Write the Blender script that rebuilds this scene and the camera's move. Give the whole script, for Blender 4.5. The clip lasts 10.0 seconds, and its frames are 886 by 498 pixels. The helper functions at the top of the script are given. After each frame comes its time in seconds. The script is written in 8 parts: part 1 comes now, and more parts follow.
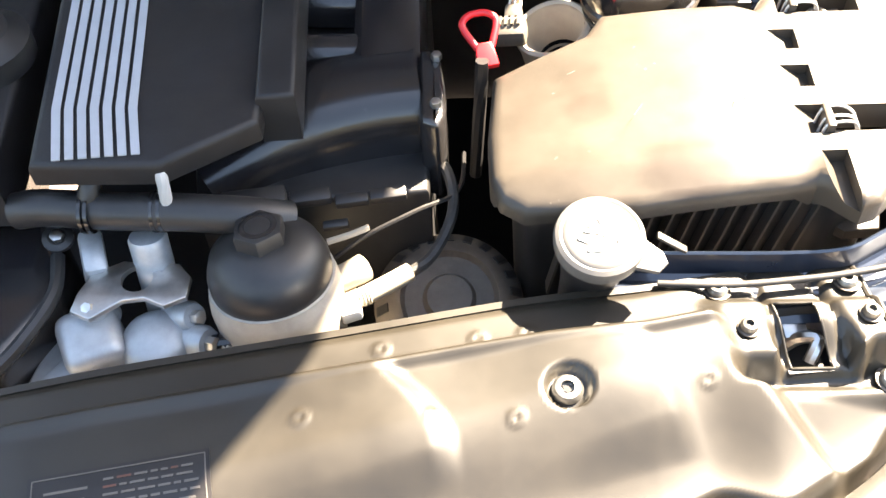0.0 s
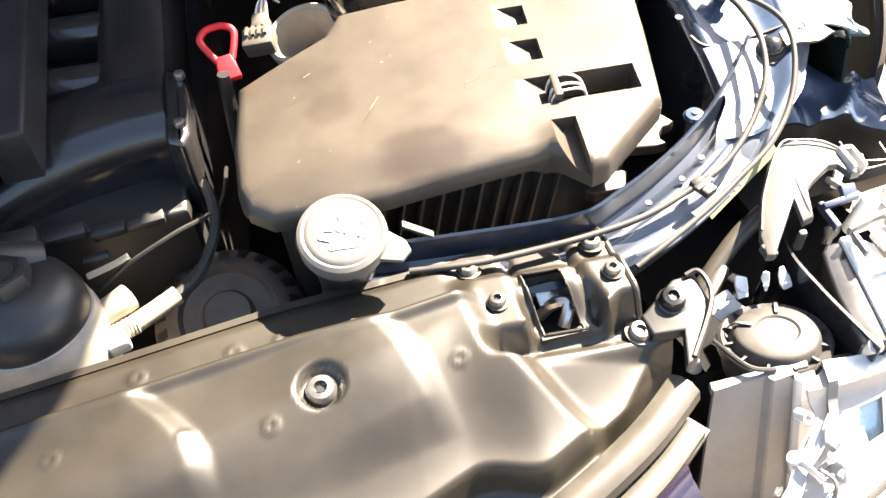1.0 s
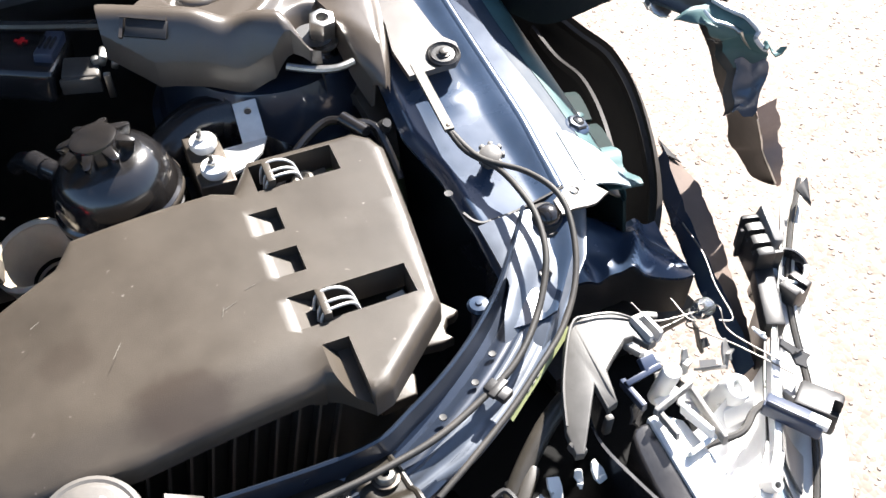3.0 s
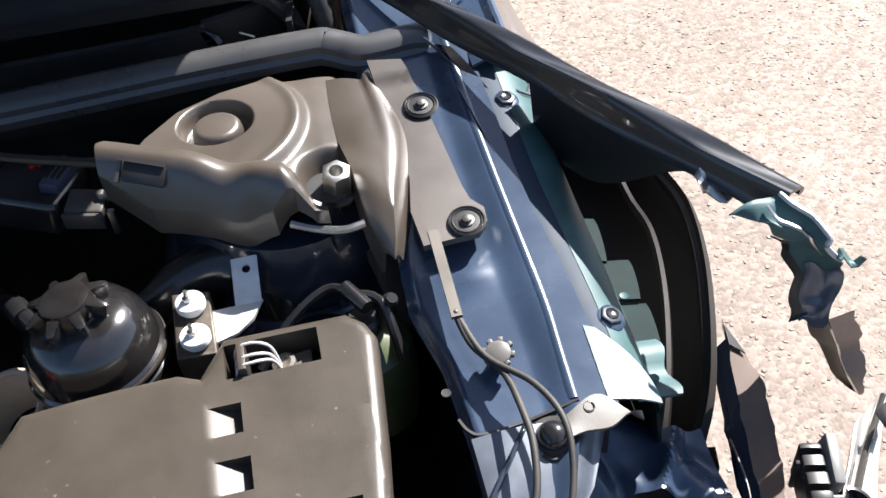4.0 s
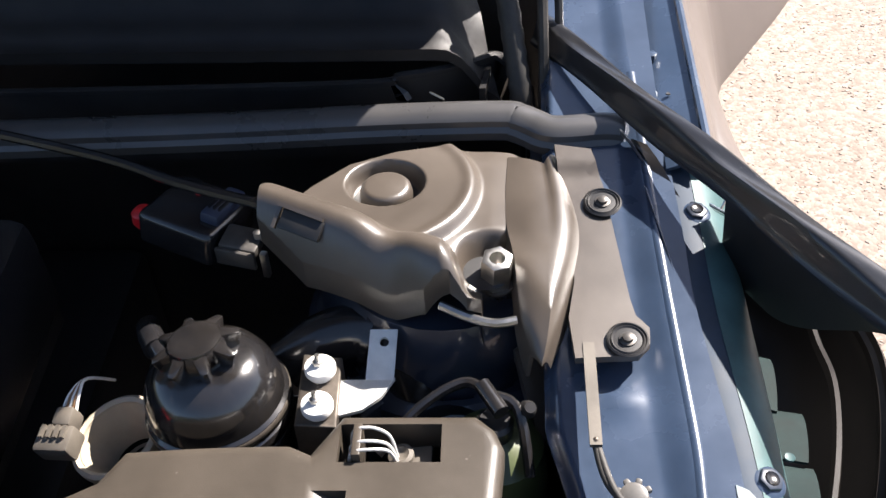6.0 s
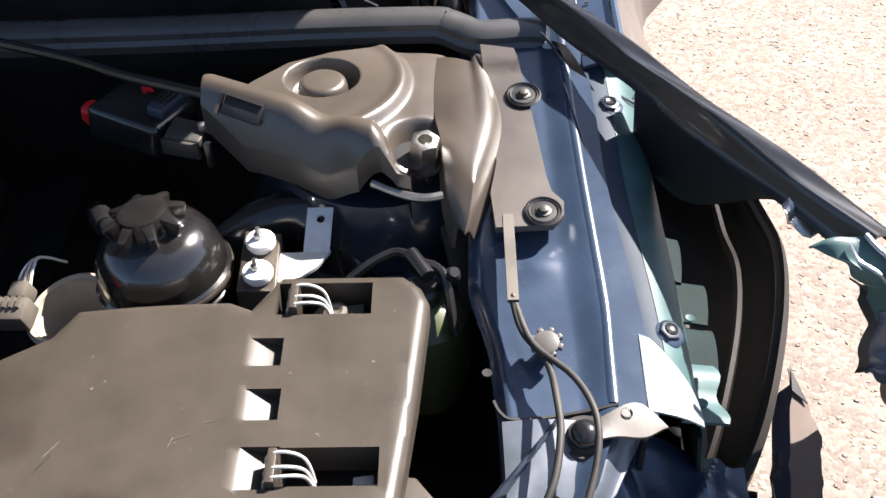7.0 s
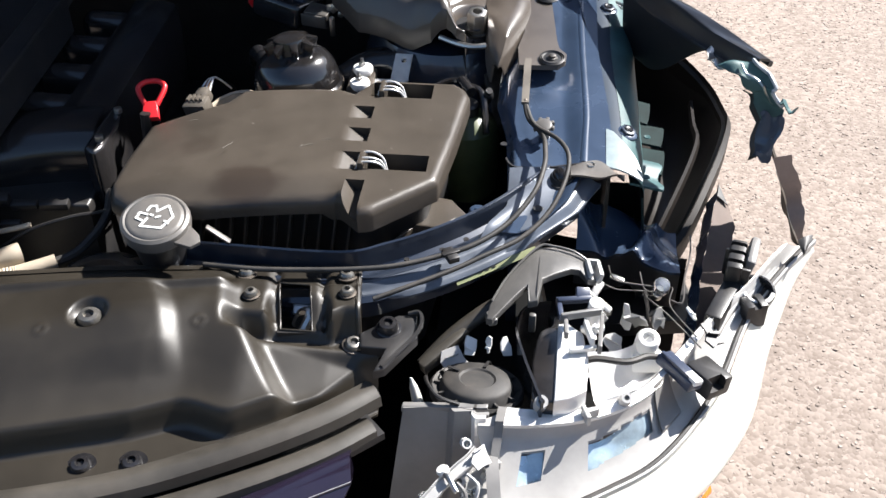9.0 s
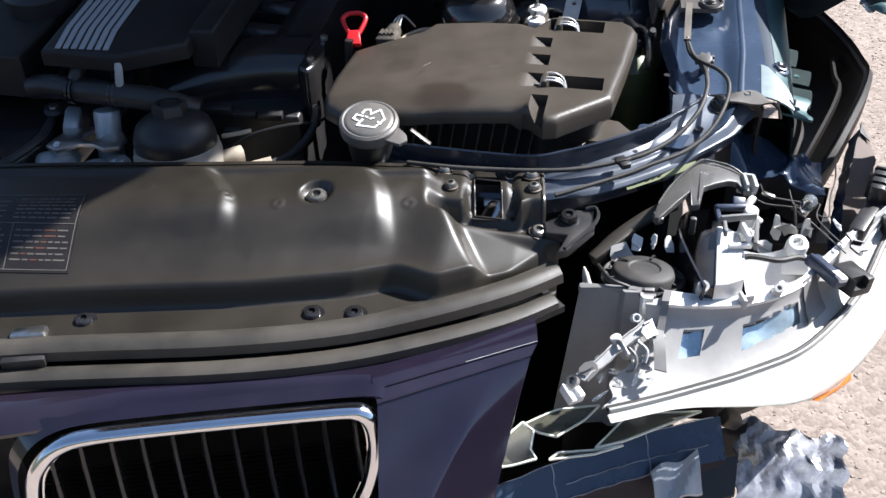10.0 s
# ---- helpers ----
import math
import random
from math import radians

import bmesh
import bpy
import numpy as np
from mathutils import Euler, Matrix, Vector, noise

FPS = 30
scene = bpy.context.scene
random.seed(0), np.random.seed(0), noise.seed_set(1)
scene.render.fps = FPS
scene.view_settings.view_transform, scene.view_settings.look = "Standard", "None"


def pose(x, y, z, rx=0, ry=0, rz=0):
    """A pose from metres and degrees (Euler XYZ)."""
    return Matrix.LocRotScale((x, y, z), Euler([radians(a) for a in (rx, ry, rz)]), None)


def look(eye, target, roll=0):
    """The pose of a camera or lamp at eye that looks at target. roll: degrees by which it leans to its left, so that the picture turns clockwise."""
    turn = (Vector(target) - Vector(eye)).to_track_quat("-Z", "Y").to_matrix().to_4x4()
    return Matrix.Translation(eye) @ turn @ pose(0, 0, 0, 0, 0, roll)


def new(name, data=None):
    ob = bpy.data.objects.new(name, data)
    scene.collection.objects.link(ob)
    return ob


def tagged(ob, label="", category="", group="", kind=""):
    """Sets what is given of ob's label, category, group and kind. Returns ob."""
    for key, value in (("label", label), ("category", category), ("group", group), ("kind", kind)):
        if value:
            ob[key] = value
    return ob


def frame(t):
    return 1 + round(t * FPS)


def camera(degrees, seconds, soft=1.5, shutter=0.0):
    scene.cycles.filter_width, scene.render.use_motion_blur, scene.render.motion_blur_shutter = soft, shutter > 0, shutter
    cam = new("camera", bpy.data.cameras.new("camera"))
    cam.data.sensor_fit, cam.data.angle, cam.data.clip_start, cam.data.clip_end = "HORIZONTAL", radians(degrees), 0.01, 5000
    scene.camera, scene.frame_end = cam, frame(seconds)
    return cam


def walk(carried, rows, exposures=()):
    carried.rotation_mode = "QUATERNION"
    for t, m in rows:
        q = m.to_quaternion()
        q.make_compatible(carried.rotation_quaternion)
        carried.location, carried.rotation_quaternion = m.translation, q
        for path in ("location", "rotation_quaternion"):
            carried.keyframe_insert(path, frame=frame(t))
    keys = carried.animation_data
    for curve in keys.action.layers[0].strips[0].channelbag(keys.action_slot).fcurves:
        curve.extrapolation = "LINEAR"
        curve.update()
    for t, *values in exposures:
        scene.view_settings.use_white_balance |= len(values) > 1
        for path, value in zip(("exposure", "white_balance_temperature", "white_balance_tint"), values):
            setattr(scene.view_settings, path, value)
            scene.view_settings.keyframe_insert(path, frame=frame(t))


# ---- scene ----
cam = camera(45.8, 10.0)
PATH = [
    (0, (0.023, 0.046, 1.439), (-0.048, 1.308, -0.111), -3.7),
    (0.5, (0.076, 0.037, 1.432), (0.138, 1.292, -0.124), -3.8),
    (1, (0.135, 0.034, 1.434), (0.255, 1.286, -0.12), -5.1),
    (1.5, (0.195, 0.04, 1.443), (0.381, 1.29, -0.107), -5.3),
    (2, (0.206, 0.054, 1.446), (0.483, 1.305, -0.09), -4.4),
    (2.2, (0.197, 0.069, 1.45), (0.546, 1.318, -0.072), -3.6),
    (3.3, (0.216, 0.202, 1.436), (0.708, 1.492, -0.011), -1.5),
    (3.5, (0.264, 0.227, 1.436), (0.666, 1.564, 0.004), -2.7),
    (4, (0.376, 0.297, 1.451), (0.574, 1.66, 0.0), -5.6),
    (4.5, (0.388, 0.347, 1.45), (0.45, 1.767, 0.043), -5.5),
    (5, (0.379, 0.367, 1.447), (0.362, 1.818, 0.07), -5.1),
    (5.2, (0.375, 0.372, 1.442), (0.324, 1.838, 0.083), -5.1),
    (6.3, (0.401, 0.353, 1.425), (0.281, 1.802, 0.053), -3.5),
    (6.5, (0.405, 0.335, 1.42), (0.329, 1.772, 0.031), -2.7),
    (7, (0.409, 0.262, 1.416), (0.391, 1.699, 0.024), -1.2),
    (7.5, (0.398, 0.115, 1.422), (0.409, 1.593, 0.076), -0.4),
    (8, (0.402, -0.037, 1.437), (0.447, 1.483, 0.137), 0.8),
    (8.5, (0.419, -0.115, 1.442), (0.376, 1.418, 0.158), -0.2),
    (9, (0.472, -0.241, 1.449), (0.302, 1.322, 0.213), -0.3),
    (9.5, (0.486, -0.357, 1.449), (0.207, 1.204, 0.229), -1.1),
    (10, (0.409, -0.437, 1.457), (0.063, 1.101, 0.226), -1.7),
]
walk(cam, [(t, look(eye, target, roll)) for t, eye, target, roll in PATH],
     [(0.0, 4.02, 8200, 11), (1.0, 3.42, 7700, 11), (2.0, 2.78, 6900, 10), (3.3, 1.92, 6350, 10), (4.0, 1.60, 6300, 10), (6.5, 1.78, 6700, 13), (8.0, 1.58, 6300, 11), (9.0, 1.44, 6300, 10), (10.0, 1.32, 6000, 10)])

# ---- light ----
SUN = Vector((0.80, 0.65, 1.0)).normalized()
world = bpy.data.worlds.new("sky")
scene.world = world
world.use_nodes = True
wn = world.node_tree.nodes
sky = wn.new("ShaderNodeTexSky")
sky.sky_type, sky.sun_disc = "NISHITA", False
sky.sun_elevation, sky.sun_rotation = math.asin(SUN.z), math.atan2(SUN.x, SUN.y)
world.node_tree.links.new(sky.outputs[0], wn["Background"].inputs[0])
wn["Background"].inputs[1].default_value = 0.067
sun = new("sun", bpy.data.lights.new("sun", "SUN"))
sun.data.energy, sun.data.angle, sun.data.color = 5.5, radians(0.55), (1.0, 0.95, 0.89)
sun.matrix_world = look(SUN * 20, (0, 0, 0))


# ---- materials ----
def mat(name, color, rough=0.5, metal=0.0, vary=0.25, scale=30.0, grain=400.0, bump=0.15, coat=0.0, dust=0.0, dust_color=(0.30, 0.25, 0.20), spec=0.5):
    """A surface with stains at one scale, grain at another, and dust."""
    m = bpy.data.materials.new(name)
    m.use_nodes = True
    n, l = m.node_tree.nodes, m.node_tree.links
    b = n["Principled BSDF"]
    co = n.new("ShaderNodeTexCoord")
    n1 = n.new("ShaderNodeTexNoise")
    n1.inputs["Scale"].default_value, n1.inputs["Detail"].default_value, n1.inputs["Roughness"].default_value = scale, 6, 0.62
    n2 = n.new("ShaderNodeTexNoise")
    n2.inputs["Scale"].default_value, n2.inputs["Detail"].default_value = grain, 3
    l.new(co.outputs["Object"], n1.inputs["Vector"])
    l.new(co.outputs["Object"], n2.inputs["Vector"])
    ramp = n.new("ShaderNodeValToRGB")
    lo, hi = [tuple(max(0.0, c * k) for c in color) + (1,) for k in (1 - vary, 1 + vary)]
    ramp.color_ramp.elements[0].position, ramp.color_ramp.elements[0].color = 0.3, lo
    ramp.color_ramp.elements[1].position, ramp.color_ramp.elements[1].color = 0.7, hi
    l.new(n1.outputs["Fac"], ramp.inputs["Fac"])
    col = ramp.outputs["Color"]
    if dust:
        nd = n.new("ShaderNodeTexNoise")
        nd.inputs["Scale"].default_value, nd.inputs["Detail"].default_value, nd.inputs["Roughness"].default_value = scale * 0.6, 8, 0.7
        l.new(co.outputs["Object"], nd.inputs["Vector"])
        mr = n.new("ShaderNodeMapRange")
        mr.inputs["From Min"].default_value, mr.inputs["From Max"].default_value = 0.35, 0.75
        mr.inputs["To Max"].default_value = dust
        l.new(nd.outputs["Fac"], mr.inputs["Value"])
        mix = n.new("ShaderNodeMix")
        mix.data_type = "RGBA"
        mix.inputs["B"].default_value = (*dust_color, 1)
        l.new(mr.outputs["Result"], mix.inputs["Factor"])
        l.new(col, mix.inputs["A"])
        col = mix.outputs["Result"]
    l.new(col, b.inputs["Base Color"])
    rr = n.new("ShaderNodeMapRange")
    rr.inputs["To Min"].default_value, rr.inputs["To Max"].default_value = max(0.02, rough - 0.12), min(1.0, rough + 0.12)
    l.new(n1.outputs["Fac"], rr.inputs["Value"])
    l.new(rr.outputs["Result"], b.inputs["Roughness"])
    b.inputs["Metallic"].default_value = metal
    b.inputs["Specular IOR Level"].default_value = spec
    if coat:
        b.inputs["Coat Weight"].default_value, b.inputs["Coat Roughness"].default_value = coat, 0.06
    if bump:
        bp = n.new("ShaderNodeBump")
        bp.inputs["Strength"].default_value, bp.inputs["Distance"].default_value = bump, 0.0006
        l.new(n2.outputs["Fac"], bp.inputs["Height"])
        l.new(bp.outputs["Normal"], b.inputs["Normal"])
    return m


BOX_PLASTIC = mat("dusty_grey_plastic", (0.046, 0.038, 0.030), 0.40, vary=0.20, scale=14, grain=1500, bump=0.22, dust=0.14, dust_color=(0.17, 0.14, 0.11), spec=0.4)
bn, bl = BOX_PLASTIC.node_tree.nodes, BOX_PLASTIC.node_tree.links
bb = bn["Principled BSDF"]
base_link = bb.inputs["Base Color"].links[0].from_socket
tc = bn.new("ShaderNodeTexCoord")
wob = bn.new("ShaderNodeTexNoise")
wob.inputs["Scale"].default_value, wob.inputs["Detail"].default_value = 45, 5
bl.new(tc.outputs["Object"], wob.inputs["Vector"])
last = base_link
for cx, cy, rx, ry, amount in ((-0.038, -0.082, 0.038, 0.030, 0.80), (-0.105, -0.010, 0.024, 0.020, 0.40)):
    mp = bn.new("ShaderNodeMapping")
    mp.inputs["Location"].default_value = (-cx / rx, -cy / ry, 0)
    mp.inputs["Scale"].default_value = (1 / rx, 1 / ry, 0)
    bl.new(tc.outputs["Object"], mp.inputs["Vector"])
    ln2 = bn.new("ShaderNodeVectorMath")
    ln2.operation = "LENGTH"
    bl.new(mp.outputs[0], ln2.inputs[0])
    ad = bn.new("ShaderNodeMath")
    ad.operation = "MULTIPLY_ADD"
    ad.inputs[1].default_value, ad.inputs[2].default_value = 0.9, -0.45
    bl.new(wob.outputs["Fac"], ad.inputs[0])
    sm = bn.new("ShaderNodeMath")
    sm.operation = "ADD"
    bl.new(ln2.outputs["Value"], sm.inputs[0])
    bl.new(ad.outputs[0], sm.inputs[1])
    rg = bn.new("ShaderNodeMapRange")
    rg.interpolation_type = "SMOOTHSTEP"
    rg.inputs["From Min"].default_value, rg.inputs["From Max"].default_value = 1.15, 0.55
    rg.inputs["To Max"].default_value = amount
    bl.new(sm.outputs[0], rg.inputs["Value"])
    mx = bn.new("ShaderNodeMix")
    mx.data_type = "RGBA"
    mx.inputs["B"].default_value = (0.030, 0.022, 0.017, 1)
    bl.new(rg.outputs["Result"], mx.inputs["Factor"])
    bl.new(last, mx.inputs["A"])
    last = mx.outputs["Result"]
spk = bn.new("ShaderNodeTexNoise")
spk.inputs["Scale"].default_value, spk.inputs["Detail"].default_value = 160, 1
bl.new(tc.outputs["Object"], spk.inputs["Vector"])
sr = bn.new("ShaderNodeMapRange")
sr.inputs["From Min"].default_value, sr.inputs["From Max"].default_value, sr.inputs["To Max"].default_value = 0.77, 0.83, 0.35
bl.new(spk.outputs["Fac"], sr.inputs["Value"])
mx = bn.new("ShaderNodeMix")
mx.data_type = "RGBA"
mx.inputs["B"].default_value = (0.30, 0.27, 0.24, 1)
bl.new(sr.outputs["Result"], mx.inputs["Factor"])
bl.new(last, mx.inputs["A"])
bl.new(mx.outputs["Result"], bb.inputs["Base Color"])
# Brown stands for gravel reflected in the dark side paint, with some dust.
SIDE_PAINT = mat("dusty_reflection_paint", (0.10, 0.085, 0.080), 0.4, vary=0.15, scale=6, grain=500, bump=0.03, dust=0.1)
TOWER_PLASTIC = mat("brown_grey_plastic", (0.058, 0.047, 0.038), 0.36, vary=0.18, scale=14, grain=1600, bump=0.12, dust=0.10, spec=0.9)
SHROUD_PLASTIC = mat("glossy_black_plastic", (0.0136, 0.0107, 0.0068), 0.45, vary=0.3, scale=12, grain=900, bump=0.05, coat=0.12, dust=0.06, dust_color=(0.09, 0.072, 0.048), spec=0.55)
BLACK_PLASTIC = mat("black_plastic", (0.012, 0.012, 0.013), 0.42, vary=0.3, scale=25, grain=1500, bump=0.12, dust=0.06)
BLACK_GLOSS = mat("black_gloss_plastic", (0.010, 0.010, 0.0115), 0.20, vary=0.3, scale=30, grain=900, bump=0.04, dust=0.05, spec=0.7)
COVER_PLASTIC = mat("satin_black_cover", (0.010, 0.010, 0.0115), 0.46, vary=0.2, scale=20, grain=2500, bump=0.3, dust=0.05, spec=0.35)
RUBBER = mat("black_rubber", (0.014, 0.014, 0.014), 0.62, vary=0.3, scale=40, grain=900, bump=0.2, dust=0.15)
SEAL_RUBBER = mat("dark_seal_rubber", (0.034, 0.031, 0.026), 0.40, vary=0.3, scale=20, grain=900, bump=0.15, dust=0.12)
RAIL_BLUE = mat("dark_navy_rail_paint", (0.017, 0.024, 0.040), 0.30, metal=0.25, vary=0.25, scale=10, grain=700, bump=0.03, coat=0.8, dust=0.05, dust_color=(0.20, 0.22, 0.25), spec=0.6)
BODY_BLUE = mat("dark_blue_body_paint", (0.029, 0.047, 0.082), 0.26, metal=0.1, vary=0.25, scale=10, grain=700, bump=0.03, coat=0.25, dust=0.08, dust_color=(0.16, 0.18, 0.22), spec=0.55)
NOSE_PAINT = mat("dark_purple_paint", (0.0115, 0.0085, 0.0185), 0.16, metal=0.1, vary=0.3, scale=8, grain=700, bump=0.02, coat=0.9, dust=0.03)
LAMP_DARK = mat("dark_grey_lamp_plastic", (0.155, 0.153, 0.150), 0.36, vary=0.25, scale=18, grain=800, bump=0.1, dust=0.2)
PRIMER = mat("teal_primer", (0.040, 0.090, 0.094), 0.50, vary=0.4, scale=16, grain=600, bump=0.05, dust=0.15, dust_color=(0.12, 0.17, 0.17), spec=0.35)
LINER = mat("wheel_liner_plastic", (0.0105, 0.0080, 0.0065), 0.55, vary=0.35, scale=12, grain=500, bump=0.2, dust=0.25, dust_color=(0.022, 0.017, 0.014), spec=0.3)
ALU = mat("cast_aluminium", (0.37, 0.40, 0.42), 0.42, metal=0.5, vary=0.25, scale=35, grain=900, bump=0.35, dust=0.2)
ZINC = mat("bright_zinc", (0.62, 0.62, 0.60), 0.35, metal=0.35, vary=0.15, scale=50, grain=600, bump=0.1, dust=0.05)
DULL_ALU = mat("dusty_alternator_metal", (0.105, 0.088, 0.074), 0.55, metal=0.3, vary=0.3, scale=40, grain=700, bump=0.3, dust=0.3)
STEEL = mat("zinc_steel", (0.55, 0.54, 0.52), 0.33, metal=1.0, vary=0.2, scale=60, grain=700, bump=0.1, dust=0.1)
RUST_STEEL = mat("dirty_steel", (0.085, 0.072, 0.060), 0.45, metal=0.6, vary=0.4, scale=60, grain=700, bump=0.2, dust=0.12)
SCREW = mat("dull_screw_steel", (0.23, 0.22, 0.20), 0.36, metal=0.8, vary=0.3, scale=80, grain=900, bump=0.1, dust=0.1)
CHROME = mat("chrome_trim", (0.80, 0.80, 0.82), 0.08, metal=1.0, vary=0.05, scale=30, grain=300, bump=0.0)
STRAP = mat("dull_strap_steel", (0.085, 0.08, 0.075), 0.42, metal=0.5, vary=0.3, scale=40, grain=700, bump=0.1, dust=0.1)
GREY_PLASTIC = mat("grey_lamp_plastic", (0.40, 0.395, 0.385), 0.42, vary=0.15, scale=15, grain=900, bump=0.1, dust=0.15)
WHITE_PLASTIC = mat("pale_plastic", (0.74, 0.73, 0.70), 0.40, vary=0.12, scale=15, grain=700, bump=0.05, dust=0.1)
SILVER = mat("silver_reflector", (0.74, 0.73, 0.71), 0.30, metal=0.25, vary=0.12, scale=20, grain=500, bump=0.05, dust=0.15)
TAN_PLASTIC = mat("tan_intake_pipe", (0.40, 0.34, 0.26), 0.45, vary=0.2, scale=20, grain=700, bump=0.1, dust=0.2)
RED_PLASTIC = mat("red_plastic", (0.55, 0.015, 0.02), 0.35, vary=0.15, scale=30, grain=700, bump=0.05)
ORANGE = mat("orange_indicator", (0.85, 0.22, 0.01), 0.25, vary=0.1, scale=60, grain=300, bump=0.05, coat=0.5)
STRIPE = mat("silver_stripe", (0.42, 0.44, 0.47), 0.40, metal=0.25, vary=0.06, scale=40, grain=1200, bump=0.05)
BRACE = mat("grey_brace_paint", (0.075, 0.075, 0.078), 0.30, metal=0.3, vary=0.12, scale=12, grain=800, bump=0.05, dust=0.1)
RES_PLASTIC = mat("sheeny_black_plastic", (0.0065, 0.0065, 0.0075), 0.17, vary=0.3, scale=40, grain=900, bump=0.05, coat=0.5, dust=0.05, spec=0.7)
BACKDROP = mat("dull_distance", (0.055, 0.060, 0.045), 0.9, vary=0.5, scale=0.8, grain=6, bump=0.0)
RUSTY = mat("bare_brown_panel", (0.105, 0.080, 0.068), 0.62, vary=0.3, scale=14, grain=500, bump=0.1, dust=0.15, dust_color=(0.14, 0.12, 0.11), spec=0.2)
LABEL = mat("dark_label", (0.012, 0.010, 0.009), 0.40, vary=0.1, scale=40, grain=600, bump=0.0)
LABEL_INK = mat("label_print", (0.095, 0.085, 0.075), 0.5, vary=0.1, scale=40, grain=600, bump=0.0)
LABEL_RED = mat("label_red_print", (0.085, 0.035, 0.025), 0.5, vary=0.1, scale=40, grain=600, bump=0.0)
CAP_PLASTIC = mat("dusty_cap_plastic", (0.085, 0.083, 0.080), 0.45, vary=0.2, scale=30, grain=900, bump=0.15, dust=0.3)
WHITE_INK = mat("white_print", (0.75, 0.75, 0.72), 0.5, vary=0.05, scale=40, grain=600, bump=0.0)
YELLOW = mat("yellow_green_label", (0.17, 0.185, 0.085), 0.5, vary=0.12, scale=30, grain=600, bump=0.0)
COPPER = mat("brown_wire", (0.25, 0.14, 0.07), 0.5, vary=0.2, scale=90, grain=600, bump=0.05)
BLUE_PLASTIC = mat("blue_grey_connector", (0.035, 0.045, 0.075), 0.35, vary=0.2, scale=30, grain=600, bump=0.05)
WING_DARK = mat("dark_wing_paint", (0.016, 0.017, 0.021), 0.34, metal=0.2, vary=0.3, scale=14, grain=700, bump=0.03, coat=0.5, dust=0.12, dust_color=(0.10, 0.10, 0.10))
# Primer darkened so that its colour holds the shade below the wing edge.
SHADED_PRIMER = mat("shade_darkened_primer", (0.012, 0.024, 0.024), 0.75, vary=0.4, scale=25, grain=500, bump=0.1, dust=0.2, dust_color=(0.035, 0.04, 0.036), spec=0.15)
DUSTY_GREY = mat("dusty_grey_connector", (0.085, 0.075, 0.062), 0.5, vary=0.25, scale=25, grain=800, bump=0.15, dust=0.25)
# Near-black that puts the shade of cavities into colour, grille backing included.
DEEP_BLACK = mat("deep_shade_black", (0.003, 0.003, 0.003), 0.7, vary=0.3, scale=40, grain=800, bump=0.1, spec=0.1)
DULL_BLUE = mat("dull_dark_blue", (0.014, 0.027, 0.048), 0.62, vary=0.3, scale=20, grain=600, bump=0.05, dust=0.1, dust_color=(0.08, 0.11, 0.13), spec=0.3)
# Paler body blue, with the light on the front folds in its colour.
LIT_BLUE = mat("lit_pale_blue_paint", (0.085, 0.098, 0.122), 0.32, metal=0.2, vary=0.3, scale=18, grain=600, bump=0.05, coat=0.2, dust=0.2, dust_color=(0.20, 0.22, 0.25))
BUMPER_DARK = mat("dull_dark_bumper", (0.011, 0.009, 0.018), 0.45, vary=0.3, scale=14, grain=600, bump=0.05, dust=0.15, dust_color=(0.06, 0.055, 0.07), spec=0.3)
PALE_PRIMER = mat("pale_bare_primer", (0.42, 0.44, 0.46), 0.35, vary=0.2, scale=30, grain=500, bump=0.05, dust=0.15)


def glass(name, tint, rough, alpha):
    m = bpy.data.materials.new(name)
    m.use_nodes = True
    b = m.node_tree.nodes["Principled BSDF"]
    b.inputs["Base Color"].default_value = (*tint, 1)
    b.inputs["Roughness"].default_value, b.inputs["Transmission Weight"].default_value, b.inputs["IOR"].default_value = rough, alpha, 1.45
    return m


LENS = bpy.data.materials.new("frosted_clear_lens")
LENS.use_nodes = True
ln_, ll_ = LENS.node_tree.nodes, LENS.node_tree.links
lt = ln_.new("ShaderNodeBsdfTranslucent")
lt.inputs["Color"].default_value = (0.92, 0.91, 0.84, 1)
lx = ln_.new("ShaderNodeMixShader")
lx.inputs[0].default_value = 0.55
ln_["Principled BSDF"].inputs["Base Color"].default_value = (0.88, 0.88, 0.84, 1)
ln_["Principled BSDF"].inputs["Roughness"].default_value = 0.15
ll_.new(ln_["Principled BSDF"].outputs[0], lx.inputs[1])
ll_.new(lt.outputs[0], lx.inputs[2])
ll_.new(lx.outputs[0], ln_["Material Output"].inputs["Surface"])
CLEAR = glass("clear_glass", (0.95, 0.97, 0.97), 0.03, 0.95)

gm = bpy.data.materials.new("pale_gravel")
gm.use_nodes = True
gn, gl = gm.node_tree.nodes, gm.node_tree.links
gb = gn["Principled BSDF"]
gco = gn.new("ShaderNodeTexCoord")
gv = gn.new("ShaderNodeTexVoronoi")
gv.inputs["Scale"].default_value = 105
gl.new(gco.outputs["Object"], gv.inputs["Vector"])
gr = gn.new("ShaderNodeValToRGB")
gr.color_ramp.elements[0].color, gr.color_ramp.elements[1].color = (0.176, 0.139, 0.114, 1), (0.296, 0.245, 0.208, 1)
gsep = gn.new("ShaderNodeSeparateColor")
gl.new(gv.outputs["Color"], gsep.inputs[0])
gl.new(gsep.outputs[0], gr.inputs["Fac"])
gbig = gn.new("ShaderNodeTexNoise")
gbig.inputs["Scale"].default_value, gbig.inputs["Detail"].default_value = 2.5, 5
gl.new(gco.outputs["Object"], gbig.inputs["Vector"])
gmr = gn.new("ShaderNodeMapRange")
gmr.inputs["To Min"].default_value, gmr.inputs["To Max"].default_value = 0.72, 1.28
gl.new(gbig.outputs["Fac"], gmr.inputs["Value"])
gmx = gn.new("ShaderNodeMix")
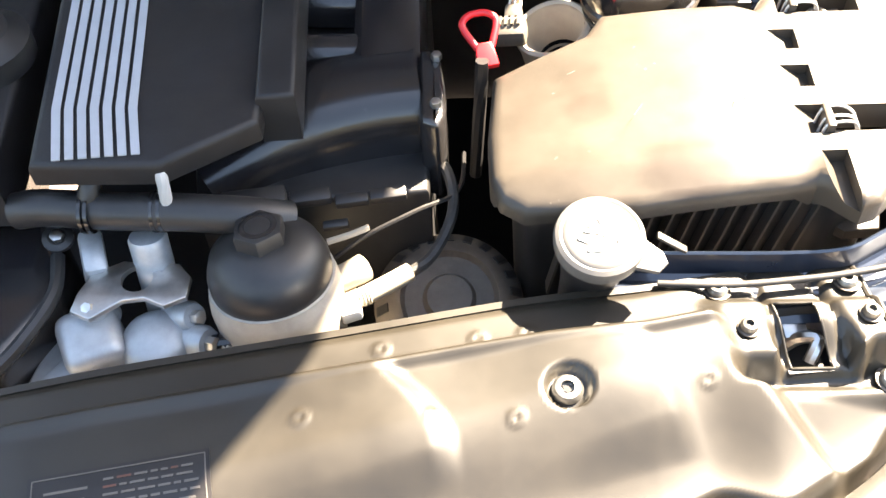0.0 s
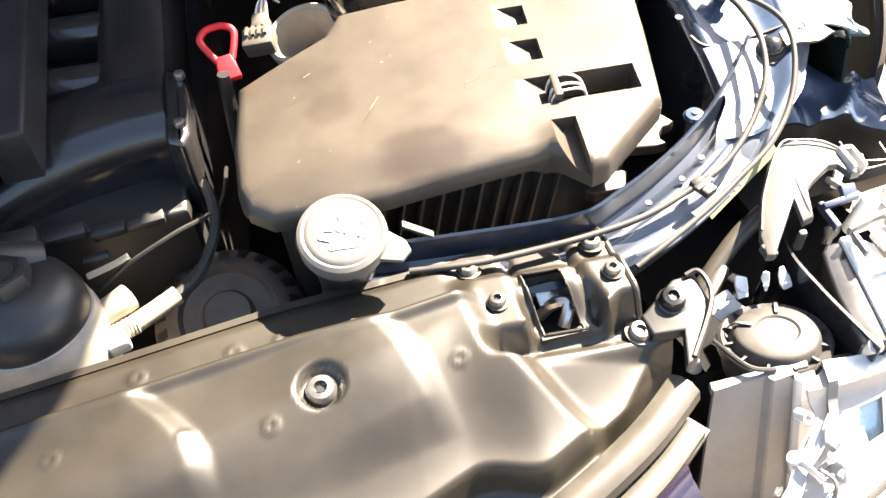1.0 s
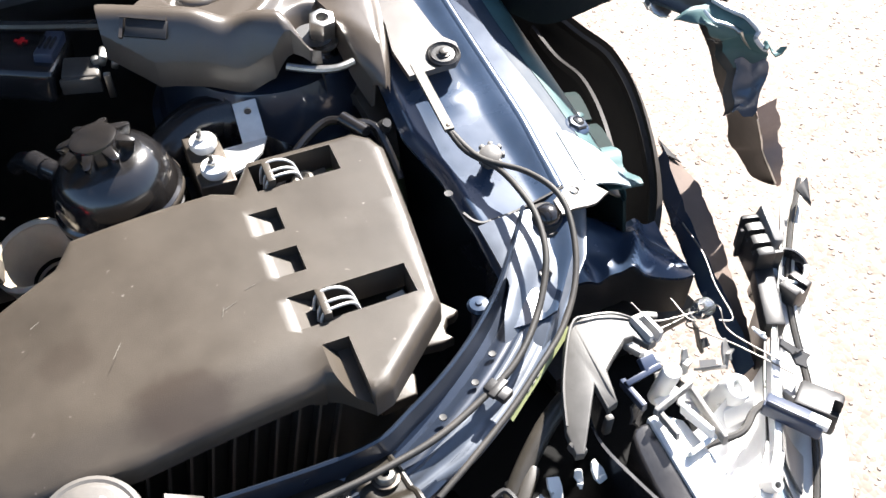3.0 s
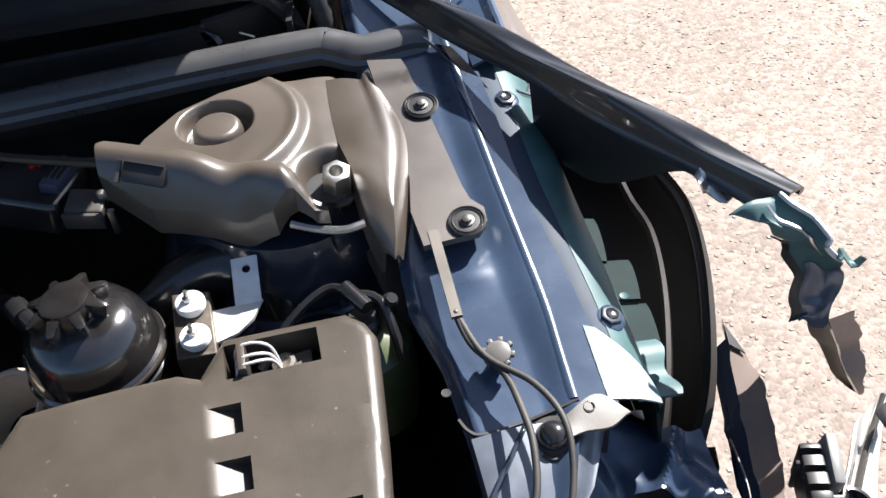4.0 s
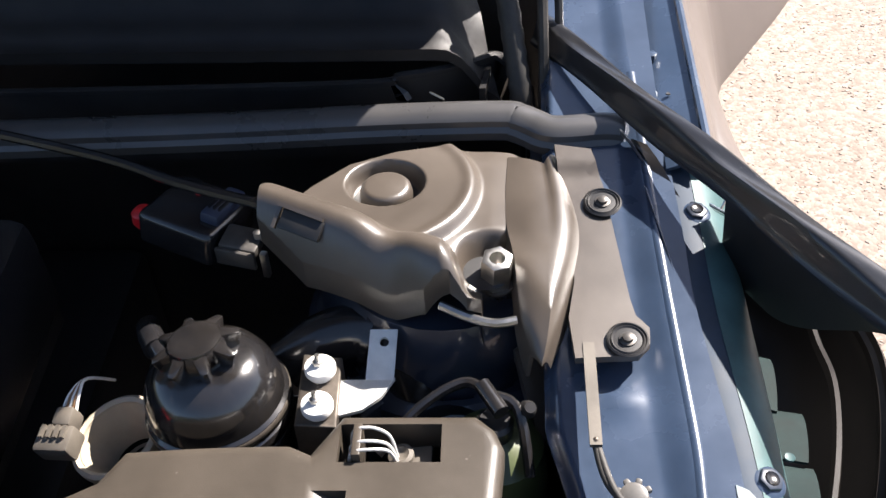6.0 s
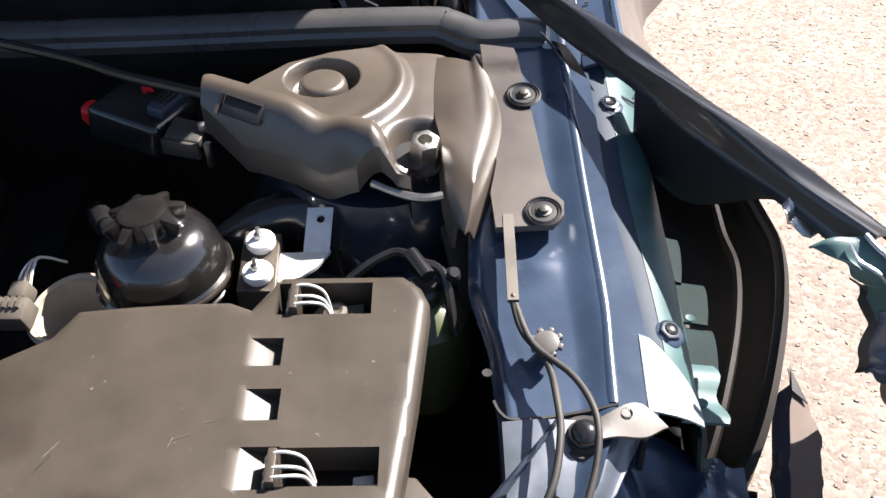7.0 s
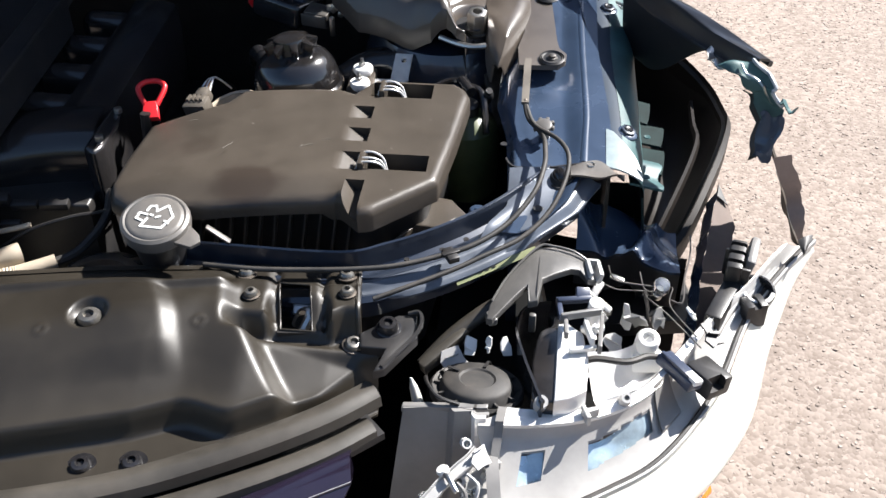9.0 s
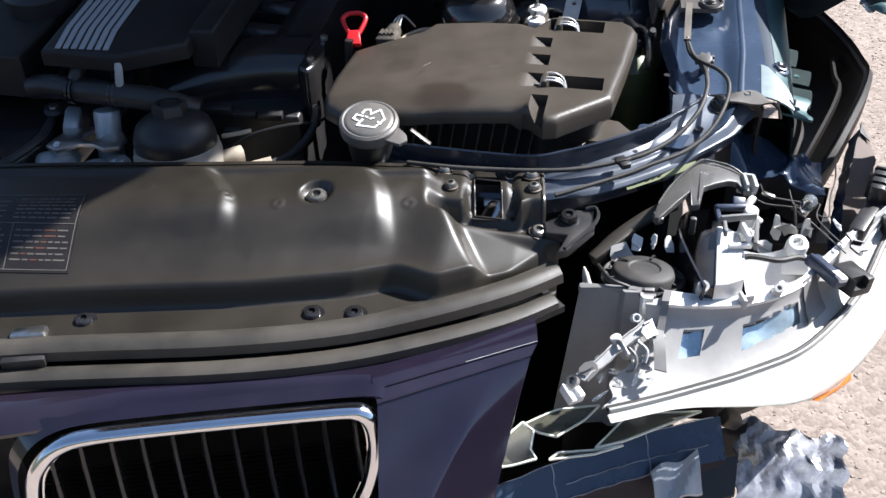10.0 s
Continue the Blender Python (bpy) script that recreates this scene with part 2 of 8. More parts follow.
gmx.data_type, gmx.blend_type = "RGBA", "MULTIPLY"
gmx.inputs["Factor"].default_value = 1
gl.new(gr.outputs["Color"], gmx.inputs["A"])
gl.new(gmr.outputs["Result"], gmx.inputs["B"])
gl.new(gmx.outputs["Result"], gb.inputs["Base Color"])
gb.inputs["Roughness"].default_value = 0.9
gbm = gn.new("ShaderNodeBump")
gbm.inputs["Strength"].default_value, gbm.inputs["Distance"].default_value = 0.5, 0.002
gbm.invert = True
gl.new(gv.outputs["Distance"], gbm.inputs["Height"])
gl.new(gbm.outputs["Normal"], gb.inputs["Normal"])
GRAVEL = gm

pm = bpy.data.materials.new("pebble_stone")
pm.use_nodes = True
pn, pl = pm.node_tree.nodes, pm.node_tree.links
pg = pn.new("ShaderNodeNewGeometry")
pr = pn.new("ShaderNodeValToRGB")
pr.color_ramp.elements[0].color, pr.color_ramp.elements[1].color = (0.180, 0.142, 0.117, 1), (0.345, 0.293, 0.254, 1)
pl.new(pg.outputs["Random Per Island"], pr.inputs["Fac"])
pl.new(pr.outputs["Color"], pn["Principled BSDF"].inputs["Base Color"])
pn["Principled BSDF"].inputs["Roughness"].default_value = 0.85
PEBBLE = pm

# ---- building tools ----
ORIGIN = {}


def smooth(a, b, x):
    k = min(1.0, max(0.0, (x - a) / (b - a)))
    return k * k * (3 - 2 * k)


def lerp_path(pts, x):
    """Piecewise linear y at x of a list of (x, y)."""
    if x <= pts[0][0]:
        p, q = pts[0], pts[1]
    elif x >= pts[-1][0]:
        p, q = pts[-2], pts[-1]
    else:
        p, q = next((a, b) for a, b in zip(pts, pts[1:]) if a[0] <= x <= b[0])
    return p[1] + (q[1] - p[1]) * (x - p[0]) / (q[0] - p[0])


def thing(name, at, label, category, group="", kind=""):
    ob = new(name)
    ob.empty_display_size = 0.02
    ob.location = at
    ORIGIN[ob] = Vector(at)
    return tagged(ob, label, category, group, kind)


def to_mesh(name, bm, material, angle=38):
    me = bpy.data.meshes.new(name)
    bmesh.ops.recalc_face_normals(bm, faces=bm.faces)
    bm.to_mesh(me)
    bm.free()
    me.materials.append(material)
    me.polygons.foreach_set("use_smooth", [True] * len(me.polygons))
    me.set_sharp_from_angle(angle=radians(angle))
    return me


def part(name, bm, material, parent, label="", angle=38):
    """One mesh, given in world metres, under a thing or a part."""
    base = ORIGIN[parent]
    bmesh.ops.translate(bm, verts=bm.verts, vec=-base)
    ob = new(name, to_mesh(name, bm, material, angle))
    ob.parent = parent
    ORIGIN[ob] = base
    return tagged(ob, label)


def single(name, bm, material, label, category, group="", kind="", angle=38):
    """A thing that is one mesh, its origin at its base."""
    xs = [v.co for v in bm.verts]
    base = Vector((sum(v.x for v in xs) / len(xs), sum(v.y for v in xs) / len(xs), min(v.z for v in xs)))
    bmesh.ops.translate(bm, verts=bm.verts, vec=-base)
    ob = new(name, to_mesh(name, bm, material, angle))
    ob.location = base
    ORIGIN[ob] = base
    return tagged(ob, label, category, group, kind)


def box(sx, sy, sz, m=None, bevel=0.0, seg=2):
    bm = bmesh.new()
    bmesh.ops.create_cube(bm, size=1, matrix=Matrix.Diagonal((sx, sy, sz, 1)))
    if bevel:
        bmesh.ops.bevel(bm, geom=bm.edges[:], offset=bevel, segments=seg, affect="EDGES", profile=0.5)
    if m is not None:
        bm.transform(m)
    return bm


def prism(outline, z0, z1, top=0.0, side=0.0, seg=3, taper=0.0):
    """An upright prism over an outline; its upright edges rounded by side, its top edges by top."""
    bm = bmesh.new()
    cx = sum(p[0] for p in outline) / len(outline)
    cy = sum(p[1] for p in outline) / len(outline)
    low = [bm.verts.new((cx + (p[0] - cx) * (1 + taper), cy + (p[1] - cy) * (1 + taper), z0)) for p in outline]
    high = [bm.verts.new((p[0], p[1], p[2] if len(p) > 2 else z1)) for p in outline]
    n = len(outline)
    bm.faces.new(low[::-1])
    f = bm.faces.new(high)
    for i in range(n):
        bm.faces.new((low[i], low[(i + 1) % n], high[(i + 1) % n], high[i]))
    if side:
        ed = [e for e in bm.edges if abs(e.verts[0].co.z - e.verts[1].co.z) > 0.5 * abs(z1 - z0)]
        bmesh.ops.bevel(bm, geom=ed, offset=side, segments=seg, affect="EDGES", profile=0.5)
    if top:
        bm.normal_update()
        f = max(bm.faces, key=lambda g: g.calc_center_median().z)
        bmesh.ops.bevel(bm, geom=list(f.edges), offset=top, segments=seg, affect="EDGES", profile=0.5)
    return bm


def revolve(profile, seg=32, m=None):
    """A turned body: (radius, height) pairs from the bottom up, closed at radius 0."""
    bm = bmesh.new()
    rings = []
    for r, h in profile:
        if r < 1e-6:
            rings.append([bm.verts.new((0, 0, h))])
        else:
            rings.append([bm.verts.new((r * math.cos(2 * math.pi * i / seg), r * math.sin(2 * math.pi * i / seg), h)) for i in range(seg)])
    for a, b in zip(rings, rings[1:]):
        for i in range(seg):
            j = (i + 1) % seg
            if len(a) == 1 and len(b) > 1:
                bm.faces.new((a[0], b[j], b[i]))
            elif len(b) == 1 and len(a) > 1:
                bm.faces.new((a[i], a[j], b[0]))
            elif len(a) > 1:
                bm.faces.new((a[i], a[j], b[j], b[i]))
    if m is not None:
        bm.transform(m)
    return bm


def curve_points(pts, steps=8):
    """A smooth run of points through the given ones."""
    pts = [Vector(p) for p in pts]
    out = []
    for i in range(len(pts) - 1):
        p0, p1, p2, p3 = pts[max(i - 1, 0)], pts[i], pts[i + 1], pts[min(i + 2, len(pts) - 1)]
        for k in range(steps):
            t = k / steps
            out.append(0.5 * ((2 * p1) + (p2 - p0) * t + (2 * p0 - 5 * p1 + 4 * p2 - p3) * t * t + (3 * p1 - p0 - 3 * p2 + p3) * t ** 3))
    return out + [pts[-1]]


def sweep(path, profile, closed=True, up=(0, 0, 1), scale=None, caps=True):
    """A profile of (side, up) offsets swept along a path."""
    bm = bmesh.new()
    rings = []
    for i, p in enumerate(path):
        d = (path[min(i + 1, len(path) - 1)] - path[max(i - 1, 0)]).normalized()
        s = d.cross(Vector(up))
        s = s.normalized() if s.length > 1e-4 else Vector((1, 0, 0))
        u = s.cross(d)
        k = scale(i / (len(path) - 1)) if scale else 1.0
        rings.append([bm.verts.new(p + s * a * k + u * b * k) for a, b in profile])
    n = len(profile)
    for a, b in zip(rings, rings[1:]):
        for i in range(n if closed else n - 1):
            j = (i + 1) % n
            bm.faces.new((a[i], a[j], b[j], b[i]))
    if closed and caps:
        bm.faces.new(rings[0][::-1])
        bm.faces.new(rings[-1])
    return bm


def tube(pts, r, seg=10, steps=8, ripple=0.0, scale=None):
    path = curve_points(pts, steps)
    prof = [(r * math.cos(2 * math.pi * i / seg), r * math.sin(2 * math.pi * i / seg)) for i in range(seg)]
    if ripple:
        n = len(path) - 1
        return sweep(path, prof, scale=lambda t: 1 + ripple * (round(t * n) % 2))
    return sweep(path, prof, scale=scale)


def sheet(nu, nv, fn, thick=0.002, down=(0, 0, -1)):
    """A bent plate: fn(u, v) gives its upper face, thick metres of depth along down."""
    bm = bmesh.new()
    d = Vector(down) * thick
    top = [[bm.verts.new(fn(i / nu, j / nv)) for j in range(nv + 1)] for i in range(nu + 1)]
    low = [[bm.verts.new(v.co + d) for v in row] for row in top]
    for i in range(nu):
        for j in range(nv):
            bm.faces.new((top[i][j], top[i + 1][j], top[i + 1][j + 1], top[i][j + 1]))
            bm.faces.new((low[i][j], low[i][j + 1], low[i + 1][j + 1], low[i + 1][j]))
    for i in range(nu):
        bm.faces.new((top[i][0], low[i][0], low[i + 1][0], top[i + 1][0]))
        bm.faces.new((top[i][nv], top[i + 1][nv], low[i + 1][nv], low[i][nv]))
    for j in range(nv):
        bm.faces.new((top[0][j], top[0][j + 1], low[0][j + 1], low[0][j]))
        bm.faces.new((top[nu][j], low[nu][j], low[nu][j + 1], top[nu][j + 1]))
    return bm


def plate(outline, thick, m=None, bevel=0.0):
    """A flat plate from a 2D outline, lying in xy, thick upwards."""
    bm = prism(outline, 0, thick, top=bevel, seg=2)
    if m is not None:
        bm.transform(m)
    return bm


def join(*parts):
    out = bmesh.new()
    for b in parts:
        me = bpy.data.meshes.new("tmp")
        b.to_mesh(me)
        b.free()
        out.from_mesh(me)
        bpy.data.meshes.remove(me)
    return out


def carve(bm, cutters):
    """bm less the cutters."""
    def ob_of(b):
        me = bpy.data.meshes.new("tmp")
        bmesh.ops.recalc_face_normals(b, faces=b.faces)
        b.to_mesh(me)
        b.free()
        return new("tmp", me)
    body = ob_of(bm)
    made = [body]
    for c in cutters:
        o = ob_of(c)
        made.append(o)
        mod = body.modifiers.new("cut", "BOOLEAN")
        mod.operation, mod.solver, mod.object = "DIFFERENCE", "EXACT", o
    bpy.context.view_layer.update()
    dg = bpy.context.evaluated_depsgraph_get()
    me = bpy.data.meshes.new_from_object(body.evaluated_get(dg))
    out = bmesh.new()
    out.from_mesh(me)
    bpy.data.meshes.remove(me)
    for o in made:
        d = o.data
        bpy.data.objects.remove(o)
        bpy.data.meshes.remove(d)
    return out


def slice_up(bm, axis, values):
    for v in values:
        co, no = [0, 0, 0], [0, 0, 0]
        co[axis], no[axis] = v, 1
        bmesh.ops.bisect_plane(bm, geom=bm.verts[:] + bm.edges[:] + bm.faces[:], plane_co=co, plane_no=no)
    return bm


def facing(at, normal, spin=0):
    """A pose at a place whose z axis is the given normal."""
    q = Vector(normal).to_track_quat("Z", "Y").to_matrix().to_4x4()
    return Matrix.Translation(at) @ q @ pose(0, 0, 0, 0, 0, spin)


def level(at, normal):
    """A pose whose z axis is the normal and whose x axis stays close to the world's."""
    z = Vector(normal).normalized()
    x = (Vector((1, 0, 0)) - z * z.x).normalized()
    m = Matrix((x, z.cross(x), z)).transposed().to_4x4()
    m.translation = Vector(at)
    return m


def hexagon(r, z0, z1, m, bevel=0.0008):
    bm = prism([(r * math.cos(math.pi * i / 3), r * math.sin(math.pi * i / 3)) for i in range(6)], z0, z1, top=bevel, seg=2)
    bm.transform(m)
    return bm


def screw(at, normal=(0, 0, 1), r=0.009, name="screw", label="steel screw with a star recess and washer", washer=1.45, group="screws", material=None, head="torx", height=0.006):
    """A round-headed screw on a washer with a recessed star drive."""
    m = facing(at, normal)
    t = thing(name, at, label, "screw", group)
    part("washer", revolve([(0, 0), (r * washer, 0), (r * washer, 0.0012), (r * 0.9, 0.002), (0, 0.002)], 24, m), material or RUST_STEEL, t)
    if head == "hex":
        part("head", hexagon(r, 0.002, height + 0.002, m), material or STEEL, t)
        part("flange", revolve([(0, 0.002), (r * 1.15, 0.002), (r * 1.05, 0.0032), (0, 0.0034)], 24, m), material or STEEL, t)
    else:
        body = revolve([(0, 0.002), (r, 0.002), (r, height * 0.6), (r * 0.8, height), (r * 0.45, height + 0.0006), (r * 0.42, height - 0.003), (0, height - 0.003)], 24, m)
        part("head", body, material or SCREW, t)
        star = []
        for i in range(12):
            k = r * (0.40 if i % 2 else 0.24)
            star.append((k * math.cos(math.pi * i / 6), k * math.sin(math.pi * i / 6)))
        part("drive_recess", plate(star, 0.0006, m @ pose(0, 0, height - 0.0028)), BLACK_PLASTIC, t)
    return t

# ---- ground and car structure ----
def ground_fn(u, v):
    x, y = -60 + 120 * u, -60 + 120 * v
    return Vector((x, y, 0))


tagged(single("ground", sheet(12, 12, ground_fn, 0.1), GRAVEL, "pale pinkish gravel ground in full sun", "ground", kind="structure"))
# Unseen walls, added all round to cut fill light from the horizon.
for name, x, y, sx, sy, high in (("wall_north", 0, 9, 18, 0.4, 3.6), ("wall_south", 0, -8, 18, 0.4, 3.2), ("wall_east", 9.2, 0.5, 0.4, 17.4, 2.4), ("wall_west", -9.2, 0.5, 0.4, 17.4, 2.4)):
    single(name, box(sx, sy, high, pose(x, y, high / 2)), BACKDROP, "plain unseen wall added to dim the horizon", "wall", kind="structure")
rng = random.Random(4)
stone = [Vector(p) for p in ((1, 0, 0), (0.3, 0.9, 0), (-0.8, 0.5, 0), (-0.7, -0.6, 0), (0.4, -0.85, 0))]
verts, faces = [], []
for i in range(42000):
    far = rng.random()
    x, y = 0.62 + 2.0 * rng.random(), 0.0 + 3.6 * rng.random() ** 0.9
    r = rng.choice((0.0016, 0.0022, 0.0028, 0.0034, 0.0044, 0.0062)) * rng.uniform(0.7, 1.25)
    a, k, h = rng.uniform(0, 6.28), rng.uniform(0.55, 1.0), r * rng.uniform(0.10, 0.34)
    b = len(verts)
    for p in stone:
        px, py = p.x * r * rng.uniform(0.8, 1.15), p.y * r * k
        verts.append((x + px * math.cos(a) - py * math.sin(a), y + px * math.sin(a) + py * math.cos(a), -0.002))
    for p in stone:
        px, py = p.x * r * rng.uniform(0.4, 0.75), p.y * r * k * rng.uniform(0.4, 0.75)
        verts.append((x + px * math.cos(a) - py * math.sin(a), y + px * math.sin(a) + py * math.cos(a), h * rng.uniform(0.7, 1.1)))
    for j in range(5):
        faces.append((b + j, b + (j + 1) % 5, b + 5 + (j + 1) % 5, b + 5 + j))
    faces.append((b + 5, b + 6, b + 7, b + 8, b + 9))
me = bpy.data.meshes.new("gravel")
me.from_pydata(verts, [], faces)
me.materials.append(PEBBLE)
tagged(new("gravel", me), "loose pale crushed stones on the ground", "gravel", kind="stuff")

# the engine bay's depth, its shade put in as near-black sheets
bay = thing("engine_bay", (0, 0.8, 0.30), "dark grimy body shell around the engine, depths blackened for shade", "body shell", kind="structure")
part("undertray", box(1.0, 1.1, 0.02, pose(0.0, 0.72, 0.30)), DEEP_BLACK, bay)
part("firewall", box(1.40, 0.03, 0.64, pose(-0.22, 1.31, 0.60)), BLACK_PLASTIC, bay)
part("far_side_wall", box(0.03, 1.1, 0.5, pose(-0.62, 0.8, 0.58)), BODY_BLUE, bay)
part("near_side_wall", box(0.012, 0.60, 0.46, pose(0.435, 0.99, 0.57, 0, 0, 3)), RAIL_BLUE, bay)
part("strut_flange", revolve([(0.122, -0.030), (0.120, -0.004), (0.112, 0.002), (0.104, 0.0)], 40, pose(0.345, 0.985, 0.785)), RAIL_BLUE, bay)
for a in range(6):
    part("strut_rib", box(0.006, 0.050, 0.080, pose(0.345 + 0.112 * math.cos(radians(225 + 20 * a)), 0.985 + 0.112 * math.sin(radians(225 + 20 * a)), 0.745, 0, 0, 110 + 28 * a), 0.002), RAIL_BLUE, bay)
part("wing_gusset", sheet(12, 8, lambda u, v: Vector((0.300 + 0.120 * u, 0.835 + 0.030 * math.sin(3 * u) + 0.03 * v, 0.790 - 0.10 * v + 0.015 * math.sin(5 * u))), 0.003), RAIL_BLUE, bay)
part("chassis_leg", box(0.09, 0.75, 0.12, pose(0.40, 0.80, 0.48), 0.01), BLACK_PLASTIC, bay)
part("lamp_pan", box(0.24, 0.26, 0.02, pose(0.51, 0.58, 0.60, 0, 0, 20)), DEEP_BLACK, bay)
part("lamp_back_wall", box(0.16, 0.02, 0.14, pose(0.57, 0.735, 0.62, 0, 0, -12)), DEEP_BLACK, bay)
part("arch_wall", box(0.066, 0.008, 0.20, pose(0.566, 0.800, 0.640)), BLACK_PLASTIC, bay)
part("arch_pan", box(0.17, 0.16, 0.02, pose(0.570, 0.745, 0.63, 0, 0, 10)), BLACK_PLASTIC, bay)
part("radiator_pack", box(0.66, 0.06, 0.38, pose(-0.07, 0.39, 0.51, 0, 0, 8), 0.004), BLACK_PLASTIC, bay)
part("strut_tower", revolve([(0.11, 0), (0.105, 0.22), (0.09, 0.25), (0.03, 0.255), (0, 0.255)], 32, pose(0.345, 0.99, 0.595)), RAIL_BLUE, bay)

# ---- front shroud over the radiator ----
BACK = [(-0.45, 0.408), (-0.321, 0.438), (-0.243, 0.455), (-0.171, 0.468), (-0.081, 0.484), (0.014, 0.502), (0.068, 0.511), (0.141, 0.519), (0.2, 0.531), (0.24, 0.543), (0.30, 0.546), (0.34, 0.542)]
LEDGE = [(-0.45, 0.135), (-0.176, 0.211), (-0.098, 0.231), (0.034, 0.262), (0.139, 0.296), (0.22, 0.336), (0.293, 0.381), (0.338, 0.42)]



HOOKS = ([(0.374, -0.002), (0.389, -0.004), (0.406, -0.013), (0.421, -0.025), (0.432, -0.036), (0.441, -0.044)], [(0.402, 0.160), (0.413, 0.157), (0.434, 0.150), (0.455, 0.139), (0.473, 0.126), (0.479, 0.118)])


def shroud_z(x, y):
    w, b = y - lerp_path(LEDGE, x), lerp_path(BACK, x) - y
    narrow = smooth(0.17, 0.23, x)
    w0 = 0.036 * (1 - narrow) + 0.004 * narrow
    z = 0.762 + 0.026 * smooth(w0, w0 + 0.013, w) + 0.034 * smooth(w0 + 0.006, w0 + 0.115, w)
    z += 0.003 - 0.018 * smooth(0.046, 0.030, b) - 0.004 * smooth(0.010, 0.0, b)
    z += 0.005 * math.exp(-((b - 0.047) / 0.005) ** 2)
    # two raised fields, each ending in a rounded step and a sloping lower edge
    deep = smooth(0.040, 0.058, b)
    for hook in HOOKS:
        sx = x - lerp_path(hook, min(max(y, hook[0][0] - 0.02), hook[-1][0] + 0.02))
        low = hook[0][0] - 0.006 + 0.30 * min(0.0, sx)
        f = smooth(0.011, -0.011, sx) * smooth(-0.016, 0.014, y - low)
        z += 0.0075 * deep * f * smooth(-0.15, -0.02, sx)
    # the stepped corner beside the latch
    side = (x - 0.180) * 0.794 + (y - 0.480) * 0.607
    low = smooth(-0.007, 0.016, side)
    z -= 0.021 * low * smooth(0.30, 0.40, y) * smooth(0.45, 0.43, y)
    rim = (x - 0.275) * 0.777 - (y - 0.373) * 0.629
    z -= 0.018 * smooth(-0.004, 0.010, rim) * smooth(0.26, 0.28, x) * smooth(0.47, 0.43, y)
    # two screw fields with the latch pocket between them, falling to the back edge
    xs = x + 0.20 * (y - 0.478)
    lag = 0.014 * smooth(0.285, 0.305, x)
    field = 0.783 + 0.029 * smooth(0.440 + lag, 0.459 + lag, y)
    pocket = 0.783 + 0.010 * smooth(0.449, 0.456, y) + 0.017 * smooth(0.458, 0.492, y)
    inside = smooth(0.226, 0.234, xs) * smooth(0.291, 0.283, xs)
    corner = field + (pocket - field) * inside
    crease = math.exp(-((xs - 0.2365) / 0.0028) ** 2) + math.exp(-((xs - 0.2815) / 0.0028) ** 2)
    corner -= 0.0035 * crease * smooth(0.448, 0.458, y) + 0.009 * smooth(0.500, 0.511, y) + 0.005 * smooth(0.530, 0.546, y)
    k = smooth(-0.007, 0.016, (x - 0.190) * 0.97 + (y - 0.480) * 0.24) * smooth(0.428, 0.446, y)
    z += (corner - z) * k
    d = math.hypot(x - 0.081, y - 0.423)
    z -= 0.009 * smooth(0.018, 0.013, d)
    for px_, py_ in ((-0.05, 0.468), (0.02, 0.476), (0.055, 0.480), (-0.01, 0.40), (0.045, 0.40), (0.178, 0.432), (-0.10, 0.40)):
        z += 0.0012 * math.exp(-((math.hypot(x - px_, y - py_) - 0.0045) / 0.0016) ** 2)
    return z


def shroud_fn(u, v):
    x = -0.45 + 0.788 * u
    y0, y1 = lerp_path(LEDGE, x), lerp_path(BACK, x)
    y = y0 + (y1 - y0) * v
    return Vector((x, y, shroud_z(x, y)))


shroud = thing("radiator_shroud", (0, 0.4, 0.74), "glossy black plastic radiator cover, dusty, with moulded steps", "radiator cover")
bm = sheet(300, 110, shroud_fn, 0.003)
kill = [f for f in bm.faces if 0.240 < f.calc_center_median().x - (0.478 - f.calc_center_median().y) * 0.20 < 0.270 and 0.455 < f.calc_center_median().y < 0.502]
kill += [f for f in bm.faces if f not in kill and f.calc_center_median().y > 0.452 and f.calc_center_median().x > 0.319 - 0.15 * (f.calc_center_median().y - 0.45)]
bmesh.ops.delete(bm, geom=kill, context="FACES")
part("cover_panel", bm, SHROUD_PLASTIC, shroud, angle=60)
part("back_lip", sweep(curve_points([(min(x, 0.309), y + 0.001, 0.802 - 0.008 * smooth(0.16, 0.24, x)) for x, y in BACK], 4), [(-0.003, -0.02), (0.003, -0.02), (0.003, 0.003), (-0.003, 0.003)]), SHROUD_PLASTIC, shroud)
part("latch_well", join(box(0.040, 0.003, 0.034, pose(0.262, 0.4545, 0.774, 0, 0, 4)), box(0.040, 0.003, 0.04, pose(0.252, 0.5035, 0.782, 0, 0, 4)), box(0.05, 0.06, 0.003, pose(0.255, 0.479, 0.756))), BLACK_PLASTIC, shroud)
hole = []
for a, b in (((0.2400, 0.4555), (0.2700, 0.4555)), ((0.2700, 0.4555), (0.2700, 0.5015)), ((0.2700, 0.5015), (0.2400, 0.5015)), ((0.2400, 0.5015), (0.2400, 0.4555))):
    for i in range(12):
        hx, hy = a[0] + (b[0] - a[0]) * i / 12, a[1] + (b[1] - a[1]) * i / 12
        hx += 0.20 * (0.478 - hy)
        hole.append((hx, hy, shroud_z(hx, hy) - 0.001))
part("latch_rim", tube(hole + hole[:2], 0.0011, 8, 1), SHROUD_PLASTIC, shroud)
part("side_rim", tube([(0.3185 - 0.15 * 0.09 * i / 20, 0.452 + 0.088 * i / 20, shroud_z(0.3185 - 0.15 * 0.09 * i / 20, 0.452 + 0.088 * i / 20) - 0.001) for i in range(21)], 0.0028, 8, 1), SHROUD_PLASTIC, shroud)
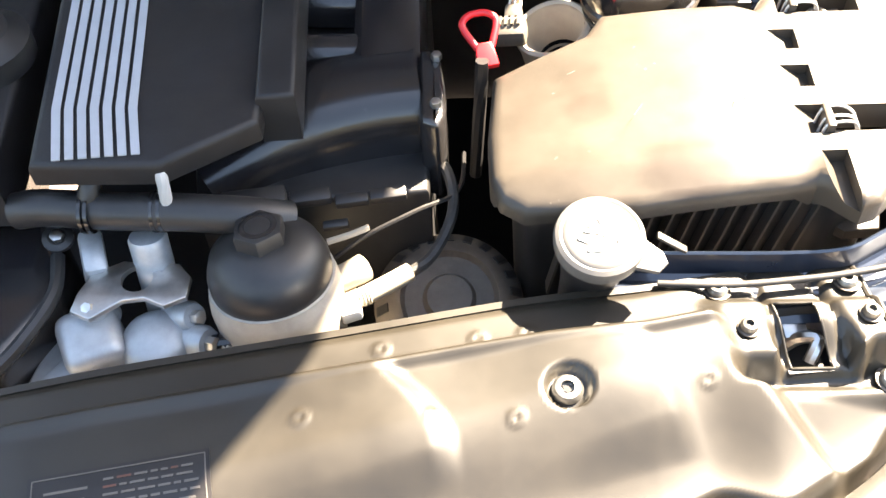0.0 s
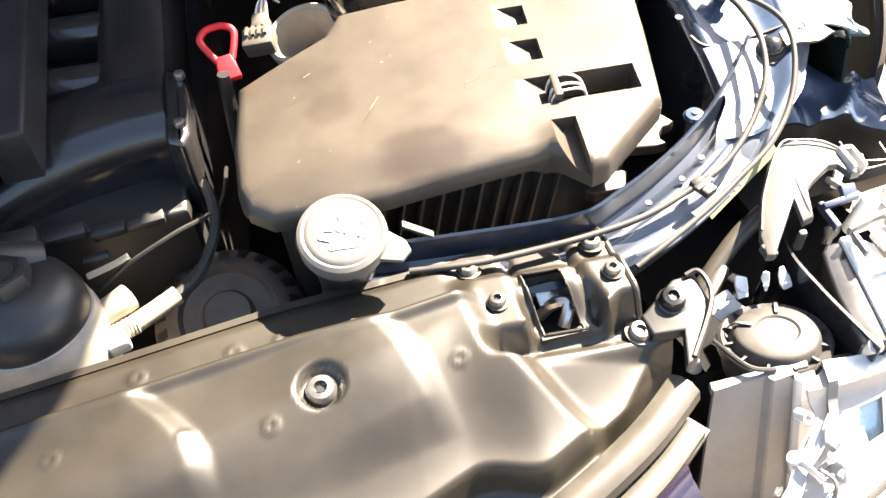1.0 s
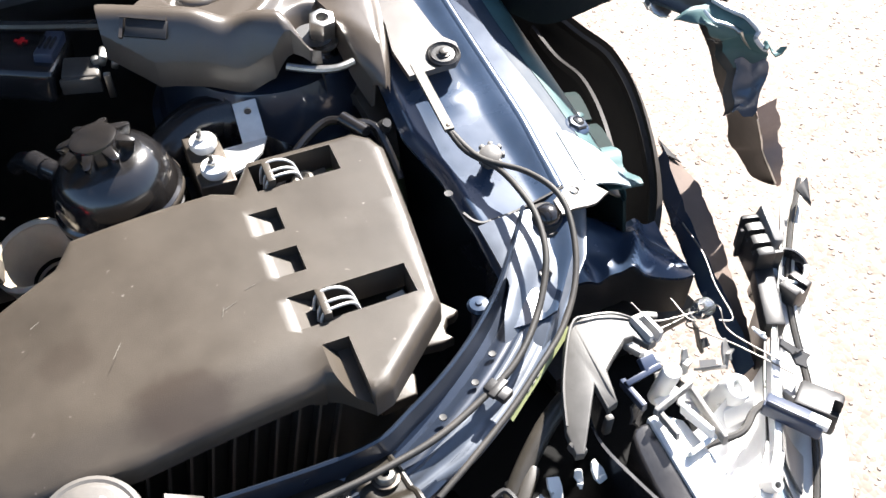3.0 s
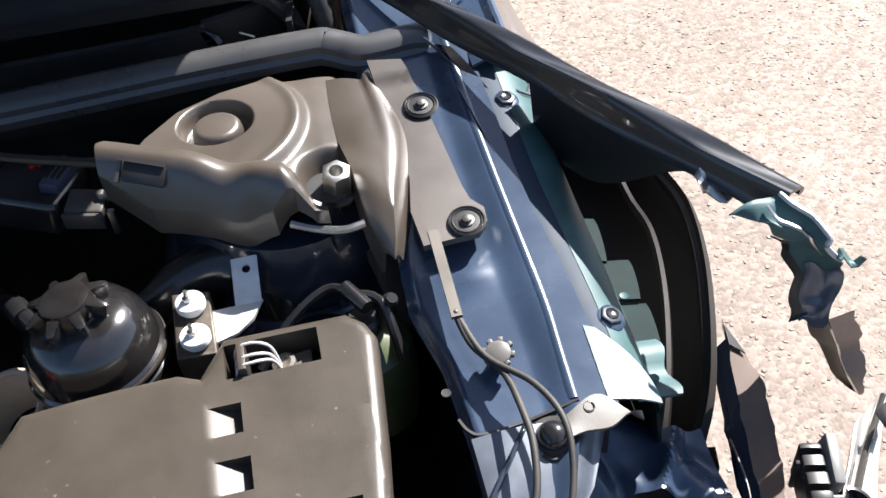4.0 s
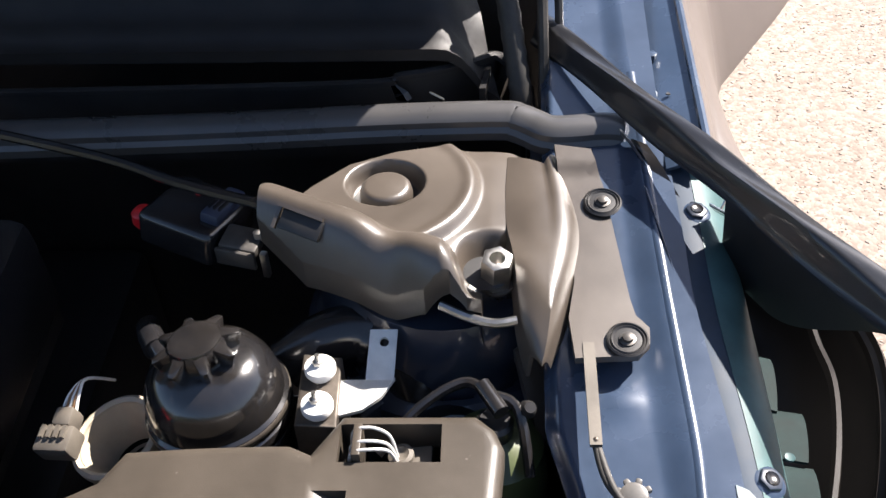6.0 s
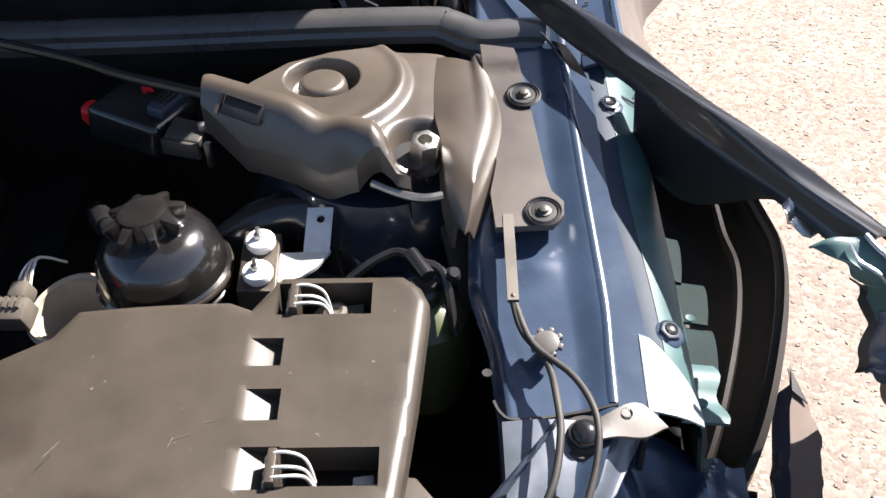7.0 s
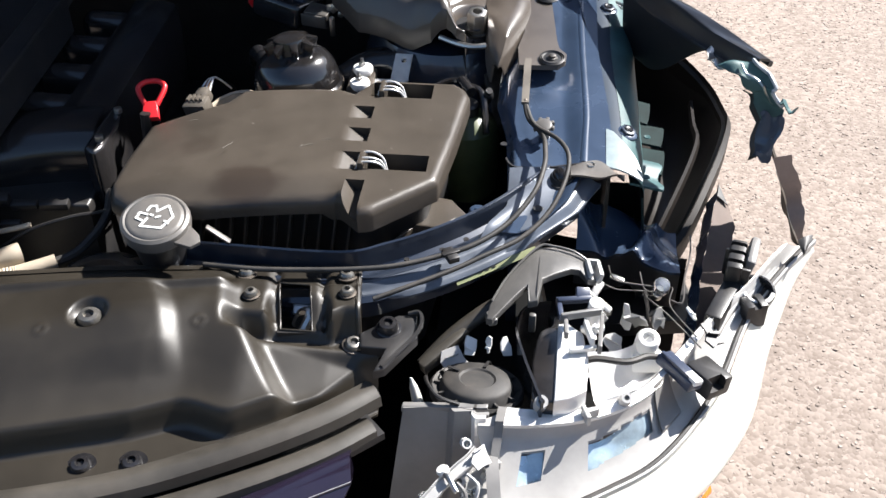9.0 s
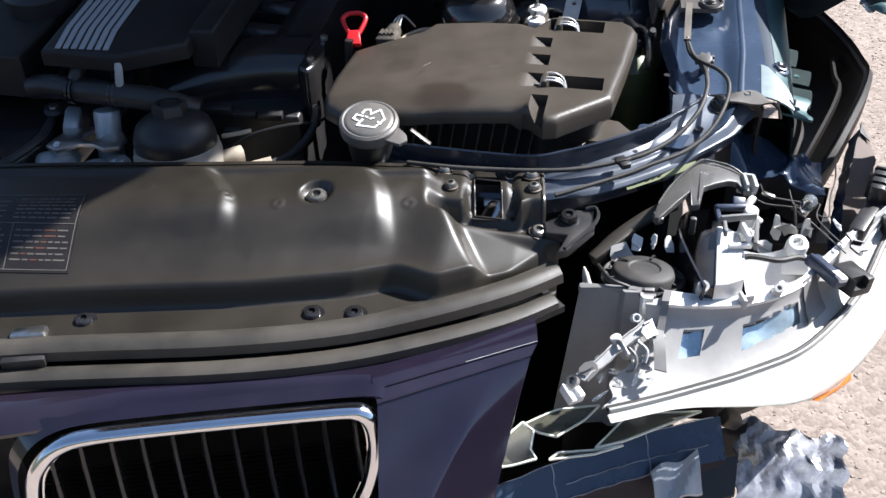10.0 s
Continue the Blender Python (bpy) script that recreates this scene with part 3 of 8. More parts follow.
seal = thing("bonnet_seal", (0.0, 0.25, 0.74), "grey rubber seal strip along the front edge", "rubber seal")
edge = curve_points([(x, y - 0.012, 0.764 + 0.004 * smooth(0.15, 0.33, x)) for x, y in LEDGE], 6)
part("bulb_lip", sweep(edge, [(0.014, -0.006), (0.012, 0.004), (0.005, 0.009), (-0.004, 0.009), (-0.012, 0.004), (-0.014, -0.006)]), SEAL_RUBBER, seal)
edge2 = curve_points([(x, y - 0.036, 0.752) for x, y in LEDGE], 6)
part("lower_lip", sweep(edge2, [(0.012, -0.008), (0.011, 0.001), (0.004, 0.0045), (-0.006, 0.003), (-0.012, -0.003), (-0.012, -0.008)]), SEAL_RUBBER, seal)
part("groove", sweep(curve_points([(x, y - 0.025, 0.744) for x, y in LEDGE], 6), [(0.02, -0.006), (0.02, 0.002), (-0.02, 0.002), (-0.02, -0.006)]), BLACK_PLASTIC, seal)

# ---- nose panel and grille ----
NOSE = [(-0.45, 0.056), (-0.16, 0.165), (-0.098, 0.186), (0.042, 0.226), (0.146, 0.258), (0.229, 0.292), (0.326, 0.360)]
TOPLINE = [(-0.45, 0.02), (-0.134, 0.122), (-0.093, 0.140), (-0.050, 0.167), (0.049, 0.202), (0.153, 0.228), (0.187, 0.230), (0.21, 0.243), (0.33, 0.335)]
KU, KV = Vector((0.951, 0.310, 0.0)), Vector((0.0632, -0.2422, -0.9681)).normalized()
KN = KU.cross(KV).normalized()
K0 = Vector((0.187, 0.229, 0.735))


if KN.y > 0:
    KN = -KN


def kface(a, b, out=0.0):
    return K0 + KU * a + KV * b + KN * out


nose = thing("nose_panel", (0.0, 0.2, 0.45), "dark purple-blue painted nose panel, scratched and torn at its end", "body panel")


def nose_top(u, v):
    x = -0.45 + 0.776 * u
    y1, y0 = lerp_path(NOSE, x), lerp_path(TOPLINE, x)
    z = 0.741 - 0.006 * v + 0.006 * math.sin(math.pi * v) + 0.006 * smooth(0.2, 0.33, x)
    return Vector((x, y1 + (y0 - y1) * v, z))


part("top_panel", sheet(70, 10, nose_top, 0.004), NOSE_PAINT, nose)
KO = [(-0.335, 0.090), (-0.330, 0.050), (-0.319, 0.027), (-0.300, 0.010), (-0.268, 0.002), (-0.190, 0.000), (-0.085, 0.000), (-0.022, 0.001), (-0.008, 0.004), (0.001, 0.012), (0.005, 0.028), (0.005, 0.052), (0.000, 0.080), (-0.010, 0.108), (-0.028, 0.136), (-0.07, 0.157), (-0.16, 0.163), (-0.26, 0.160), (-0.31, 0.140)]


def shrink(out, d, cx=-0.16, cy=0.08, hx=0.17, hy=0.082):
    return [(cx + (a - cx) * (1 - d / hx), cy + (b - cy) * (1 - d / hy)) for a, b in out]


def rounded(pts, n=4):
    c = curve_points([(a, b, 0) for a, b in pts] + [(pts[0][0], pts[0][1], 0)], n)[:-1]
    return [(p.x, p.y) for p in c]


KR = rounded(KO, 4)
rings = [(KR, 0.002), (KR, 0.010), (shrink(KR, 0.002), 0.0140), (shrink(KR, 0.005), 0.0160), (shrink(KR, 0.008), 0.0160), (shrink(KR, 0.0115), 0.0140), (shrink(KR, 0.0135), 0.010), (shrink(KR, 0.0140), 0.004), (shrink(KR, 0.0155), 0.003), (shrink(KR, 0.0155), -0.02)]
bm = bmesh.new()
rows = [[bm.verts.new(kface(a, b, h)) for a, b in ring] for ring, h in rings]
for p, q in zip(rows, rows[1:]):
    for i in range(len(p)):
        j = (i + 1) % len(p)
        bm.faces.new((p[i], p[j], q[j], q[i]))
grille = thing("kidney_grille", kface(-0.16, 0.16), "chrome-framed kidney grille with black upright slats", "grille")
part("chrome_frame", bm, CHROME, grille, "bright chrome surround", angle=50)
for i in range(11):
    a = -0.305 + 0.0285 * i
    top = 0.012 + 0.02 * smooth(-0.26, -0.33, a)
    bm = bmesh.new()
    vs = []
    for k in range(7):
        b = top + (0.155 - top) * k / 6
        lean = 0.010 * (k / 6) ** 1.5
        vs.append([bm.verts.new(kface(a + lean + da, b, h)) for da, h in ((-0.0025, 0.003), (0.0, 0.006), (0.0025, 0.003), (0.002, -0.016), (-0.002, -0.016))])
    for p, q in zip(vs, vs[1:]):
        for j in range(5):
            bm.faces.new((p[j], p[(j + 1) % 5], q[(j + 1) % 5], q[j]))
    bm.faces.new(vs[0])
    bm.faces.new(vs[-1][::-1])
    part("slat", bm, BLACK_GLOSS, grille)
bm = join(*[sweep([kface(-0.32, 0.012 + 0.0052 * i, -0.03), kface(0.0, 0.012 + 0.0052 * i, -0.03)], [(-0.001, -0.001), (0.001, -0.001), (0.001, 0.001), (-0.001, 0.001)]) for i in range(28)])
part("mesh_backing", join(bm, sweep([kface(-0.34, 0.08, -0.036), kface(0.01, 0.08, -0.036)], [(-0.002, -0.08), (0.002, -0.08), (0.002, 0.08), (-0.002, 0.08)])), DEEP_BLACK, grille)
# the face round the kidney: a folded flank towards the torn end, brow above
F_TOP = [Vector(p) for p in ((0.173, 0.264, 0.7415), (0.324, 0.357, 0.746))]
F_CRA = [Vector(p) for p in ((0.187, 0.235, 0.7405), (0.331, 0.324, 0.744))]
F_CRB = [Vector(p) for p in ((0.193, 0.222, 0.735), (0.326, 0.309, 0.738))]
F_LOW = [Vector(p) for p in ((0.206, 0.160, 0.668), (0.250, 0.172, 0.660), (0.306, 0.212, 0.634))]


def flank_fn(u, v):
    """From the kidney (u 0) to the torn end (u 1), top (v 0) to bottom (v 1)."""
    a, b, c = [q[0].lerp(q[1], u) for q in (F_TOP, F_CRA, F_CRB)]
    if v < 0.3:
        p = a.lerp(b, v / 0.3)
        p.z += 0.003 * math.sin(math.pi * v / 0.3)
        return p
    if v < 0.4:
        return b.lerp(c, (v - 0.3) / 0.1)
    k = (v - 0.4) / 0.6
    fold = 0.78 - 0.30 * k
    top = F_CRB[0].lerp(F_CRB[1], 0.78)
    ridge = top.lerp(F_LOW[1], k)
    if u < fold:
        p = F_CRB[0].lerp(F_LOW[0], k).lerp(ridge, u / fold)
    else:
        p = ridge.lerp(F_CRB[1].lerp(F_LOW[2], k), (u - fold) / (1 - fold))
    return p + Vector((0.002, -0.003, 0.003)) * math.sin(9 * u + 5 * k) * k * (1 - k)


part("flank_panel", sheet(50, 40, flank_fn, 0.004, (0, 0.7, -0.5)), NOSE_PAINT, nose, angle=16)
for line in (F_CRA, F_CRB, F_TOP):
    part("crease_edge", tube([line[0].lerp(line[1], k / 8) + Vector((0, -0.0004, 0.0006 + 0.0016 * math.sin(math.pi * k / 8) * (line is F_TOP))) for k in range(9)], 0.0011, 8, 3), NOSE_PAINT, nose)
part("crease_scratch", tube([F_CRA[0].lerp(F_CRA[1], k) + Vector((0, -0.0005, 0.0016)) for k in (0.55, 0.7, 0.85, 1.0)], 0.0003, 5, 4), GREY_PLASTIC, nose)
part("flank_end", sheet(2, 20, lambda u, v: flank_fn(1, v) + Vector((-0.004 * u, 0.03 * u, -0.02 * u)), 0.003), NOSE_PAINT, nose)
bm = bmesh.new()
PT = [(p.x, p.y) for p in curve_points([(-0.34, 0.09, 0), (-0.337, 0.045, 0), (-0.324, 0.020, 0), (-0.302, 0.004, 0), (-0.268, -0.004, 0), (-0.19, -0.006, 0), (-0.085, -0.006, 0), (-0.008, -0.005, 0), (0.010, 0.0, 0)], 4)]
lo = [bm.verts.new(kface(a, b, 0.004)) for a, b in PT]
hi = [bm.verts.new(kface(a, b, 0.004) + Vector((-0.001 - 0.012 * (i < 14), 0.010, 0.007))) for i, (a, b) in enumerate(PT)]
for i in range(len(PT) - 1):
    bm.faces.new((lo[i], lo[i + 1], hi[i + 1], hi[i]))
part("brow", bm, NOSE_PAINT, nose)
part("lower_face", sweep([kface(-0.40, 0.25, -0.01), kface(0.10, 0.25, -0.01)], [(-0.004, -0.09), (0.004, -0.09), (0.004, 0.09), (-0.004, 0.09)]), NOSE_PAINT, nose)

# ---- inner wing with its rail ----
wing = thing("inner_wing", (0.5, 0.85, 0.6), "dark blue painted inner wing panel, dented at the front", "body panel")
INNER = [(0.555, 0.400), (0.615, 0.424), (0.642, 0.441), (0.708, 0.440), (0.769, 0.435), (0.821, 0.421), (0.886, 0.422), (1.0, 0.425), (1.25, 0.43)]
RIDGE = [(0.555, 0.425), (0.60, 0.462), (0.655, 0.505), (0.70, 0.521), (0.803, 0.523), (0.956, 0.515), (1.165, 0.509), (1.25, 0.507)]


def wing_z(y):
    return 0.806 + 0.012 * smooth(0.60, 0.72, y) + 0.155 * max(0.0, y - 0.72)


def wing_fn(u, v):
    y = 0.606 + 0.90 * v
    x0, x1 = lerp_path(INNER, y), lerp_path(RIDGE, y)
    x = x0 + (x1 - x0) * u
    z = wing_z(y) + 0.006 * smooth(0.72, 1.0, u) - 0.010 * smooth(0.10, 0.0, u)
    z += 0.004 * math.exp(-((x - 0.475) / 0.02) ** 2 - ((y - 0.838) / 0.012) ** 2) - 0.004 * math.exp(-((x - 0.478) / 0.025) ** 2 - ((y - 0.63) / 0.03) ** 2)
    return Vector((x, y, z))


part("wing_panel", sheet(40, 112, wing_fn, 0.003), BODY_BLUE, wing)


def shelf_x(y):
    return 0.550 - 0.016 * smooth(0.75, 0.95, y) - 0.006 * smooth(0.95, 1.15, y)


def outer_fn(u, v):
    y = 0.700 + 0.80 * v
    x0 = lerp_path(RIDGE, y)
    x1 = shelf_x(y) + 0.001
    x = x0 + (x1 - x0) * u
    return Vector((x, y, wing_z(y) + 0.0058))


part("wing_flange", sheet(10, 50, outer_fn, 0.003), BODY_BLUE, wing)


def primer_fn(u, v):
    y = 0.716 + 0.374 * v
    x0 = shelf_x(y)
    x1 = 0.590 - 0.008 * smooth(0.75, 1.05, y)
    return Vector((x0 + (x1 - x0) * math.sin(1.5708 * u), y, wing_z(y) + 0.0025 - 0.040 * (1 - math.cos(1.5708 * u))))


part("painted_edge", sheet(5, 40, lambda u, v: primer_fn(0.22 * u, v), 0.003), DULL_BLUE, wing)
part("primer_flange", sheet(10, 40, lambda u, v: primer_fn(0.22 + 0.78 * u, v) + Vector((0, 0, 0.0006)), 0.003), PRIMER, wing, "bare teal-primed wing flange")
part("upright_lip", sheet(3, 24, lambda u, v: Vector((0.508 + 0.030 * v + 0.007 * (1 - v * v) * u, 1.030 - 0.158 * v, wing_z(1.030 - 0.158 * v) + 0.001 + 0.010 * (1 - v) * (1 - u))), 0.002), BODY_BLUE, wing)
# rolled bead along the ridge, and the lapped seam across the panel
bead = curve_points([(lerp_path(RIDGE, y), y, wing_z(y) + 0.0062) for y in (0.716, 0.76, 0.80, 0.86, 0.92, 0.98, 1.04, 1.10, 1.17)], 4)
part("ridge_bead", sweep(bead, [(-0.0055, -0.002), (-0.0028, 0.0003), (0.0, 0.0009), (0.0028, 0.0003), (0.0055, -0.002)]), BODY_BLUE, wing)
seam = curve_points([Vector((x, y, wing_z(y) + 0.0012 + 0.005 * smooth(0.49, 0.52, x))) for x, y in ((0.437, 0.722), (0.442, 0.711), (0.452, 0.706), (0.485, 0.709), (0.524, 0.714))], 6)
part("lap_seam", sweep(seam, [(-0.0012, -0.002), (-0.0010, 0.0008), (0.0010, 0.0008), (0.0012, -0.002)]), BLACK_PLASTIC, wing)
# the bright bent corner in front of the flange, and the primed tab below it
# A paler copy of the primer puts the sunlight into the corner's colour.
LIT_PRIMER = mat("sun_lightened_primer", (0.20, 0.25, 0.26), 0.40, vary=0.35, scale=24, grain=500, bump=0.06, dust=0.2, dust_color=(0.40, 0.42, 0.42))
part("bright_corner", sheet(10, 14, lambda u, v: Vector((0.545 + (0.008 + 0.032 * math.sin(1.57 * v)) * u, 0.772 - 0.064 * v - 0.004 * u, wing_z(0.772 - 0.064 * v) + 0.0066 - 0.014 * (u * (0.2 + 0.8 * v)) ** 2)), 0.002), LIT_PRIMER, wing, "bent primed corner, lightened for sun")
part("primed_tab", sheet(8, 10, lambda u, v: Vector((0.573 + 0.036 * u + 0.003 * math.sin(9 * v) * u, 0.775 - 0.056 * v + 0.004 * u, 0.796 - 0.010 * u + 0.002 * math.sin(8 * v))), 0.003), PRIMER, wing, "teal-primed torn tab")
for x, y in ((0.592, 0.738), (0.580, 0.730), (0.597, 0.822)):
    part("spot_weld", revolve([(0, 0), (0.0042, 0), (0.0036, 0.001), (0.002, 0.0006), (0, 0.0006)], 16, pose(x, y, 0.7935)), PRIMER, wing)
# stepped flanges, the wheel arch's shade painted in with a darker primer
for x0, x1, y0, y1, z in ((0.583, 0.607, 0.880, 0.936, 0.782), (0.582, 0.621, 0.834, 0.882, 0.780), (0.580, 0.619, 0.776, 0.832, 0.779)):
    part("stepped_flange", sheet(6, 8, lambda u, v: Vector((x0 + (x1 - x0 - 0.006 * v * v) * u, y1 + (y0 - y1) * v - 0.005 * u, z - 0.003 * u - 0.004 * smooth(0.2, 0.0, v))), 0.003), SHADED_PRIMER, wing, "primed stepped flange, darkened for shade")
part("pale_patch", sheet(5, 4, lambda u, v: Vector((0.538 + 0.024 * u + 0.002 * math.sin(7 * v), 1.006 - 0.010 * v + 0.003 * math.sin(5 * u), wing_z(1.0) - 0.004 - 0.004 * u * u)), 0.001), PALE_PRIMER, wing, "bare pale primer patch")
part("inner_skirt", sheet(6, 30, lambda u, v: primer_fn(1, v) + Vector((0.012 * u, 0, -0.10 * u)), 0.003, (-1, 0, 0)), SHADED_PRIMER, wing)
part("wing_side", sheet(4, 30, lambda u, v: Vector((0.552 - 0.01 * v, 0.72 + 0.5 * v, 0.80 - 0.35 * u)), 0.004, (-1, 0, 0)), BLACK_PLASTIC, wing)
# the dented front of the panel: creased facets that fall to the rail
def dent_fn(u, v):
    y = 0.704 - 0.128 * v
    x0, x1 = lerp_path(INNER, y) + 0.002, lerp_path(RIDGE, y) + 0.020 * (1 - v)
    x = x0 + (x1 - x0) * u
    fold = 0.003 * math.sin(5.5 * u + 2.4 * v) - 0.004 * smooth(0.25, 0.6, v) * math.exp(-((u - 0.35) / 0.16) ** 2)
    return Vector((x, y, wing_z(y) + 0.0015 + fold - 0.012 * smooth(0.8, 1.0, u) - 0.016 * smooth(0.70, 1.0, v)))


part("dented_front", sheet(36, 24, dent_fn, 0.002), LIT_BLUE, wing, "creased and dented front end", angle=35)
# front rail, bent round to the shroud
RAIL = [(0.10, 0.531), (0.178, 0.527), (0.290, 0.527), (0.340, 0.547), (0.393, 0.580), (0.440, 0.622), (0.478, 0.670), (0.50, 0.70)]
rail = thing("front_rail", (0.35, 0.55, 0.74), "dark blue painted steel front rail, curving round the lamp", "body rail")
path = curve_points([(x, y - 0.004, 0.800 + 0.004 * smooth(0.3, 0.45, x)) for x, y in RAIL], 8)
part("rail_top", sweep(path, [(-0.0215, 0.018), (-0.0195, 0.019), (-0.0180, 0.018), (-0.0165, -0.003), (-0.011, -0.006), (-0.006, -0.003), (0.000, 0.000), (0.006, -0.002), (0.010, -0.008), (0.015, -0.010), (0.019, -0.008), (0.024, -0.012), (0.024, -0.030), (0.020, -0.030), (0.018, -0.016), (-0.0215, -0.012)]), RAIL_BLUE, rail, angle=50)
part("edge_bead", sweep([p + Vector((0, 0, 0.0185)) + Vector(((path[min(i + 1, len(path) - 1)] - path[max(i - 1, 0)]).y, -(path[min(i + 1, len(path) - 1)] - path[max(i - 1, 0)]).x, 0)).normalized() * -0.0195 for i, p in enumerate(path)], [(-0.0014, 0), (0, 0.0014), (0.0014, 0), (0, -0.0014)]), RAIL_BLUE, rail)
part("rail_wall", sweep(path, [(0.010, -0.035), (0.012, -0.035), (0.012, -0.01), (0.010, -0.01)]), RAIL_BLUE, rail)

front = [p for p in path if p.x > 0.300]
def gusset_fn(u, v):
    i = v * (len(front) - 1)
    k = min(int(i), len(front) - 2)
    p = front[k].lerp(front[k + 1], i - k)
    d = front[k + 1] - front[k]
    n = Vector((d.y, -d.x, 0)).normalized()
    return p + n * (0.004 + (0.026 - 0.010 * smooth(0.2, 0.0, v)) * u) + Vector((0, 0, -0.003 + 0.002 * math.sin(9 * u) - 0.010 * u * u))


part("front_gusset", sheet(10, 50, gusset_fn, 0.002), LIT_BLUE, rail, "pale blue front edge, lightened as lit")

# ---- wheel arch liner ----
LINE = [(0.600, 1.230, 0.74), (0.665, 1.146, 0.725), (0.705, 1.100, 0.705), (0.716, 1.030, 0.710), (0.712, 0.960, 0.73), (0.694, 0.880, 0.742), (0.668, 0.800, 0.74), (0.645, 0.745, 0.725), (0.62, 0.71, 0.70)]
lp = curve_points(LINE, 6)
liner = thing("wheel_arch_liner", (0.62, 0.95, 0.2), "dusty black plastic wheel arch liner", "wheel arch liner")


def liner_fn(u, v):
    i = v * (len(lp) - 1)
    k = min(int(i), len(lp) - 2)
    p = lp[k].lerp(lp[k + 1], i - k)
    q = Vector((0.585, min(max(p.y, 0.70), 1.15), 0.735))
    m = p.lerp(q, u)
    m.z += -0.10 * math.sin(math.pi * u) ** 0.8 + 0.012 * smooth(0.16, 0.06, u)
    return m


part("liner_shell", sheet(24, 60, liner_fn, 0.004), LINER, liner)
part("liner_rim", sweep(lp, [(-0.005, -0.026), (0.005, -0.026), (0.006, 0.002), (0.0, 0.006), (-0.006, 0.002)]), LINER, liner)
part("liner_rib", sweep(curve_points([(x - 0.034 * (1.0 if y < 1.1 else 0.6), min(y, 1.10), z - 0.020) for x, y, z in LINE[2:]], 6), [(-0.004, -0.006), (-0.002, 0.002), (0.002, 0.002), (0.004, -0.006)]), LINER, liner)

# ---- torn front wing ----
fender = thing("torn_front_wing", (0.6, 0.95, 0.7), "dark torn and peeled front wing edge", "front wing")
S, T = Vector((0.438, 1.236, 0.916)), Vector((0.712, 0.787, 0.922))


def strip_fn(u, v):
    p = S.lerp(T, v)
    d = (T - S).normalized()
    s = Vector((d.y, -d.x, 0)) * -1
    w = 0.021 + 0.006 * v
    q = p - s * w * u
    q.z += -0.006 * smooth(0.15, 0.0, u) - 0.020 * smooth(0.6, 1.0, u) + 0.002 * math.sin(17 * v + 5 * u)
    return q


part("wing_edge", sheet(14, 60, strip_fn, 0.003), WING_DARK, fender)
# Skirt added under the edge so that its shadow covers the primed flanges.
part("hanging_skirt", sheet(8, 40, lambda u, v: strip_fn(0.96, 0.53 + 0.35 * v) + Vector((0.004 * u, 0.002 * u, -0.002 - 0.075 * u * smooth(1.0, 0.30, v) * smooth(-0.15, 0.10, v))), 0.002, (0.85, 0.5, 0)), COVER_PLASTIC, fender, "dark skirt added below the edge to cast shade")
part("rolled_edge", tube([strip_fn(0.03, k / 14) + Vector((0, 0, -0.001)) for k in range(15)], 0.0034, 8, 4), WING_DARK, fender)

# ---- open bonnet above, out of view, whose shade falls on the engine ----
bonnet = thing("open_bonnet", (-0.2, 1.30, 0.98), "dark blue bonnet standing open", "bonnet")
EDGE = [(0.43, 1.3025, 0.95), (0.418, 1.267, 1.00), (0.434, 1.271, 1.06), (0.453, 1.256, 1.12), (0.436, 1.175, 1.22), (0.442, 1.150, 1.33), (0.486, 1.09, 1.45), (0.515, 0.97, 1.57), (0.528, 0.92, 1.67), (0.547, 0.90, 1.76), (0.50, 0.80, 1.95)]
edge_p = curve_points(EDGE, 6)


def bonnet_fn(u, v):
    i = v * (len(edge_p) - 1)
    k = min(int(i), len(edge_p) - 2)
    p = edge_p[k].lerp(edge_p[k + 1], i - k)
    return Vector((p.x - 1.30 * u, p.y - 0.03 * u + 0.05 * math.sin(math.pi * u), p.z))


part("bonnet_skin", sheet(20, 48, bonnet_fn, 0.03, (0, 0.8, 0.5)), NOSE_PAINT, bonnet)

for x in (-0.80,):
    part("hinge_arm", tube([(x, 1.31, 0.90), (x, 1.29, 1.02), (x + 0.01, 1.245, 1.10)], 0.012, 8, 4), BLACK_PLASTIC, bonnet)

# remaining rear part of the front wing and the side of the car behind it
side = thing("rear_wing_panel", (0.62, 1.5, 0.3), "rear part of the front wing, gravel reflection painted in brown", "body panel")


def side_fn(u, v):
    y = 1.06 + 1.5 * v
    low = lerp_path([(1.06, 0.610), (1.46, 0.672), (1.55, 0.682), (1.72, 0.790), (2.6, 1.30)], y)
    top = 0.566 + 0.02 * v
    return Vector((top + (low - top) * u ** 0.8, y, 0.892 + 0.03 * v - 0.02 * smooth(0.0, 0.15, u) - 0.27 * u ** 1.6 * smooth(0.0, 0.26, v + 0.04)))


part("side_skin", sheet(24, 60, side_fn, 0.003), SIDE_PAINT, side)
part("top_flange", sheet(6, 40, lambda u, v: Vector((0.528 + 0.034 * u + 0.02 * v, 1.05 + 1.4 * v, 0.878 + 0.035 * v + 0.012 * u)), 0.003), BODY_BLUE, side)
part("gutter", sheet(6, 30, lambda u, v: Vector((0.505 + 0.025 * u, 1.06 + 0.8 * v, 0.86 + 0.03 * v - 0.01 * math.sin(math.pi * u))), 0.003), BLACK_PLASTIC, side)
part("flange_roll", tube([(0.562 + 0.02 * k / 8, 1.06 + 0.17 * k, 0.8915 + 0.0044 * k) for k in range(9)], 0.0042, 8, 3), BODY_BLUE, side)
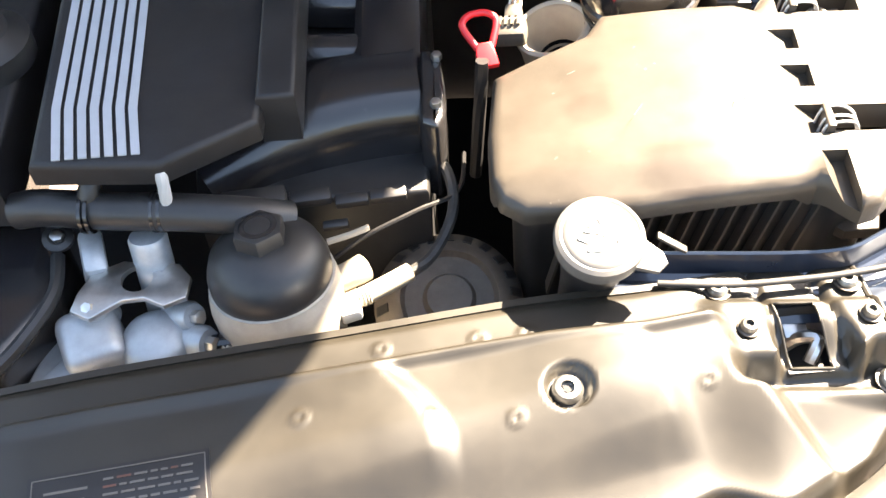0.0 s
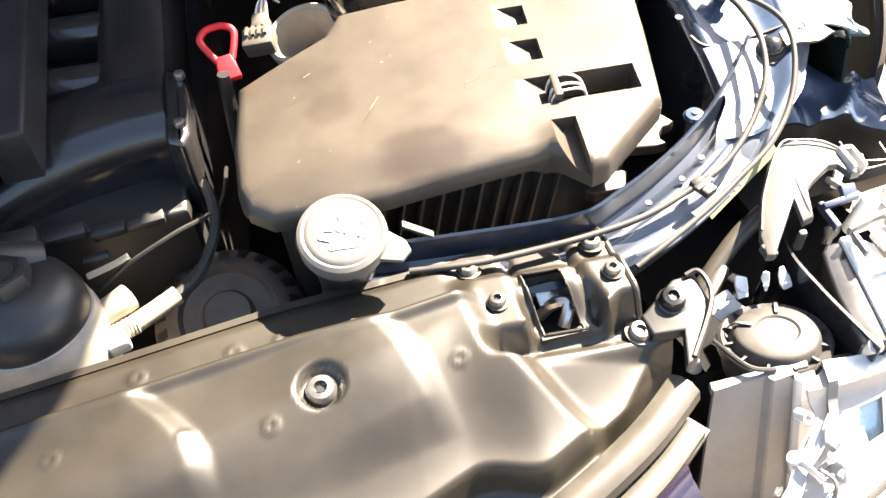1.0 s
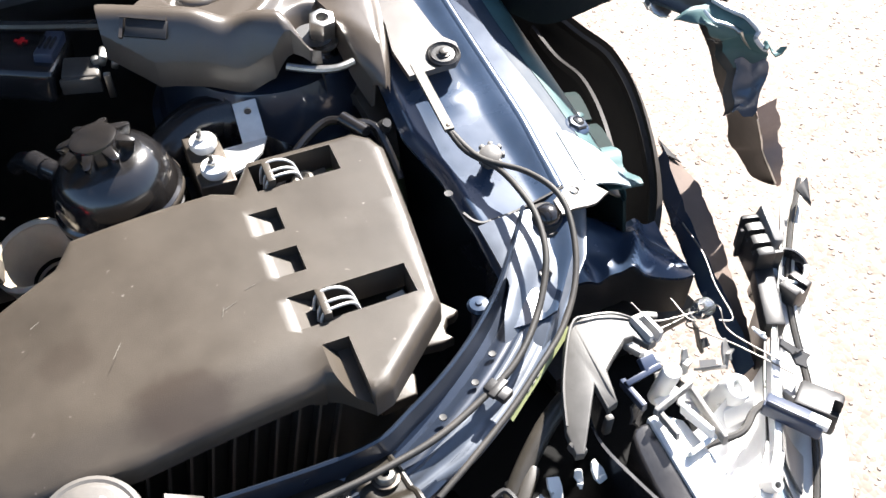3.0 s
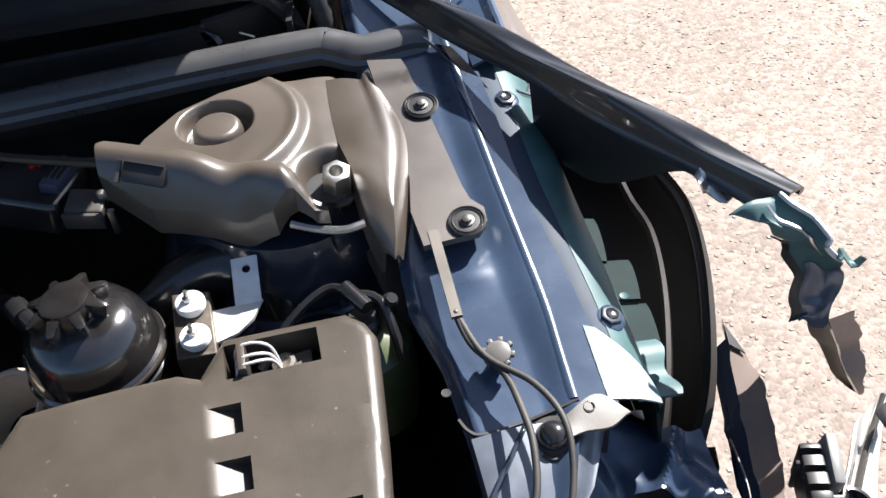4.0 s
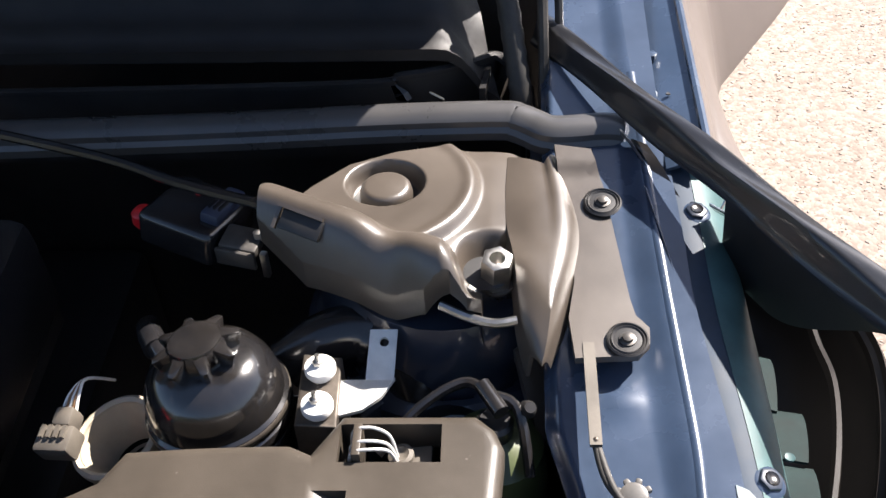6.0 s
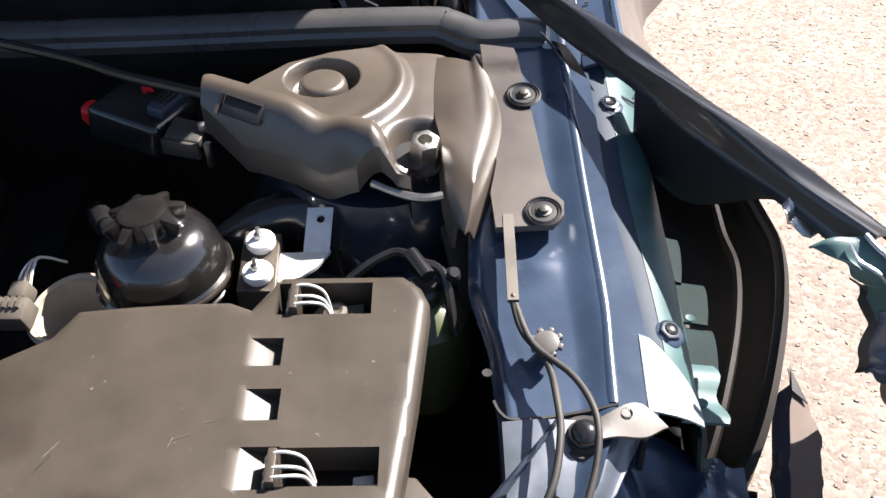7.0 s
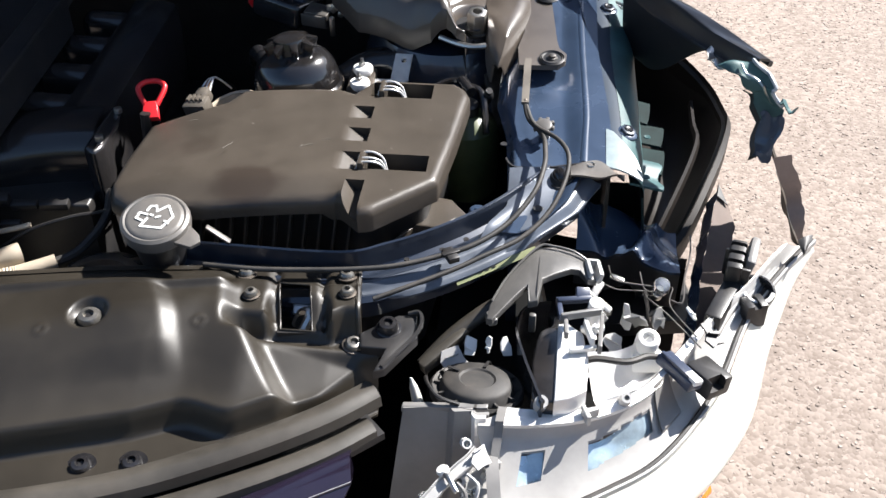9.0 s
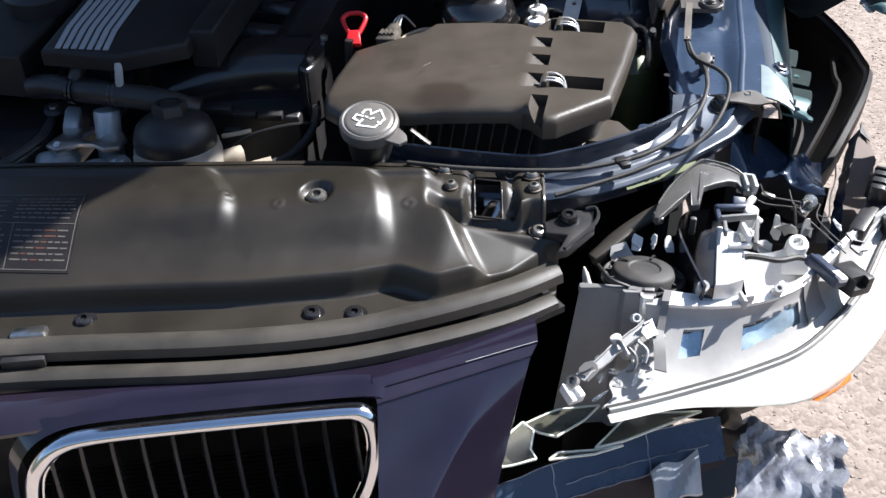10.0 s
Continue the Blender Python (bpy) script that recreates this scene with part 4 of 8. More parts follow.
part("torn_flange_edge", sheet(3, 40, lambda u, v: Vector((0.524 - 0.016 * v + (0.006 + 0.004 * math.sin(37 * v) * math.sin(11 * v)) * u, 1.14 + 0.20 * v, 0.8815 + 0.006 * v + 0.003 * math.sin(19 * v))), 0.0012), PALE_PRIMER, side, "torn bare edge of the flange")
# A black strip is laid in as the channel's shade.
part("channel_shade", sheet(3, 30, lambda u, v: Vector((0.498 + 0.016 * u * (1 - 0.5 * v), 1.13 + 0.20 * v, 0.8775 + 0.008 * v)), 0.0012), BLACK_PLASTIC, side)
for x, y, r in ((0.538, 1.10, 0.0025), (0.546, 1.085, 0.0020), (0.540, 1.145, 0.0022), (0.530, 1.060, 0.003)):
    part("flange_hole", revolve([(0, 0), (r, 0), (r * 0.8, 0.0008), (0, 0.0006)], 14, pose(x, y, 0.884 + 0.025 * (y - 1.05))), BLACK_PLASTIC, side)
part("flange_bolt", hexagon(0.006, 0.0, 0.006, pose(0.531, 1.205, 0.885)), BODY_BLUE, side)

def on_path(path, k):
    i = k * (len(path) - 1)
    j = min(int(i), len(path) - 2)
    return path[j].lerp(path[j + 1], i - j)


# ---- air filter box ----
WIRE = mat("bright_spring_wire", (0.62, 0.61, 0.59), 0.35, metal=0.35, vary=0.1, scale=60, grain=600, bump=0.0)
airbox = thing("air_filter_box", (0.22, 0.68, 0.62), "dusty grey plastic air filter box with slotted lid", "air filter box")
LID = [(0.032, 0.612), (0.039, 0.592), (0.058, 0.578), (0.144, 0.570), (0.196, 0.5735), (0.241, 0.577), (0.276, 0.580), (0.303, 0.553), (0.316, 0.557), (0.374, 0.613), (0.3845, 0.700), (0.392, 0.784), (0.386, 0.799), (0.373, 0.811), (0.281, 0.811), (0.268, 0.790), (0.262, 0.780), (0.247, 0.787), (0.132, 0.788), (0.117, 0.764), (0.037, 0.730), (0.031, 0.66)]
bm = prism(LID, 0.834, 0.860, top=0.009, side=0.0, seg=4)


def wedge(x0, x1, y0, y1, depth, slope):
    """A cutter for a recess whose left wall slopes."""
    b = bmesh.new()
    xt = x0 - slope * 0.0135 / depth
    v = [b.verts.new(p) for p in ((xt, y0, 0.875), (x1, y0, 0.875), (x1, y0, 0.862 - depth), (x0 + slope, y0, 0.862 - depth), (xt, y1, 0.875), (x1, y1, 0.875), (x1, y1, 0.862 - depth), (x0 + slope, y1, 0.862 - depth))]
    for q in ((0, 1, 2, 3), (7, 6, 5, 4), (0, 4, 5, 1), (1, 5, 6, 2), (2, 6, 7, 3), (3, 7, 4, 0)):
        b.faces.new([v[i] for i in q])
    return b


bm = carve(bm, [wedge(0.264, 0.290, 0.723, 0.748, 0.012, 0.020), wedge(0.266, 0.293, 0.677, 0.703, 0.012, 0.020),
                wedge(0.268, 0.297, 0.624, 0.656, 0.013, 0.020), wedge(0.281, 0.302, 0.520, 0.606, 0.015, 0.012),
                wedge(0.297, 0.361, 0.626, 0.655, 0.050, 0.002), wedge(0.281, 0.350, 0.770, 0.801, 0.050, 0.002)])
slice_up(bm, 1, [0.552 + 0.0075 * i for i in range(35)])
slice_up(bm, 0, [0.044 + 0.0115 * i for i in range(30)])
for v in bm.verts:
    if v.co.z < 0.840 and v.co.y < 0.600 and v.co.x < 0.272:
        v.co.z += 0.010
    if True:
        v.co.z -= 0.011 * smooth(0.615, 0.565, v.co.y) * smooth(0.285, 0.27, v.co.x) + 0.026 * (max(0.0, 0.26 - v.co.x) / 0.22) ** 2
    v.co.z += 0.003 * (v.co.x - 0.2)
lid = part("lid", bm, BOX_PLASTIC, airbox, angle=40)
part("lower_case", prism([(0.05, 0.64), (0.062, 0.612), (0.26, 0.602), (0.30, 0.590), (0.360, 0.635), (0.372, 0.78), (0.13, 0.77), (0.05, 0.715)], 0.62, 0.822, taper=-0.04, side=0.01), BLACK_PLASTIC, airbox)
for i in range(13):
    part("case_rib", box(0.0020, 0.014, 0.13, pose(0.092 + 0.0155 * i, 0.603 - 0.0006 * i, 0.762, 0, 10, 0)), TOWER_PLASTIC, airbox)
for y in (0.640, 0.786):
    clip = part("wire_clip", join(*[tube([(0.288, y + dy, 0.846), (0.291, y + dy, 0.863), (0.303, y + dy, 0.867), (0.315, y + dy * 0.7, 0.861), (0.320, y + dy * 0.3 - 0.004, 0.846)], 0.0012, 8, 5) for dy in (-0.011, -0.004, 0.007)]), WIRE, airbox, "bright steel spring clip")
    part("clip_post", box(0.006, 0.026, 0.03, pose(0.294, y - 0.002, 0.852), 0.001), BOX_PLASTIC, airbox)
LUG1 = [(0.352, 0.660), (0.368, 0.680), (0.382, 0.677), (0.402, 0.650), (0.397, 0.646), (0.391, 0.645), (0.386, 0.639), (0.385, 0.632), (0.389, 0.626), (0.379, 0.624), (0.340, 0.628)]
part("mounting_lug", prism(LUG1, 0.782, 0.792, top=0.002), BOX_PLASTIC, airbox)
part("support_foot", prism([(0.300, 0.612), (0.318, 0.627), (0.334, 0.646), (0.352, 0.616), (0.347, 0.598), (0.319, 0.596)], 0.765, 0.776, top=0.002), BOX_PLASTIC, airbox)
part("support_web", prism([(0.330, 0.605), (0.336, 0.609), (0.356, 0.640), (0.350, 0.642)], 0.74, 0.79, top=0.001), BOX_PLASTIC, airbox)
part("slot_tab", box(0.014, 0.018, 0.004, pose(0.350, 0.638, 0.838, 0, -12, 0), 0.001), GREY_PLASTIC, airbox)
part("slot_tab", join(box(0.030, 0.020, 0.004, pose(0.328, 0.787, 0.838, 0, -8, 0), 0.001), revolve([(0.009, 0), (0.009, 0.003), (0.006, 0.004), (0.003, 0.002), (0, 0.002)], 18, pose(0.322, 0.788, 0.841, 0, -8, 0))), DUSTY_GREY, airbox)
for x, y, L, a in ((0.150, 0.655, 0.014, 62), (0.232, 0.664, 0.012, 25), (0.226, 0.660, 0.008, 80), (0.250, 0.676, 0.008, 15), (0.10, 0.70, 0.007, 40)):
    part("scratch", tube([Vector((x, y, 0.8606)) + Vector((math.cos(radians(a)), math.sin(radians(a)), 0)) * L * k + Vector((0.001 * math.sin(5 * k), 0, 0.0)) for k in (-0.5, 0, 0.5)], 0.00016, 4, 3), mat("scratch_mark", (0.17, 0.155, 0.13), 0.6) if x == 0.150 else bpy.data.materials["scratch_mark"], airbox)

# ---- strut tower cover ----
tower = thing("strut_tower_cover", (0.36, 0.95, 0.80), "brown-grey plastic cover with a round recess and ridge", "plastic cover")


def field(outline, fz, step, skirt=0.012, skirt_of=None):
    """A moulded sheet over a plan outline with the height fz(x, y) and a turned-down edge."""
    bm = bmesh.new()
    bm.faces.new([bm.verts.new((x, y, 0)) for x, y in outline])
    bmesh.ops.triangulate(bm, faces=bm.faces[:])
    xs, ys = [p[0] for p in outline], [p[1] for p in outline]
    slice_up(bm, 0, [min(xs) + step * (i + 0.5) for i in range(int((max(xs) - min(xs)) / step))])
    slice_up(bm, 1, [min(ys) + step * (i + 0.5) for i in range(int((max(ys) - min(ys)) / step))])
    for v in bm.verts:
        v.co.z = fz(v.co.x, v.co.y)
    r = bmesh.ops.extrude_edge_only(bm, edges=[e for e in bm.edges if e.is_boundary])
    for v in (g for g in r["geom"] if isinstance(g, bmesh.types.BMVert)):
        v.co.z -= skirt_of(v.co.x, v.co.y) if skirt_of else skirt
    return bm


CRST = [(0.190, 0.996), (0.216, 0.984), (0.252, 0.966), (0.288, 0.950), (0.320, 0.934), (0.345, 0.921), (0.37, 0.908)]


def disc_z(x, y):
    z = 0.884 + 0.06 * (1.03 - y)
    r = math.hypot((x - 0.296) / 0.033, (y - 1.031) / 0.032)
    z -= 0.017 * smooth(1.03, 0.84, r)
    c = math.hypot(x - 0.285, y - 1.030)
    z -= 0.007 * smooth(0.082, 0.092, c) - 0.0015 * math.exp(-((c - 0.080) / 0.005) ** 2)
    z -= (0.0095 * (max(0.0, c - 0.088) / 0.03) ** 1.4 + 0.016 * smooth(0.118, 0.140, c) ** 2) * (1 - 0.75 * smooth(0.350, 0.385, x) * smooth(0.950, 0.985, y))
    # rounded front roll, pinched in the middle
    d = (y - lerp_path(CRST, x)) * 0.9
    top = 0.914 - 0.009 * math.exp(-((x - 0.307) / 0.018) ** 2) - 0.022 * smooth(0.345, 0.372, x)
    rear = top - 0.030 * (max(0.0, d) / 0.030) ** 2
    front = top - 0.046 * (max(0.0, -d) / 0.030) ** 1.9
    roll = rear if d > 0 else front
    if d < 0.06 and x < 0.376:
        k = 0.006
        h = max(0.0, k - abs(z - roll)) / k
        z = max(z, roll) + h * h * k * 0.25 if d > -0.01 else roll
    r2 = math.hypot((x - 0.383) / 0.024, (y - 0.934) / 0.030)
    z -= 0.022 * smooth(1.5, 0.9, r2) * smooth(0.352, 0.366, x)
    g = math.hypot((x - 0.398) / 0.010, (y - 0.962) / 0.014)
    z -= 0.016 * smooth(1.2, 0.5, g)
    return z


DISC = [(0.201, 0.972), (0.203, 0.994), (0.212, 1.004), (0.228, 1.014), (0.236, 1.026), (0.264, 1.056), (0.302, 1.074), (0.350, 1.084), (0.405, 1.084), (0.428, 1.07), (0.432, 0.98), (0.436, 0.90), (0.425, 0.845), (0.419, 0.838), (0.405, 0.880), (0.399, 0.904), (0.366, 0.896), (0.353, 0.906), (0.334, 0.902), (0.312, 0.910), (0.276, 0.926), (0.238, 0.943)]
part("dome", field(DISC, disc_z, 0.0015, 0.014, lambda x, y: 0.014 + 0.012 * smooth(0.365, 0.35, x) * smooth(0.02, -0.01, y - lerp_path(CRST, x))), TOWER_PLASTIC, tower, "domed panel with a round sunk boss", angle=60)
part("nut_well", revolve([(0, 0), (0.017, 0), (0.0175, 0.001), (0, 0.0012)], 24, facing((0.379, 0.934, 0.8715), (0.1, -0.05, 1))), BLACK_PLASTIC, tower)
part("boss", revolve([(0.0225, -0.022), (0.0220, -0.008), (0.0208, -0.003), (0.0185, -0.0006), (0.0160, 0.0), (0, 0.0004)], 44, facing((0.296, 1.031, 0.881), (0, 0.06, 1))), TOWER_PLASTIC, tower, "round boss in the recess")
slot = part("slot", box(0.036, 0.004, 0.016, pose(0.239, 0.955, 0.9045, -52, 4, -25), 0.001), BLACK_PLASTIC, tower, "dark oblong slot")
part("slot_lip", join(box(0.040, 0.003, 0.003, pose(0.239, 0.962, 0.912, -52, 4, -25)), box(0.003, 0.004, 0.018, pose(0.2195, 0.964, 0.9055, -52, 4, -25))), TOWER_PLASTIC, slot)
# the curved fin
CREST = [(0.427, 1.056, 0.881), (0.430, 0.999, 0.884), (0.430, 0.941, 0.886), (0.427, 0.896, 0.883), (0.423, 0.868, 0.871), (0.419, 0.854, 0.861)]
LEFT = [(0.402, 1.076, 0.884), (0.400, 1.030, 0.888), (0.400, 0.985, 0.888), (0.406, 0.938, 0.882), (0.409, 0.895, 0.872), (0.416, 0.867, 0.858)]
RIGHT = [(0.438, 1.070, 0.876), (0.451, 1.030, 0.872), (0.458, 0.987, 0.866), (0.452, 0.948, 0.858), (0.439, 0.9, 0.85), (0.426, 0.865, 0.846)]
LEFT = [(x - 0.005, y, z + (disc_z(x - 0.005, y) + 0.0006 - z) * smooth(0.945, 0.975, y)) for x, y, z in LEFT]
cp_, lp_, rp_ = curve_points(CREST, 6), curve_points(LEFT, 6), curve_points(RIGHT, 6)


def fin_fn(u, v):
    l, c, r = on_path(lp_, v), on_path(cp_, v), on_path(rp_, v)
    if u < 0.5:
        k = u * 2
        p = l.lerp(c, k)
        p.z += 0.002 * math.sin(math.pi * k)
    else:
        k = (u - 0.5) * 2
        p = c.lerp(r, k)
        p.z += 0.006 * math.sin(math.pi * k)
    return p


part("fin", sheet(20, 44, fin_fn, 0.004), TOWER_PLASTIC, tower, "curved raised fin", angle=55)
part("fin_side", sheet(3, 44, lambda u, v: on_path(lp_, v) + Vector((-0.003 * u, 0, -0.001 - 0.026 * u)), 0.003, (1, 0, 0)), TOWER_PLASTIC, tower)
FLG = [(0.436, 1.068), (0.466, 1.062), (0.474, 1.027), (0.486, 0.912), (0.489, 0.897), (0.498, 0.886), (0.497, 0.872), (0.488, 0.862), (0.443, 0.860), (0.440, 0.896), (0.446, 0.93)]
part("flange", field(FLG, lambda x, y: 0.877 + 0.125 * (y - 1.0) + 0.006 * smooth(1.035, 1.05, y), 0.006, 0.006), TOWER_PLASTIC, tower, "flat screwed flange")

# ---- engine cover and manifold ----
engine = thing("engine", (-0.15, 0.8, 0.35), "six-cylinder engine under a black ribbed cover", "engine")
part("block", box(0.40, 0.66, 0.28, pose(-0.24, 0.96, 0.44), 0.02), BLACK_PLASTIC, engine)
COV = [(-0.322, 0.598), (-0.221, 0.596), (-0.149, 0.642), (-0.149, 0.95), (-0.175, 1.15), (-0.36, 1.15), (-0.345, 0.80)]
part("engine_cover", prism(COV, 0.850, 0.872, top=0.006, seg=3), COVER_PLASTIC, engine, "satin black engine cover")
part("far_cover", prism([(-0.56, 0.60), (-0.355, 0.60), (-0.375, 0.85), (-0.40, 1.15), (-0.56, 1.15)], 0.80, 0.858, top=0.006), COVER_PLASTIC, engine)
part("oil_filler", revolve([(0.045, 0), (0.045, 0.02), (0.035, 0.026), (0.03, 0.03), (0, 0.03)], 24, pose(-0.40, 0.74, 0.858)), BLACK_PLASTIC, engine)
for i in range(7):
    a = -0.3030 + 0.01015 * i
    k = -0.3165 + 0.01035 * i
    f = -0.360 + 0.0100 * i
    part("stripe", prism([(a, 0.6015 + 0.0008 * i), (a + 0.0066, 0.602 + 0.0008 * i), (k + 0.0068, 0.659), (f + 0.0064, 1.05), (f, 1.05), (k, 0.658)], 0.8725, 0.8738), STRIPE, engine, "silver stripe")
part("side_trim", prism([(-0.153, 0.660), (-0.121, 0.662), (-0.139, 0.95), (-0.172, 0.95)], 0.83, 0.880, top=0.005), COVER_PLASTIC, engine)
bodyp = curve_points([(-0.215, 0.672, 0.772), (-0.165, 0.700, 0.788), (-0.120, 0.716, 0.796), (-0.070, 0.728, 0.800), (-0.028, 0.734, 0.800)], 8)
part("manifold", sweep(bodyp, [(0.030, -0.075), (0.034, -0.020), (0.033, 0.004), (0.026, 0.020), (0.014, 0.028), (0.0, 0.030), (-0.030, 0.030), (-0.050, 0.024), (-0.050, -0.075)]), BLACK_GLOSS, engine, "smooth black intake manifold")
part("manifold_floor", prism([(-0.150, 0.73), (-0.03, 0.74), (-0.035, 1.05), (-0.150, 1.05)], 0.70, 0.790), BLACK_PLASTIC, engine)
for i in range(4):
    part("runner", box(0.105, 0.036, 0.040, pose(-0.100, 0.792 + 0.074 * i, 0.806, 0, 4, 3), 0.014, 4), BLACK_GLOSS, engine)
part("plenum", sweep(curve_points([(-0.058, 0.715, 0.800), (-0.060, 0.80, 0.804), (-0.068, 1.05, 0.806)], 6), [(0.036, -0.08), (0.036, 0.006), (0.032, 0.018), (0.022, 0.024), (-0.020, 0.024), (-0.028, 0.018), (-0.030, 0.0), (-0.030, -0.08)]), BLACK_GLOSS, engine)
part("end_cap", prism([(-0.026, 0.684), (-0.010, 0.676), (-0.004, 0.692), (-0.004, 0.730), (-0.010, 0.775), (-0.028, 0.775)], 0.74, 0.828, top=0.006, side=0.004), BLACK_GLOSS, engine)
for y in (0.70, 0.76):
    part("cap_bolt", hexagon(0.005, 0, 0.006, pose(-0.012, y, 0.828)), STEEL, engine)

# ---- washer filler ----
wash = thing("washer_filler", (0.112, 0.54, 0.70), "black washer filler neck with a ribbed round cap", "washer filler")
wn_axis = Vector((0.05, -0.20, 1)).normalized()
wm = level((0.110, 0.534, 0.848), wn_axis)
part("neck", revolve([(0.018, -0.16), (0.022, -0.06), (0.027, -0.02), (0.029, -0.004)], 28, wm), BLACK_PLASTIC, wash)
cap = part("cap", revolve([(0.029, -0.010), (0.033, -0.009), (0.034, 0.000), (0.033, 0.004), (0.030, 0.006), (0.028, 0.0052), (0.0265, 0.0065), (0.024, 0.0074), (0, 0.008)], 40, wm), CAP_PLASTIC, wash, "dusty dark cap with a printed wiper sign")
part("hinge_tab", plate([(0.024, -0.014), (0.048, -0.010), (0.052, 0.0), (0.046, 0.007), (0.026, 0.014)], 0.004, wm @ pose(0, 0, -0.004, 0, 0, -22), 0.001), CAP_PLASTIC, wash)

# ---- fasteners ----
UP = (0, 0, 1)
for sx, sy, n, r in ((0.199, 0.516, (0, 0.2, 1), 0.0076), (0.303, 0.488, UP, 0.0066), (0.296, 0.522, (0, 0.2, 1), 0.0076), (0.214, 0.477, UP, 0.0066), (0.314, 0.449, (0.2, -0.1, 1), 0.0085)):
    at = (sx, sy, shroud_z(sx, sy) + 0.0008)
    screw(at, n, r, "shroud_screw", "dusty steel screw with washer in the black shroud", group="shroud screws", washer=1.3)
screw((0.0805, 0.4235, 0.8175), (0.0, -0.1, 1), 0.011, "shroud_screw", "large star-drive screw sunk in a recess of the shroud", group="shroud screws", height=0.008)
for at in ((0.107, 0.302, 0.7635), (0.149, 0.309, 0.7635), (-0.115, 0.252, 0.7635)):
    screw(at, (0, -0.1, 1), 0.009, "ledge_screw", "dark round-headed screw on the front ledge", group="ledge screws", material=BLACK_GLOSS)
for at in ((0.472, 1.006, 0.8795), (0.481, 0.874, 0.8625)):
    m = facing(at, (0.0, -0.12, 1))
    t = thing("grommet_screw", at, "stainless nut in a ringed rubber grommet", "grommet", "tower cover grommets")
    part("rubber_ring", revolve([(0.0, 0), (0.0150, 0), (0.0154, 0.0010), (0.0140, 0.0020), (0.0130, 0.0008), (0.0118, 0.0019), (0.0104, 0.0008), (0.008, 0.0010), (0, 0.0012)], 36, m), BLACK_PLASTIC, t)
    part("nut", revolve([(0.0, 0.0010), (0.0064, 0.0010), (0.0062, 0.0022), (0.0042, 0.0026), (0.0040, 0.0050), (0.0024, 0.0056), (0, 0.0058)], 18, m), STRAP, t)
for at, n in (((0.548, 1.012, 0.861), (0.15, -0.1, 1)), ((0.569, 0.780, 0.823), (0.3, -0.1, 1))):
    m = facing(at, n)
    t = thing("wing_bolt", at, "dark blue painted hexagon flange bolt on the wing edge", "bolt", "wing bolts")
    part("flange", revolve([(0, 0), (0.0125, 0), (0.0125, 0.0015), (0.0095, 0.0035), (0, 0.0035)], 28, m), BODY_BLUE, t)
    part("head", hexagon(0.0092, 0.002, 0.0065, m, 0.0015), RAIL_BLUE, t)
    part("dimple", revolve([(0, 0.0068), (0.004, 0.0068), (0.005, 0.0074), (0.0055, 0.0066)], 16, m), BLACK_GLOSS, t)
m = facing((0.3865, 0.935, 0.862), (0.05, -0.15, 1))
t = thing("strut_nut", (0.3865, 0.935, 0.86), "bright zinc hexagon nut on the strut stud", "nut")
part("nut", carve(hexagon(0.0125, 0.0, 0.030, m, 0.002), [revolve([(0, 0.014), (0.006, 0.014), (0.006, 0.05), (0, 0.05)], 16, m)]), STEEL, t)
part("washer", revolve([(0, 0), (0.0145, 0), (0.0145, 0.002), (0, 0.002)], 24, m), RUST_STEEL, t)

# ---- printed wiper sign on the washer cap ----
for k, (a, b, c, d) in enumerate(((0.002, 0.0065, 0.0125, 0.016), (0.0125, 0.016, 0.021, 0.001), (0.021, 0.001, 0.0125, -0.0155), (0.0125, -0.0155, -0.0095, -0.0155), (-0.0095, -0.0155, -0.005, -0.004), (-0.008, 0.006, -0.006, 0.0125), (-0.006, 0.0125, 0.0, 0.014), (0.0, 0.014, 0.002, 0.009), (-0.0095, -0.008, -0.0165, -0.005), (-0.0165, -0.005, -0.0145, 0.0025), (-0.0145, 0.0025, -0.006, 0.001), (-0.003, 0.001, 0.000, 0.000), (0.0035, -0.0025, 0.008, 0.000), (0.014, -0.006, 0.0185, -0.009))):
    p, q = Vector((a, b, 0)), Vector((c, d, 0))
    L = (q - p).length
    bar = box(L + 0.001, 0.0024, 0.0006, pose((a + c) / 2, (b + d) / 2, 0.0087 + 0.00005 * k, 0, 0, math.degrees(math.atan2(d - b, c - a))))
    bar.transform(wm @ pose(-0.001, 0, 0, 0, 0, 0) @ Matrix.Scale(0.92, 4))
    part("printed_stroke", bar, WHITE_INK, cap)
part("hook", box(0.028, 0.0065, 0.003, pose(0.166, 0.544, 0.829, 0, 34, -6), 0.001), STRAP, wash, "bent grey clip")

# ---- warning label on the shroud ----
label_m = level((-0.208, 0.322, shroud_z(-0.208, 0.322) + 0.003), (0.05, -0.26, 1)) @ pose(0, 0, 0, 0, 0, 10)
warn = thing("warning_label", label_m.translation, "dark printed warning label with pale text bars", "label")


def on_label(x, y, w, h, lift):
    """A flat mark of the label, bent to the shroud below it."""
    def fn(u, v):
        p = label_m @ Vector((x + w * (u - 0.5), y + h * (v - 0.5), 0))
        return Vector((p.x, p.y, shroud_z(p.x, p.y) + lift))
    n = max(1, int(w / 0.012)), max(1, int(h / 0.012))
    return sheet(n[0], n[1], fn, 0.0004)


